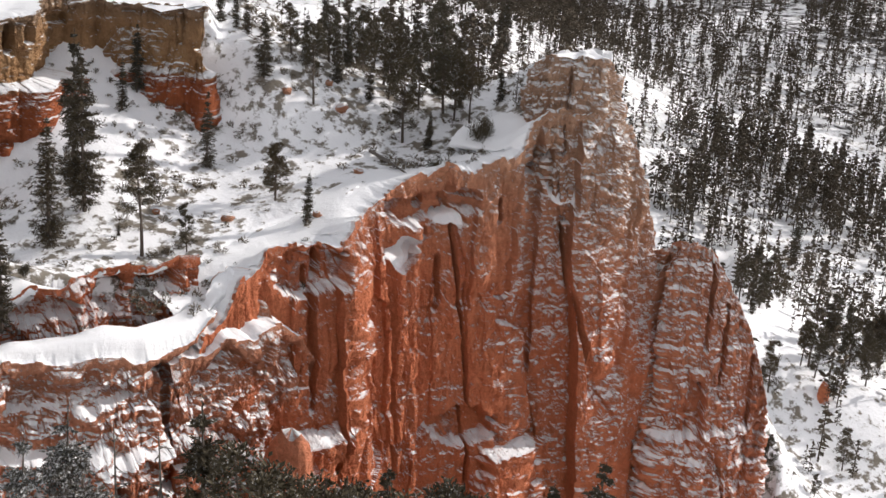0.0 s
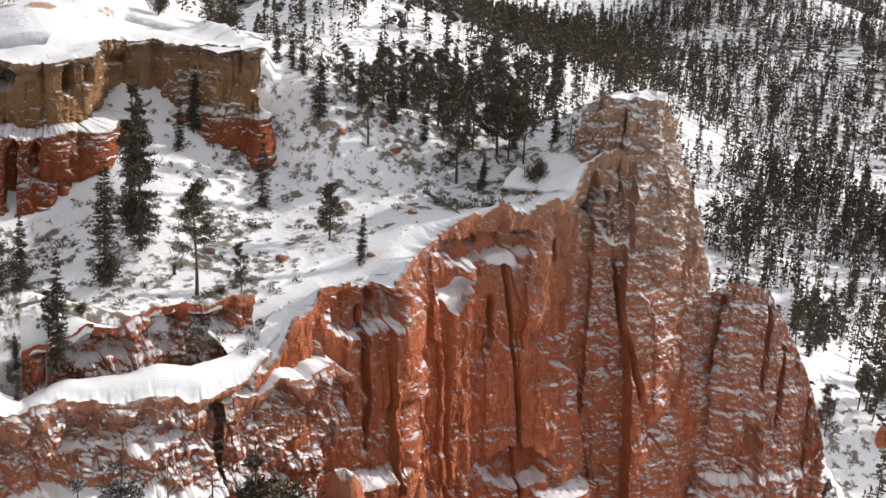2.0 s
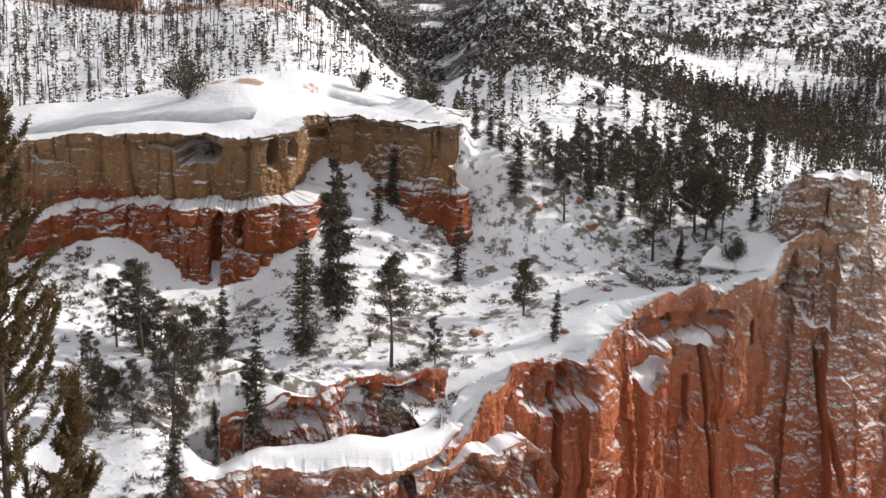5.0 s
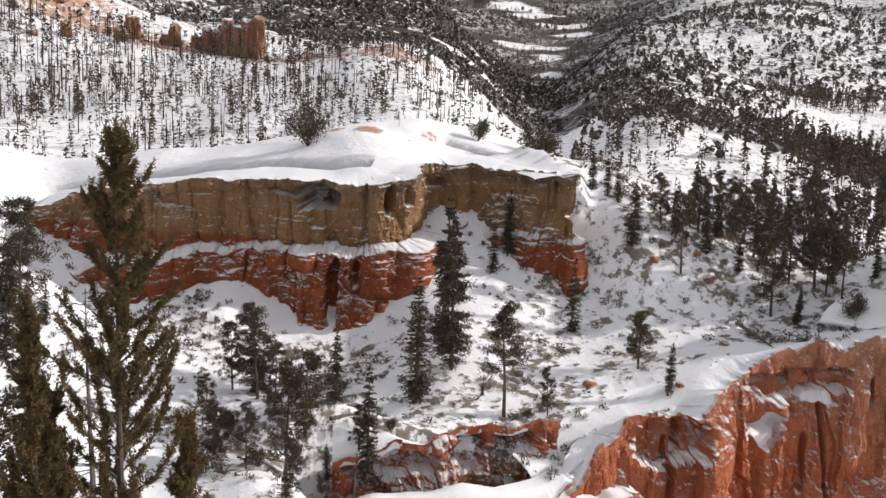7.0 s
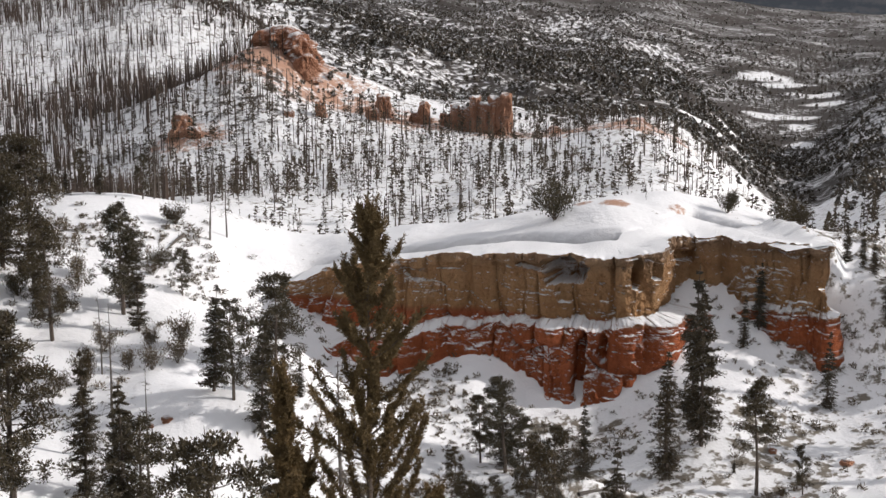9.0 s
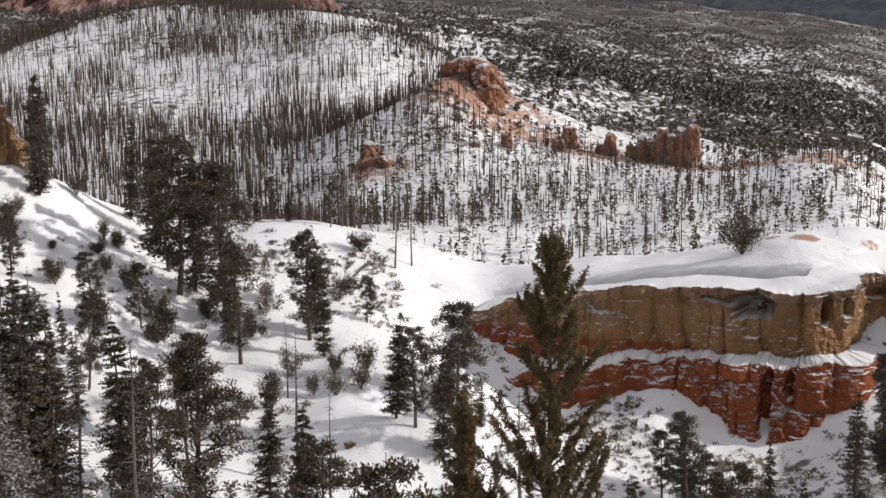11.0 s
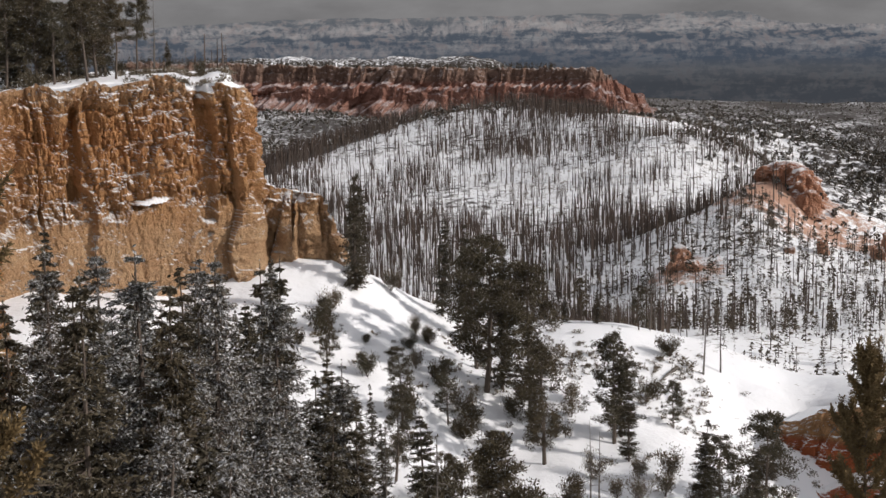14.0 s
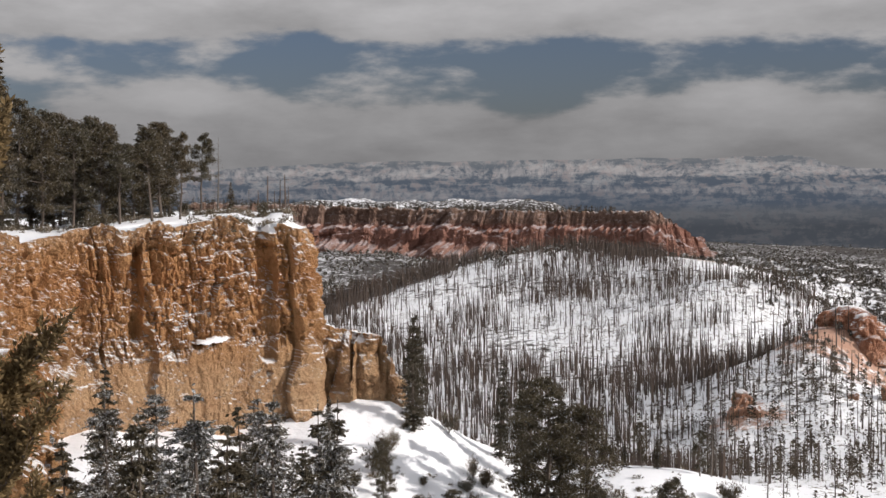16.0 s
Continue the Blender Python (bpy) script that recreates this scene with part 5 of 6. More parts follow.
def pine_parts(seed, h=12.0, low=0.16, wide=0.19, limbs=46, clumps=6, tufts=46, size=0.19):
    g = np.random.default_rng(seed)
    line = trunk_line(h, g, 0.22)
    wood, cen, dirs = trunk_mesh(line, 0.017 * h), [], []
    for k in range(limbs):
        f = low + (0.97 - low) * ((k + g.uniform()) / limbs) ** 0.9
        shape = math.sin(math.pi * min(1, 0.22 + 0.78 * (f - low) / (1 - low))) ** 0.7
        l = h * wide * shape * g.uniform(0.55, 1.2) + 0.25
        a = g.uniform(0, 2 * np.pi)
        p0 = on_line(line, h * f)
        tip = p0 + np.array([math.cos(a) * l, math.sin(a) * l, l * g.uniform(-0.1, 0.5)])
        wood.append(tube(p0, tip, 0.006 * h * (1.1 - f) + 0.01, 0.012, 3))
        for t in g.uniform(0.45, 1.05, clumps):
            c = p0 + (tip - p0) * t + g.normal(0, 0.12 * l, 3)
            ball = g.normal(0, 1, (tufts, 3))
            ball /= np.linalg.norm(ball, axis=1)[:, None]
            cen.append(c + ball * g.uniform(0.2, 1.0, (tufts, 1)) * (0.035 * h + 0.12) * np.array([1, 1, 0.7]))
            dirs.append(ball + np.array([0, 0, 0.4]))
    for _ in range(6):
        f = g.uniform(0.12, low)
        a = g.uniform(0, 2 * np.pi)
        p0 = on_line(line, h * f)
        wood.append(tube(p0, p0 + np.array([math.cos(a), math.sin(a), g.uniform(-0.3, 0.2)]) * h * g.uniform(0.04, 0.1), 0.02, 0.006, 3))
    return joined(wood), sprays(np.concatenate(cen), np.concatenate(dirs), size * 1.1, size * 0.5, g, 0.4)


def snag_parts(seed, h=12.0):
    g = np.random.default_rng(seed)
    line = trunk_line(h, g, 0.12)
    wood = trunk_mesh(line, 0.013 * h)
    for _ in range(46):
        f = g.uniform(0.25, 0.97)
        a = g.uniform(0, 2 * np.pi)
        l = h * 0.13 * (1.1 - f) * g.uniform(0.4, 1.2) + 0.1
        p0 = on_line(line, h * f)
        p1 = p0 + np.array([math.cos(a) * l, math.sin(a) * l, l * g.uniform(-0.4, 0.3)])
        wood.append(tube(p0, p1, 0.03, 0.008, 3))
        wood.append(tube(p0 + (p1 - p0) * 0.6, p1 + g.normal(0, 0.35 * l, 3), 0.015, 0.005, 3))
    return joined(wood), None


def bush_parts(seed, h=2.0, tufts=2400):
    g = np.random.default_rng(seed)
    wood, cen, dirs = [], [], []
    for _ in range(7):
        a, tilt = g.uniform(0, 2 * np.pi), g.uniform(0.1, 0.8)
        d = np.array([math.cos(a) * tilt, math.sin(a) * tilt, 1.0])
        l = h * g.uniform(0.6, 1.0) / np.linalg.norm(d)
        tip = d * l
        wood.append(tube((0, 0, 0), tip, 0.035, 0.008, 3))
        n = tufts // 7
        t = g.uniform(0.35, 1.0, (n, 1))
        cen.append(tip * t + g.normal(0, 0.10 * h, (n, 3)) * np.array([1, 1, 0.9]))
        dirs.append(np.repeat(d[None], n, 0))
    c = np.concatenate(cen)
    c[:, 2] = np.abs(c[:, 2]) + 0.03
    return wood, sprays(c, np.concatenate(dirs), 0.085 * h, 0.026 * h, g, 0.5)


def prototype(name, pieces, crown_mat, bark_mat, label, category, group):
    root = new(name)
    tagged(root, label, category, group)
    wood, crown = pieces
    if category == "bush":
        for stem in wood:
            part("stem", stem, bark_mat, root)
    else:
        part("trunk", wood, bark_mat, root)
    if crown is not None:
        part("crown", crown, crown_mat, root)
    return root


def part(name, geometry, mat, parent):
    ob = new(name, mesh_from(name, geometry[0], geometry[1], mat))
    ob.parent = parent
    return ob


TREE_H, BUSH_H = 12.0, 2.0
KINDS = {}


def kind(key, make, count, name, crown_mat, bark_mat, label, category, group, size):
    KINDS[key] = ([prototype(name, make(11 + 7 * k), crown_mat, bark_mat, label, category, group) for k in range(count)], size, [])


kind("fir", lambda s: fir_parts(s, wide=0.135, whorls=58, dens=46, size=0.17), 5, "fir_tree", FIR_GREEN, BARK, "dark green conical fir tree rising from snow", "tree", "firs on the slopes", TREE_H)
kind("slim", lambda s: fir_parts(s, low=0.04, wide=0.105, per=8, whorls=48, dens=34, ragged=0.6, size=0.18), 4, "slim_fir_tree", FIR_GREEN, BARK, "slim ragged dark fir tree in snow", "tree", "slim firs on the slopes", TREE_H)
kind("snowy", lambda s: fir_parts(s, low=0.04, wide=0.155, per=10, whorls=52, dens=34, size=0.15), 5, "snowy_fir_tree", FIR_SNOWY, BARK, "fir tree with snow caught on its boughs", "tree", "snow-dusted firs below the cliff", TREE_H)
kind("pine", pine_parts, 5, "pine_tree", PINE_GREEN, BARK, "open-crowned pine tree with dark green clumps", "tree", "pines on the slopes", TREE_H)
kind("tall", lambda s: pine_parts(s, low=0.42, wide=0.15, limbs=36), 3, "tall_pine_tree", PINE_GREEN, BARK, "tall pine with a bare lower trunk", "tree", "tall pines", TREE_H)
kind("snag", snag_parts, 4, "dead_tree", None, GREY_WOOD, "bare grey standing dead tree", "tree", "dead standing trees", TREE_H)
kind("bush", bush_parts, 4, "bush", PINE_GREEN, BARK, "low dark green bush in the snow", "bush", "bushes on the slopes", BUSH_H)
kind("twiggy", lambda s: bush_parts(s, tufts=1500), 4, "brush_clump", BRUSH, GREY_WOOD, "grey-brown leafless brush clump in snow", "bush", "brush clumps", BUSH_H)


def plant(key, x, y, h, lean=0.0):
    """One plant of that kind on the ground at x, y, h metres high."""
    protos, size, used = KINDS[key]
    g = np.random.default_rng(abs(int(x * 71 + y * 37)) + 5)
    k = h / size
    w = k * g.uniform(0.85, 1.15)
    m = pose(x, y, ground_at(x, y) - 0.15, g.normal(0, 1.5), g.normal(0, 1.5) + lean, g.uniform(0, 360)) @ Matrix.Diagonal((w, w, k, 1))
    j = len(used) % len(protos)
    used.append(1)
    if len(used) <= len(protos):
        protos[j].matrix_basis = m
        return protos[j]
    return copy_thing_at(protos[j], m)


def copy_thing_at(ob, m):
    kept = ob.matrix_basis.copy()
    ob.matrix_basis = Matrix.Identity(4)
    twin = copy_thing(ob, m)
    ob.matrix_basis = kept
    return twin


# the slope above the red cliff
plant("slim", 97.0, 162.8, 21.8)
plant("fir", 96.6, 159.2, 21.0)
plant("slim", 90.1, 156.7, 16.7)
plant("slim", 113.4, 176.7, 7.9)
plant("fir", 117.3, 178.9, 10.1)
plant("slim", 118.9, 163.9, 10.9)
plant("tall", 98.0, 148.3, 14.9)
plant("pine", 103.3, 146.3, 6.7)
plant("fir", 119.1, 142.1, 6.9)
plant("pine", 119.9, 149.8, 8.1)
plant("fir", 98.0, 153.5, 2.0)
plant("fir", 132.6, 169.2, 9.8)
plant("tall", 137.5, 163.7, 12.1)
plant("slim", 146.4, 161.4, 6.2)
plant("pine", 146.3, 153.6, 13.1)
plant("fir", 146.7, 148.8, 5.3)
plant("pine", 149.9, 161.0, 10.0)
plant("pine", 152.0, 156.8, 12.5)
plant("pine", 154.5, 153.9, 14.2)
plant("pine", 157.4, 153.4, 10.8)
plant("tall", 155.1, 148.9, 10.2)
plant("fir", 162.1, 149.6, 6.1)
plant("bush", 149.8, 141.0, 4.4)
plant("bush", 139.6, 139.1, 3.3)
plant("fir", 135.6, 180.1, 6.2)
plant("fir", 134.5, 182.6, 6.7)
plant("pine", 138.7, 170.7, 7.8)
plant("fir", 139.8, 168.6, 8.2)
plant("pine", 144.8, 169.3, 8.8)
plant("fir", 148.2, 168.9, 8.4)
plant("pine", 152.6, 170.4, 10.4)
plant("pine", 253.1, 277.9, 13.3)
plant("fir", 263.0, 276.7, 14.3)
plant("fir", 164.7, 156.6, 5.4)
plant("snag", 161.2, 145.6, 7.5)
plant("bush", 161.8, 143.0, 2.1)
plant("snag", 165.3, 142.2, 5.6)
plant("fir", 58.3, 127.3, 8.8)
plant("pine", 51.0, 117.4, 9.4)
# the cap
plant("bush", 95.1, 200.7, 6.3)
plant("bush", 123.0, 197.7, 3.8)
plant("pine", 126.4, 188.9, 5.4)
plant("bush", 132.8, 193.9, 4.8)
plant("snag", 110.8, 201.5, 2.5)
# the bowl
plant("pine", 70.5, 170.2, 9.6)
plant("fir", 73.2, 168.5, 12.3)
plant("pine", 68.1, 151.6, 9.3)
plant("pine", 70.8, 148.9, 10.9)
plant("slim", 75.6, 150.9, 9.4)
plant("slim", 77.1, 145.2, 14.7)
plant("pine", 66.7, 143.5, 6.4)
plant("pine", 62.9, 152.8, 3.5)
plant("slim", 71.0, 143.0, 4.3)
plant("pine", 57.6, 144.7, 8.5)
plant("pine", 44.9, 174.1, 18.1)
plant("fir", 38.4, 156.0, 13.7)
plant("bush", 80.8, 146.5, 1.9)
plant("pine", 65.7, 143.2, 14.4)
plant("pine", 72.1, 165.7, 13.0)
plant("snag", 74.1, 142.3, 6.6)
# canyon edge below the red cliff
plant("snowy", 69.7, 121.4, 54.3)
plant("snowy", 57.4, 105.4, 44.4)
plant("slim", 83.2, 112.6, 54.3)
plant("snag", 78.9, 113.2, 51.7)
plant("snag", 75.4, 115.6, 52.0)
plant("snowy", 70.1, 109.5, 46.3)
plant("pine", 83.7, 105.9, 47.3)
plant("slim", 104.4, 107.7, 42.1)
plant("slim", 131.2, 100.0, 43.7)
plant("slim", 128.6, 103.3, 40.8)
plant("pine", 108.7, 103.4, 41.8)
plant("pine", 90.0, 107.2, 45.3)
plant("pine", 93.2, 104.4, 43.9)
# the saddle and its slope
plant("fir", -4.3, 232.6, 16.6)
plant("fir", 8.8, 241.0, 16.2)
plant("fir", 12.0, 232.3, 18.6)
plant("pine", 13.7, 208.8, 22.8)
plant("fir", 16.0, 210.6, 20.9)
plant("pine", 12.8, 216.7, 18.2)
plant("pine", 19.4, 202.5, 22.1)
plant("pine", 19.6, 188.3, 15.9)
plant("pine", 30.0, 196.5, 15.3)
plant("fir", 31.3, 198.9, 13.8)
plant("slim", 30.8, 189.3, 11.1)
plant("snag", 24.2, 177.5, 10.3)
plant("snag", 47.6, 222.8, 12.2)
plant("snag", 50.7, 225.0, 12.8)
plant("snag", 43.7, 241.7, 11.0)
plant("snag", 42.4, 239.6, 9.5)
plant("pine", 40.1, 236.9, 7.5)
plant("bush", 43.3, 227.2, 3.6)
plant("fir", 34.5, 162.6, 12.7)
plant("pine", 36.2, 160.0, 11.9)
plant("slim", 53.5, 204.4, 10.3)
plant("fir", 44.9, 178.6, 7.0)
plant("slim", 20.6, 168.8, 6.5)
plant("pine", 1.6, 193.2, 10.3)
plant("bush", -2.9, 202.1, 3.9)
plant("pine", -8.4, 202.2, 10.0)
plant("bush", 11.2, 198.8, 3.8)
plant("pine", 7.8, 196.8, 9.0)
plant("bush", 6.1, 221.2, 3.4)
plant("twiggy", 33.3, 177.2, 3.4)
plant("twiggy", 25.0, 203.5, 3.1)
plant("twiggy", 29.9, 175.7, 3.4)
plant("twiggy", 0.6, 237.9, 4.1)
plant("twiggy", 27.4, 177.5, 3.1)
plant("pine", 31.6, 241.5, 7.4)
plant("fir", 28.8, 241.3, 4.8)
plant("fir", 33.6, 239.0, 5.7)
plant("fir", 19.9, 133.5, 23.8)
plant("pine", 21.7, 136.3, 19.4)
plant("snag", 10.2, 149.7, 20.9)
plant("slim", 32.0, 120.8, 31.8)
plant("pine", 23.2, 112.6, 29.3)
plant("snag", 24.2, 148.0, 15.8)
plant("snag", 37.0, 119.4, 34.2)
# forest on the slope under the orange cliff
plant("snowy", -22.0, 163.5, 21.4)
plant("slim", -13.2, 159.5, 24.8)
plant("snowy", -20.9, 138.4, 22.2)
plant("snowy", -17.5, 143.9, 21.3)
plant("slim", -13.5, 141.4, 23.0)
plant("snowy", -20.0, 120.4, 27.3)
plant("snowy", -16.2, 116.9, 27.3)
plant("snowy", -13.5, 124.3, 26.5)
plant("fir", -7.6, 139.8, 20.1)
plant("snowy", -4.6, 137.9, 23.7)
plant("slim", -5.8, 129.9, 23.2)
plant("slim", -2.8, 135.0, 22.1)
plant("snag", -0.9, 140.0, 19.2)
plant("snowy", -8.4, 124.7, 25.4)
plant("snowy", -9.6, 111.6, 28.1)
plant("snowy", -12.7, 104.2, 26.6)
plant("snowy", -16.3, 103.7, 26.9)
plant("snowy", -5.8, 114.9, 25.6)
plant("fir", 3.4, 142.0, 21.3)
plant("pine", 5.1, 134.9, 20.9)
plant("pine", 10.4, 144.6, 21.3)
plant("fir", 18.1, 148.9, 16.0)
plant("bush", 7.2, 206.6, 3.9)
plant("twiggy", 9.5, 200.4, 4.6)
plant("twiggy", -7.7, 220.5, 2.9)
plant("snowy", -28.0, 147.4, 24.3)
plant("fir", -33.0, 146.3, 24.5)
plant("snowy", -19.7, 158.8, 23.0)
plant("slim", -12.4, 164.5, 24.9)
plant("snowy", -21.7, 128.2, 26.1)
plant("slim", -4.7, 228.0, 17.5)
# plateau on the orange cliff
plant("tall", -43.4, 271.4, 14.8)
plant("pine", -49.1, 266.8, 16.9)
plant("fir", -53.5, 269.9, 16.9)
plant("pine", -52.5, 272.9, 15.6)
plant("fir", -54.7, 258.0, 13.2)
plant("pine", -55.7, 250.2, 16.6)
plant("tall", -59.7, 256.7, 18.1)
plant("fir", -60.2, 247.7, 17.2)
plant("pine", -61.9, 245.3, 18.7)
plant("pine", -63.9, 244.0, 19.0)
plant("fir", -64.9, 238.5, 19.3)
plant("pine", -66.5, 235.6, 20.7)
plant("fir", -65.8, 226.3, 24.7)
plant("pine", -68.1, 221.4, 23.4)
plant("pine", -72.1, 218.4, 22.4)
plant("snag", -36.1, 281.8, 5.8)
plant("snag", -40.3, 271.2, 10.5)
plant("fir", -37.8, 269.8, 5.7)
plant("bush", -29.4, 247.3, 2.9)
plant("bush", -51.5, 226.8, 3.7)
plant("bush", -46.7, 273.2, 3.2)
plant("twiggy", -51.7, 252.3, 1.9)
plant("tall", -65.8, 241.2, 18.1)
plant("pine", -60.8, 230.1, 17.1)
plant("fir", -61.0, 237.3, 17.4)
plant("pine", -57.0, 233.1, 16.2)
plant("fir", -56.7, 240.4, 16.3)
plant("tall", -57.3, 247.5, 17.3)
plant("pine", -52.8, 236.2, 15.6)
plant("fir", -53.0, 243.3, 15.6)
plant("tall", -49.4, 231.8, 12.6)
plant("pine", -48.8, 239.1, 12.2)
plant("fir", -48.8, 246.2, 15.7)
plant("tall", -45.1, 234.7, 14.9)
plant("pine", -45.0, 241.9, 15.6)
plant("fir", -44.9, 249.0, 15.3)
plant("tall", -41.2, 237.4, 13.7)
plant("snag", -39.0, 262.0, 13.5)
# the far side below the spur
plant("pine", 229.9, 118.7, 9.0)
plant("pine", 207.4, 111.2, 4.7)
plant("fir", 350.7, 207.8, 14.7)
plant("fir", 248.8, 154.6, 7.0)
plant("pine", 296.5, 176.4, 6.9)
plant("fir", 257.6, 141.6, 14.1)
plant("pine", 196.4, 115.1, 10.9)
plant("slim", 248.0, 163.5, 8.9)


# ---- the close pine in the bowl ----
def close_pine(x, y, h, seed, spread, label):
    """A pine with upswept limbs clad in short needles like bottle brushes."""
    g = np.random.default_rng(seed)
    root = new("close_pine_tree")
    tagged(root, label, "tree", "pines close to the viewpoint")
    line = trunk_line(h, g, 0.12)
    wood, cen, dirs = trunk_mesh(line, 0.009 * h, 8), [], []

    def clothe(p0, p1, per_metre, thick):
        n = max(3, int(np.linalg.norm(p1 - p0) * per_metre))
        t = g.uniform(0, 1, (n, 1))
        d = (p1 - p0) / (np.linalg.norm(p1 - p0) + 1e-9)
        o = g.normal(0, 1, (n, 3))
        cen.append(p0 + (p1 - p0) * t + o * thick * 0.5)
        dirs.append(o * 0.8 + d)

    z = h * 0.2
    while z < h - 0.7:
        down = h - z
        l = min(spread * (0.24 * down + 0.5), spread * 4.2) * g.uniform(0.45, 1.15)
        a = g.uniform(0, 2 * np.pi)
        p = on_line(line, z)
        steep = g.uniform(0.3, 0.9) if down > 3 else g.uniform(1.6, 3.4)
        turn = np.array([math.cos(a), math.sin(a), steep])
        steps = 5
        for k in range(steps):
            q = p + turn / np.linalg.norm(turn) * l / steps
            wood.append(tube(p, q, 0.05 * (1 - k / (steps + 1)) + 0.006, 0.05 * (1 - (k + 1) / (steps + 1)) + 0.005, 4))
            if k or down < 4:
                clothe(p, q, 170, 0.19)
                for _ in range(3):
                    root_at = p + (q - p) * g.uniform()
                    twig = root_at + (g.normal(0, 0.5, 3) + np.array([0, 0, 0.6]) + 0.5 * turn) * g.uniform(0.10, 0.36)
                    wood.append(tube(root_at, twig, 0.012, 0.005, 3))
                    clothe(root_at, twig, 140, 0.12)
            p = q
            turn = turn + np.array([g.normal(0, 0.28), g.normal(0, 0.28), 0.40])
        z += g.uniform(0.13, 0.30) if down < 16 else 0.4
    clothe(on_line(line, h - 12), on_line(line, h - 3), 170, 0.28)
    clothe(on_line(line, h - 3), on_line(line, h), 160, 0.14)
    part("trunk", joined(wood), BARK, root)
    part("crown", sprays(np.concatenate(cen), np.concatenate(dirs), 0.17, 0.06, g, 0.4), NEAR_GREEN, root)
    root.matrix_basis = pose(x, y, ground_at(x, y) - 0.2)
    return root


close_pine(18.6, 57.0, 35.2, 41, 1.3, "tall olive-green pine with upswept boughs near the viewpoint")
close_pine(14.9, 56.1, 28.1, 43, 0.9, "smaller olive-green pine near the viewpoint")
close_pine(16.8, 59.7, 25.3, 47, 0.9, "smaller olive-green pine near the viewpoint")
close_pine(21.9, 58.0, 23.7, 49, 0.9, "smaller olive-green pine near the viewpoint")


# conifers at the edge of the viewpoint
close_pine(-9.0, 28.6, 31.0, 57, 0.72, "tall dark conifer at the edge of the rim")
plant("snowy", -14.5, 41.6, 33.0)


# ---- woods and brush without number ----
def stuff(name, templates, x, y, h, mat, label, category, seed=3, sink=0.3):
    """Many plants as one mesh: each a template, turned, scaled and set on the ground."""
    g = np.random.default_rng(seed)
    z = ground(x, y) - sink
    vs, fs, n = [], [], 0
    pick = g.integers(0, len(templates), len(x))
    a = g.uniform(0, 2 * np.pi, len(x))
    w = h * g.uniform(0.75, 1.25, len(x))
    for k, (v, f) in enumerate(templates):
        m = np.where(pick == k)[0]
        if not len(m):
            continue
        ca, sa = np.cos(a[m])[:, None], np.sin(a[m])[:, None]
        px = (v[None, :, 0] * ca - v[None, :, 1] * sa) * w[m][:, None] + x[m][:, None]
        py = (v[None, :, 0] * sa + v[None, :, 1] * ca) * w[m][:, None] + y[m][:, None]
        pz = v[None, :, 2] * h[m][:, None] + z[m][:, None]
        vs.append(np.stack([px, py, pz], -1).reshape(-1, 3))
        fs.append((f[None] + (np.arange(len(m)) * len(v))[:, None, None]).reshape(-1, 3) + n)
        n += len(m) * len(v)
    ob = new(name, mesh_from(name, np.concatenate(vs), np.concatenate(fs), mat))
    return tagged(ob, label, category, kind="stuff")


def small_fir(seed, n=34, low=0.12, wide=0.13, size=0.13):
    g = np.random.default_rng(seed)
    f = low + (1 - low) * g.uniform(0, 1, n) ** 1.15
    a = g.uniform(0, 2 * np.pi, n)
    l = wide * (1 - f) ** 0.8 * g.uniform(0.3, 1.0, n) + 0.008
    d = np.stack([np.cos(a), np.sin(a), g.uniform(-0.5, 0.0, n)], 1)
    v = sprays(np.stack([np.cos(a) * l, np.sin(a) * l, f], 1), d, size, size * 0.5, g, 0.3)
    return joined([tube((0, 0, 0), (0, 0, 0.97), 0.014, 0.003, 3), v])


def pole(seed):
    g = np.random.default_rng(seed)
    pieces = [tube((0, 0, 0), (g.normal(0, 0.02), g.normal(0, 0.02), 1.0), 0.03, 0.01, 3)]
    for _ in range(4):
        f, a, l = g.uniform(0.35, 0.95), g.uniform(0, 6.28), g.uniform(0.04, 0.12)
        pieces.append(tube((0, 0, f), (math.cos(a) * l, math.sin(a) * l, f + g.uniform(-0.03, 0.03)), 0.01, 0.003, 3))
    return joined(pieces)


def shrub(seed, n=30):
    g = np.random.default_rng(seed)
    d = g.normal(0, 1, (n, 3))
    d[:, 2] = np.abs(d[:, 2]) + 0.4
    d /= np.linalg.norm(d, axis=1)[:, None]
    return sprays(d * g.uniform(0.25, 0.75, (n, 1)), d, 0.5, 0.13, g, 0.5)


def round_tree(seed, n=8):
    g = np.random.default_rng(seed)
    d = g.normal(0, 1, (n, 3))
    d /= np.linalg.norm(d, axis=1)[:, None]
    return sprays(d * 0.3 + np.array([0, 0, 0.55]), d, 0.62, 0.5, g, 0.6)


def scatter(count, b0, b1, r0, r1, seed, keep=None, power=1.0):
    """Places between two bearings and two distances, thinned by keep(x, y, bearing, r)."""
    g = np.random.default_rng(seed)
    b = g.uniform(b0, b1, count)
    r = np.exp(g.uniform(math.log(r0), math.log(r1), count)) if power == 0 else np.sqrt(g.uniform(r0 ** 2, r1 ** 2, count))
    x, y = -np.sin(np.radians(b)) * r, np.cos(np.radians(b)) * r
    m = min(4.0, 0.18 * (b1 - b0))
    fade = smooth(b0, b0 + m, b) * smooth(b1, b1 - m, b) * smooth(r0, r0 * 1.08, r) * smooth(r1, r1 * 0.93, r)
    if keep is not None:
        ok = g.uniform(0, 1, count) < keep(x, y, b, r) * fade
        x, y = x[ok], y[ok]
    return x, y


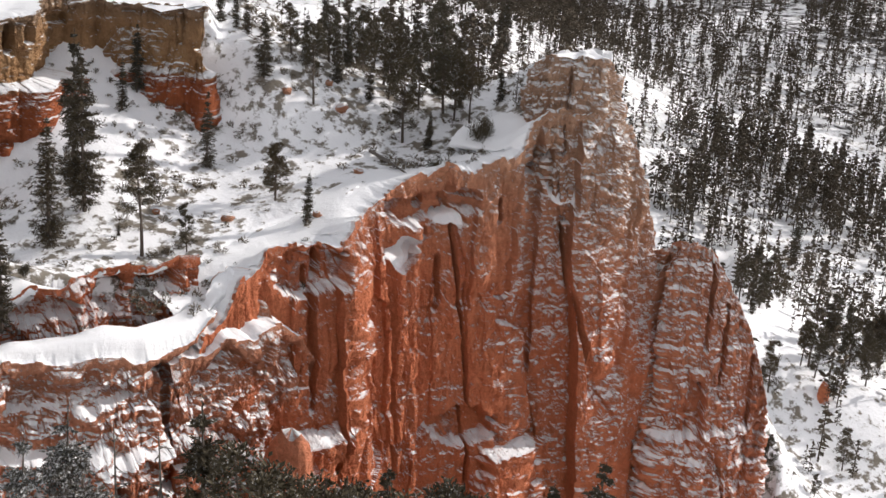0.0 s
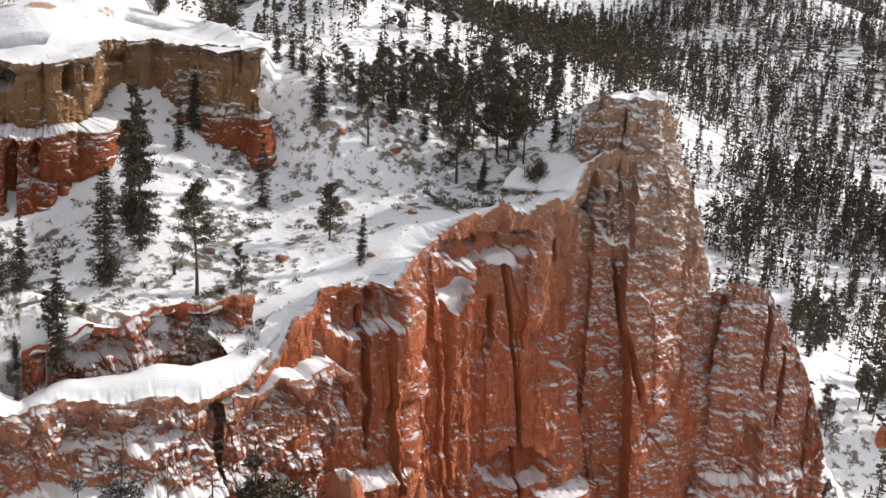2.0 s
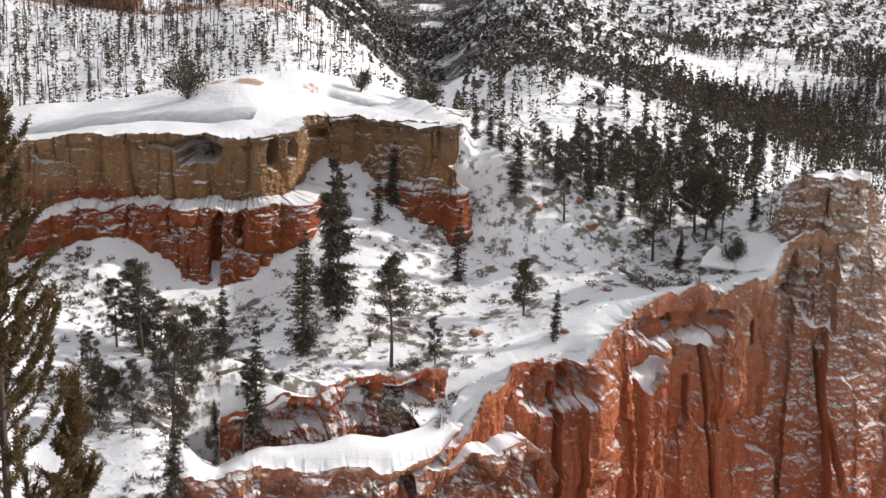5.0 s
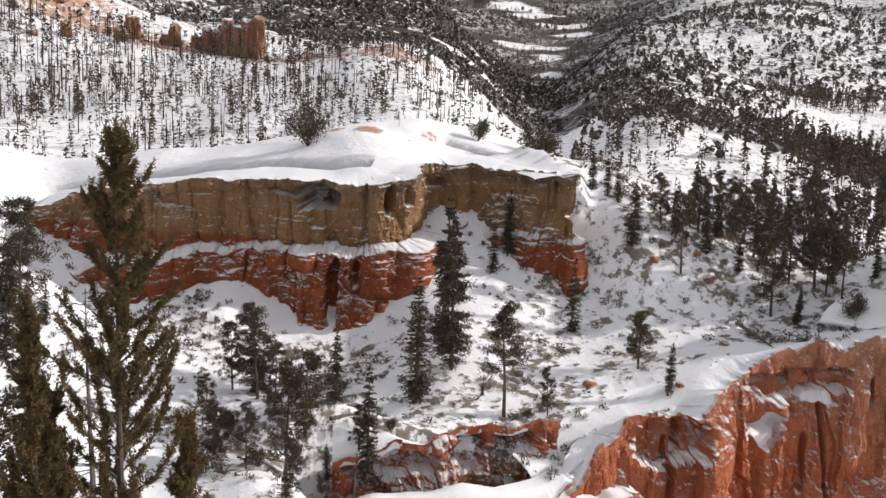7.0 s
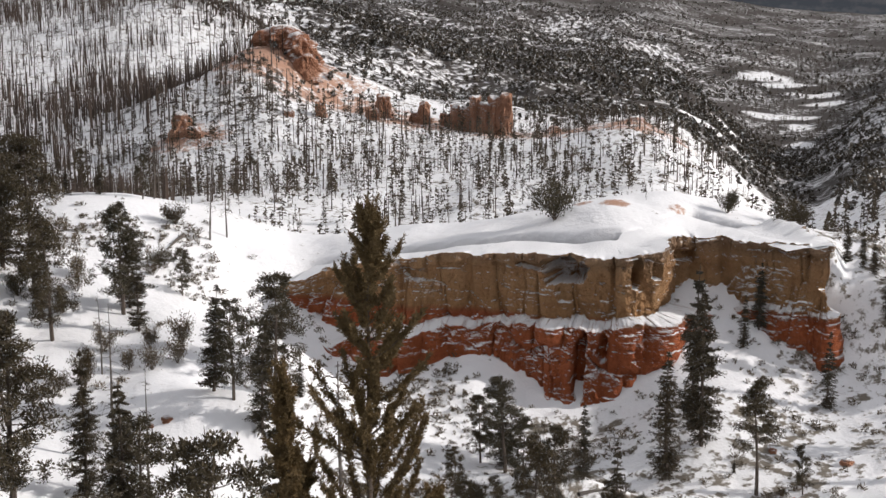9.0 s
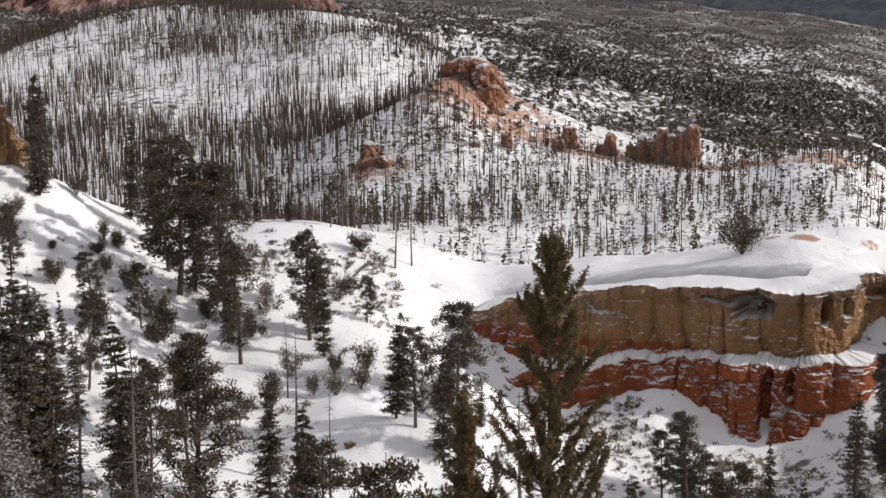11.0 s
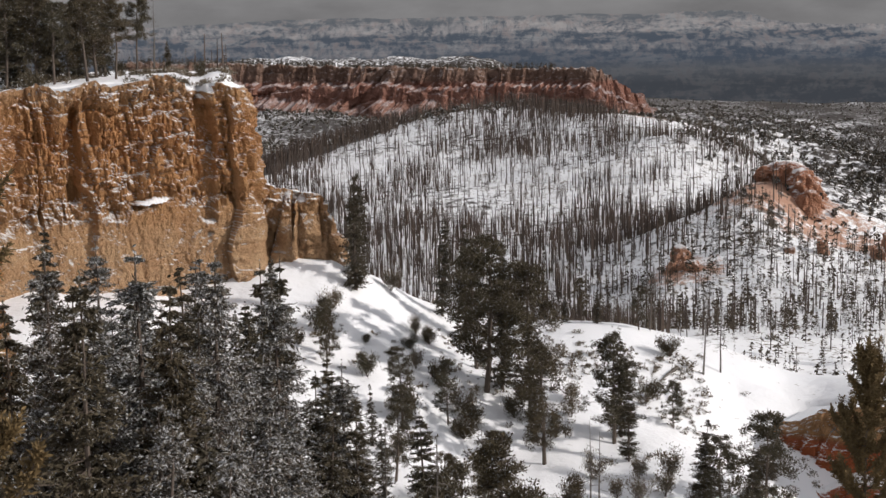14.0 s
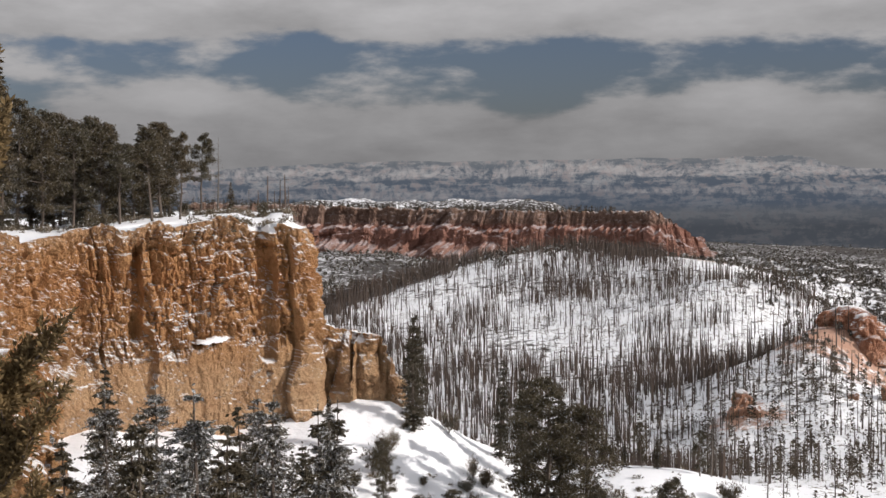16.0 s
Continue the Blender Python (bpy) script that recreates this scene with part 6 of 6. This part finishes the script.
def clumpy(scale, low, high, seed=0.0):
    return lambda x, y, b, r: smooth(low, high, fbm(x * scale, y * scale, seed, 3))


def clear_of_meadows(x, y):
    k = 1.0
    for (cx, cy, cz), size in MEADOWS:
        k = k * (1 - np.exp(-(((x - cx) ** 2 + (y - cy) ** 2) / size ** 2) ** 2))
    return k


def heights(n, lo, hi, seed):
    return np.random.default_rng(seed).uniform(lo, hi, n)


SMALL_FIRS = [small_fir(60 + k) for k in range(6)]
FULL_PINES = [small_fir(360 + k, 60, 0.10 + 0.07 * (k % 3), 0.15, 0.10) for k in range(6)]
POLES = [pole(70 + k) for k in range(6)]
SHRUBS = [shrub(80 + k) for k in range(6)]
ROUND = [round_tree(90 + k) for k in range(6)]

# live firs and pines on the far side of the canyon
x, y = scatter(8200, -76, -42, 330, 1000, 21, lambda x, y, b, r: 0.06 + 0.94 * smooth(-0.2, 0.2, fbm(x * 0.02, y * 0.02, 2.0)))
stuff("far_forest", FULL_PINES, x, y, heights(len(x), 7, 17, 1), FAR_GREEN, "dark conifer forest on snowy far slopes", "forest")
x, y = scatter(1500, -52, -37.5, 400, 1300, 22, lambda x, y, b, r: smooth(-0.2, 0.4, fbm(x * 0.012, y * 0.012, 5.0)) * clear_of_meadows(x, y), power=0)
stuff("far_forest", SMALL_FIRS, x, y, heights(len(x), 5, 11, 2), FAR_GREEN, "dark conifer forest on snowy hills", "forest")
x, y = scatter(2600, -33, 0, 345, 640, 23, lambda x, y, b, r: 0.25 + 0.5 * smooth(-0.4, 0.4, fbm(x * 0.02, y * 0.02, 6.0)))
stuff("far_forest", SMALL_FIRS, x, y, heights(len(x), 4, 11, 3), FAR_GREEN, "scattered conifers on a snowy ridge side", "forest")
# burnt forest
x, y = scatter(30000, -17, 8, 400, 1270, 24, lambda x, y, b, r: (0.16 + 0.84 * smooth(-0.4, 0.5, fbm(x * 0.016, y * 0.006, 3.0))) * smooth(40, 0, r - crest_range(b)))
stuff("burnt_forest", POLES, x, y, heights(len(x), 5, 12, 4), CHARRED, "burnt forest of bare charred trunks on snow", "forest")
x, y = scatter(1300, -34, -14, 350, 640, 25, clumpy(0.02, -0.4, 0.4, 7.0))
stuff("burnt_forest", POLES, x, y, heights(len(x), 4, 9, 5), CHARRED, "burnt bare trunks on a snowy ridge side", "forest")
x, y = scatter(9000, -8, 10, 860, 1650, 26, lambda x, y, b, r: smooth(-45, -10, r - crest_range(b) + 30 * fbm(x * 0.01, y * 0.01, 2.0)) * smooth(330, 120, r - crest_range(b)) * smooth(-6.5, -2.5, b))
stuff("burnt_forest", POLES, x, y, heights(len(x), 7, 13, 6), CHARRED, "dense dark burnt forest along a hill crest", "forest")
# woodland in the valley and on the hills
x, y = scatter(16000, -36, -11.5, 600, 1650, 34, lambda x, y, b, r: (0.25 + 0.75 * smooth(-0.5, 0.3, fbm(x * 0.012, y * 0.012, 9.0))) * smooth(-10.5, -13, b + (r - 900) * 0.004) * clear_of_meadows(x, y))
stuff("pinyon_woodland", ROUND, x, y, heights(len(x), 1.6, 4.0, 13), PINYON, "pinyon woodland behind the hoodoo ridge", "woodland")
x, y = scatter(26000, -62, 8, 900, 4300, 27, lambda x, y, b, r: clear_of_meadows(x, y) * smooth(-0.9, 0.0, fbm(x * 0.004, y * 0.004, 9.0)) * (1 - smooth(1250, 1050, r) * smooth(-14, -10, b)), power=0)
stuff("pinyon_woodland", ROUND, x, y, heights(len(x), 3, 6.5, 7), PINYON, "pinyon woodland dotted over snowy valley hills", "woodland")
# brush on the nearer slopes
x, y = scatter(15000, -52, -13, 132, 260, 28, lambda x, y, b, r: (0.10 + 0.90 * smooth(-0.1, 0.5, fbm(x * 0.07, y * 0.07, 4.0))) * (1 - 0.55 * smooth(-33, -37, b)))
edge, lo, hi = _rim_range(CAP_RIM, x, y)
free = ~((np.hypot(x, y) > edge - 1) & (bearing(x, y) > lo) & (bearing(x, y) < hi))
x, y = x[free], y[free]
stuff("brush", SHRUBS, x, y, heights(len(x), 0.4, 1.5, 8), BRUSH, "grey-brown brush poking through the snow", "brush", sink=0.1)
x, y = scatter(500, -14, 12, 120, 260, 29, clumpy(0.06, 0.0, 0.5, 4.0))
stuff("brush", SHRUBS, x, y, heights(len(x), 0.4, 1.5, 9), BRUSH, "dry brush on the snow slope", "brush", sink=0.1)
# regrowth on the burnt slope, trees on the mesa, and the far canyon floor
x, y = scatter(8500, -18, 5, 420, 1150, 30, clumpy(0.015, -0.6, 0.4, 8.0))
stuff("young_trees", SMALL_FIRS, x, y, heights(len(x), 1.5, 5.5, 10), FAR_GREEN, "small dark conifers on a burnt slope", "forest")
x, y = scatter(420, -72, -50, 235, 420, 31, lambda x, y, b, r: 0.6 + 0 * x)
stuff("far_forest", SMALL_FIRS, x, y, heights(len(x), 5, 14, 11), FAR_GREEN, "conifers on the canyon floor", "forest")
x, y = scatter(900, -66, -50, 215, 400, 32, clumpy(0.05, -0.1, 0.5, 4.0))
stuff("brush", SHRUBS, x, y, heights(len(x), 0.5, 1.6, 12), BRUSH, "dry brush on the canyon floor", "brush", sink=0.1)
x, y = scatter(800, -54, -30, 255, 470, 35, lambda x, y, b, r: 0.4 + 0.6 * smooth(-0.3, 0.3, fbm(x * 0.02, y * 0.02, 7.0)))
stuff("far_forest", SMALL_FIRS, x, y, heights(len(x), 5, 12, 14), FAR_GREEN, "conifers on the back of the snowy ridge", "forest")
x, y = scatter(2600, -34, -8, 345, 640, 36, clumpy(0.03, -0.2, 0.5, 4.5))
stuff("brush", SHRUBS, x, y, heights(len(x), 0.8, 2.6, 15), BRUSH, "brush and saplings on a snowy ridge side", "brush", sink=0.2)


# ---- boulders and fallen wood ----
def boulder(x, y, size, seed, mat, label, flat=0.7):
    g = np.random.default_rng(seed)
    v = np.linspace(0.02, np.pi - 0.02, 16)[:, None]
    a = np.linspace(0, 2 * np.pi, 22, endpoint=False)[None, :]
    cx, cy, cz = np.sin(v) * np.cos(a), np.sin(v) * np.sin(a), np.cos(v) + 0 * a
    rad = size * (0.8 + 0.25 * np.round(2 * grain(cx * 1.6 + seed, cy * 1.6, cz * 1.6)) / 2 + 0.12 * fbm(cx * 3, cy * 3 + seed, cz * 3, 3))
    t = g.uniform(0, 6.28)
    px, py = cx * rad, cy * rad * 0.75
    p = np.stack([x + px * math.cos(t) - py * math.sin(t), y + px * math.sin(t) + py * math.cos(t), ground_at(x, y) + size * 0.25 + cz * rad * flat], -1)
    return tagged(grid_object("boulder", p, mat, close=True), label, "boulder", "boulders on the slopes")


RED_STONE = "angular red boulder half sunk in snow"
boulder(112.1, 149.7, 1.0, 51, ROCK_SPUR, RED_STONE)
boulder(134.4, 166.1, 1.1, 52, ROCK_SPUR, RED_STONE)
boulder(141.2, 161.6, 1.3, 53, ROCK_SPUR, RED_STONE)
boulder(141.6, 165.2, 0.9, 54, ROCK_SPUR, RED_STONE)
boulder(106.8, 185.8, 1.4, 55, ROCK_BAND, RED_STONE, 0.9)
boulder(105.2, 156.0, 0.8, 56, ROCK_SPUR, RED_STONE)
boulder(131.8, 146.7, 0.9, 57, ROCK_SPUR, RED_STONE)
boulder(120.8, 142.1, 0.8, 58, ROCK_SPUR, RED_STONE)
boulder(28.4, 159.1, 0.8, 59, ROCK_PINK, RED_STONE)
boulder(26.6, 159.0, 0.5, 60, ROCK_PINK, RED_STONE)
boulder(-50.5, 621.2, 0.7, 61, ROCK_ORANGE, RED_STONE)
boulder(-21.1, 226.9, 0.8, 62, ROCK_ORANGE, RED_STONE)


def fallen_log(x0, y0, x1, y1, seed):
    """A dead tree lying on the slope, with its broken limbs."""
    g = np.random.default_rng(seed)
    a = np.array([x0, y0, ground_at(x0, y0) + 0.3])
    b = np.array([x1, y1, ground_at(x1, y1) + 0.2])
    pieces = [tube(a, a + (b - a) * 0.5 + np.array([0, 0, 0.15]), 0.28, 0.2, 8), tube(a + (b - a) * 0.5 + np.array([0, 0, 0.15]), b, 0.2, 0.09, 8)]
    for f in g.uniform(0.05, 0.95, 9):
        p = a + (b - a) * f
        pieces.append(tube(p, p + g.normal(0, 0.5, 3) + np.array([0, 0, 0.7]), 0.06, 0.015, 4))
    v, f = joined(pieces)
    ob = new("fallen_log", mesh_from("fallen_log", v, f, GREY_WOOD, True))
    return tagged(ob, "grey fallen tree trunk lying on the snow", "log")


fallen_log(139.8, 153.4, 135.5, 140.6, 5)
fallen_log(43.7, 222.9, 40.1, 218.0, 6)
fallen_log(73.7, 148.1, 78.1, 148.7, 7)
x, y = scatter(2400, -48, -35.5, 400, 900, 37, clumpy(0.015, -0.5, 0.4, 2.0))
stuff("pinyon_woodland", ROUND, x, y, heights(len(x), 2.5, 5.5, 16), PINYON, "pinyons on a snowy hill behind the ridge", "woodland")
# bushes on the bright slope under the orange cliff
plant("bush", -9.3, 215.0, 2.4)
plant("pine", -8.2, 205.6, 6.2)
plant("bush", -3.2, 211.9, 1.6)
plant("twiggy", 3.8, 209.5, 3.2)
plant("bush", 2.3, 193.9, 5.1)
plant("bush", -7.8, 195.2, 1.8)
plant("bush", -12.6, 207.5, 2.4)
plant("pine", 20.2, 223.7, 7.7)
x, y = scatter(1700, 4, 20, 222, 275, 38, clumpy(0.1, -0.4, 0.4, 3.0))
stuff("brush", SHRUBS, x, y, heights(len(x), 0.5, 1.6, 17), BRUSH, "brush along the plateau rim", "brush", sink=0.1)



def mesa_trees():
    """Small dark trees along the top of the mesa."""
    g = np.random.default_rng(61)
    u, q, n = along(MESA_RIM, 400)
    vs, fs, k = [], [], 0
    for _ in range(520):
        i, f = g.integers(0, 330), g.uniform(0.05, 0.5)
        v, t = SMALL_FIRS[g.integers(0, 6)]
        h = g.uniform(6, 12)
        vs.append(v * h * np.array([1.5, 1.5, 1.0]) + np.array([q[i, 0] - n[i, 0] * 60 * f, q[i, 1] - n[i, 1] * 60 * f, q[i, 2] - 4 * f * f - 2.5]))
        fs.append(t + k)
        k += len(v)
    ob = new("mesa_woodland", mesh_from("mesa_woodland", np.concatenate(vs), np.concatenate(fs), FAR_GREEN))
    tagged(ob, "dark conifers along the mesa top", "woodland", kind="stuff")


mesa_trees()
# bushes and saplings down the bright slope and along the saddle
x, y = scatter(900, -9, 4, 165, 236, 39, clumpy(0.07, -0.2, 0.5, 6.0))
stuff("brush", SHRUBS, x, y, heights(len(x), 0.4, 1.3, 18), BRUSH, "dry brush and saplings on the snow slope", "brush", sink=0.1)

# conifers behind the banded cliff and on the canyon floor beyond the spur
MID_FIRS = [small_fir(260 + k, 260, 0.06 + 0.06 * (k % 3), 0.19 + 0.04 * (k % 3), 0.085) for k in range(6)]
x, y = scatter(130, -46.5, -32.5, 250, 420, 40, lambda x, y, b, r: smooth(-0.5, 0.3, fbm(x * 0.03, y * 0.03, 2.5)) * smooth(b * 0 + 228, 238, r))
stuff("mid_forest", MID_FIRS, x, y, heights(len(x), 3.5, 11, 19), PINE_GREEN, "dark pines and firs on the slope behind the cliffs", "forest")
for k, (px, py) in enumerate(zip(*scatter(340, -65, -55.5, 255, 345, 41, lambda x, y, b, r: 0.62 * smooth(-0.2, 0.3, fbm(x * 0.03, y * 0.03, 3.5))))):
    plant(("pine", "fir", "pine", "tall")[k % 4], px, py, 7.5 + 5.5 * float(np.random.default_rng(k).uniform()))

# the dark stand at the foot of the orange cliff
plant("fir", -24.5, 148.0, 21.4)
plant("slim", -20.6, 154.6, 22.6)
plant("snowy", -15.1, 131.1, 22.4)
plant("fir", -14.2, 149.3, 21.2)
plant("slim", -11.2, 145.6, 21.4)
plant("slim", -6.8, 149.8, 19.0)
plant("snowy", -24.7, 135.8, 22.0)
plant("snag", -11.0, 125.5, 24.7)
plant("snag", 4.0, 127.9, 26.3)

plant("snowy", -31.7, 117.8, 28.9)
plant("fir", -28.0, 112.6, 28.5)
plant("snowy", -29.7, 130.7, 27.1)
plant("slim", -25.1, 121.4, 27.7)
plant("snowy", -21.7, 116.0, 28.0)
plant("fir", -22.8, 134.1, 25.4)
plant("snowy", -18.5, 122.6, 27.3)
plant("slim", -18.6, 138.8, 23.3)
plant("slim", -27.8, 100.2, 27.3)
plant("snowy", -24.6, 103.1, 25.8)
plant("fir", -20.9, 106.0, 25.8)
plant("snowy", -17.2, 108.6, 25.7)
plant("slim", -13.4, 111.2, 25.4)

# the stand behind the banded cliff
plant("fir", 143.2, 165.1, 8.9)
plant("pine", 248.8, 278.9, 14.5)
plant("fir", 160.0, 159.9, 11.8)
plant("pine", 253.5, 289.1, 12.7)
plant("pine", 288.2, 283.0, 13.3)
plant("fir", 317.0, 293.4, 18.4)
plant("pine", 258.6, 281.6, 13.3)
plant("fir", 252.4, 297.2, 11.3)
tower("boulder", (104.8, 126.1, -88.6), 164, 4.2, ROCK_LEDGE, 44.0, "large pale red boulder with a thick snow cap", ribs=6, detail=1.8, sink=1, crown=0.8)
# dark conifers along the valley floor, round the meadows
x, y = scatter(3600, -38, -31, 1150, 2500, 42, lambda x, y, b, r: clear_of_meadows(x, y) * (0.3 + 0.7 * smooth(-0.3, 0.2, fbm(x * 0.008, y * 0.008, 5.5))))
stuff("far_forest", SMALL_FIRS, x, y, heights(len(x), 3, 8, 21), FAR_GREEN, "dark conifers round snowy meadows on a valley floor", "forest")
# more trees and bushes on the bright slope
plant("pine", 0.6, 178.8, 10.9)
plant("slim", 19.4, 195.8, 15.0)
plant("bush", 21.9, 174.8, 4.7)
plant("twiggy", 25.4, 184.3, 3.5)
plant("bush", 9.6, 194.5, 3.7)
plant("twiggy", 11.3, 178.2, 3.4)
plant("bush", 17.1, 202.4, 3.9)
plant("twiggy", 18.3, 173.5, 3.3)
plant("twiggy", 30.9, 182.6, 3.2)
plant("snag", 22.2, 156.2, 16.9)
plant("bush", 37.9, 212.8, 3.3)
plant("pine", 39.7, 205.3, 7.2)
plant("bush", -9.5, 211.8, 5.0)
plant("twiggy", 4.1, 223.0, 3.4)
plant("twiggy", -8.4, 218.3, 3.5)
plant("bush", 3.1, 216.0, 2.6)
plant("twiggy", 25.5, 207.4, 4.0)
plant("slim", -2.2, 185.5, 8.2)
plant("slim", -5.6, 177.9, 11.0)
plant("fir", -3.1, 172.5, 10.0)
plant("slim", -0.8, 170.0, 10.9)
plant("pine", 6.2, 165.9, 10.6)
plant("pine", 12.0, 165.6, 13.5)
plant("fir", 48.3, 176.0, 5.3)
plant("twiggy", 34.8, 181.7, 4.3)
plant("twiggy", 36.5, 210.3, 2.1)
plant("bush", 18.6, 206.7, 3.2)
plant("bush", 22.2, 196.8, 3.4)
plant("twiggy", 4.7, 174.9, 4.1)
plant("twiggy", 0.9, 184.0, 3.5)
plant("fir", -16.8, 218.4, 7.5)
plant("fir", -14.5, 190.4, 16.9)
plant("fir", -22.5, 194.2, 15.0)
plant("slim", -19.2, 188.0, 11.6)
x, y = scatter(1100, -13, -4, 200, 240, 45, clumpy(0.12, -0.3, 0.4, 2.0))
stuff("brush", SHRUBS, x, y, heights(len(x), 0.35, 1.3, 24), BRUSH, "low scrub poking through snow on the saddle", "brush", sink=0.1)
# trees on the slope behind the banded cliff and by the bench
plant("pine", 151.6, 164.2, 12.1)
plant("slim", 148.3, 150.1, 4.9)
plant("pine", 272.6, 276.8, 21.0)
plant("pine", 154.6, 151.5, 10.9)
plant("fir", 266.8, 283.8, 15.0)
plant("pine", 148.1, 172.1, 7.9)
plant("fir", 135.8, 177.5, 6.0)
plant("pine", 272.0, 282.9, 13.6)
plant("slim", 59.9, 150.0, 8.5)
plant("pine", 60.7, 142.6, 7.8)
plant("bush", 63.5, 154.4, 3.4)
plant("slim", 73.1, 147.4, 4.7)
plant("pine", 76.5, 146.2, 6.0)
plant("bush", 55.0, 142.8, 3.8)
plant("pine", 62.7, 159.1, 6.2)
plant("twiggy", 62.4, 143.0, 2.6)
plant("twiggy", 57.5, 142.3, 2.5)
plant("bush", 71.1, 148.9, 2.3)
plant("pine", 120.9, 151.1, 7.7)
x, y = scatter(1500, -33, -23, 118, 152, 46, clumpy(0.12, -0.4, 0.4, 2.0))
stuff("brush", SHRUBS, x, y, heights(len(x), 0.4, 1.4, 25), BRUSH, "grey brush on the snowy bench", "brush", sink=0.1)
# the dense stand beyond the spur
x, y = scatter(620, -64, -53.5, 340, 520, 43, lambda x, y, b, r: 0.3 + 0.7 * smooth(-0.3, 0.2, fbm(x * 0.02, y * 0.02, 1.5)))
stuff("far_forest", FULL_PINES, x, y, heights(len(x), 7, 16, 22), FAR_GREEN, "dense pine stand on a snowy canyon side", "forest")
plant("snowy", -19.5, 116.4, 34.4)
plant("fir", -16.3, 110.8, 34.6)
plant("snowy", -14.9, 121.1, 34.4)
plant("snowy", -10.1, 134.6, 31.5)
plant("fir", -20.7, 101.9, 35.1)
# pinyons over the hills behind the hoodoo ridge
x, y = scatter(22000, -33, -7, 850, 2700, 44, lambda x, y, b, r: clear_of_meadows(x, y) * (0.35 + 0.65 * smooth(-0.4, 0.2, fbm(x * 0.006, y * 0.006, 6.5))) * smooth(-9, -12, b - (r - 1200) * 0.004))
stuff("pinyon_woodland", ROUND, x, y, heights(len(x), 2.2, 5.0, 23), PINYON, "dense pinyon woodland over rolling snowy hills", "woodland")
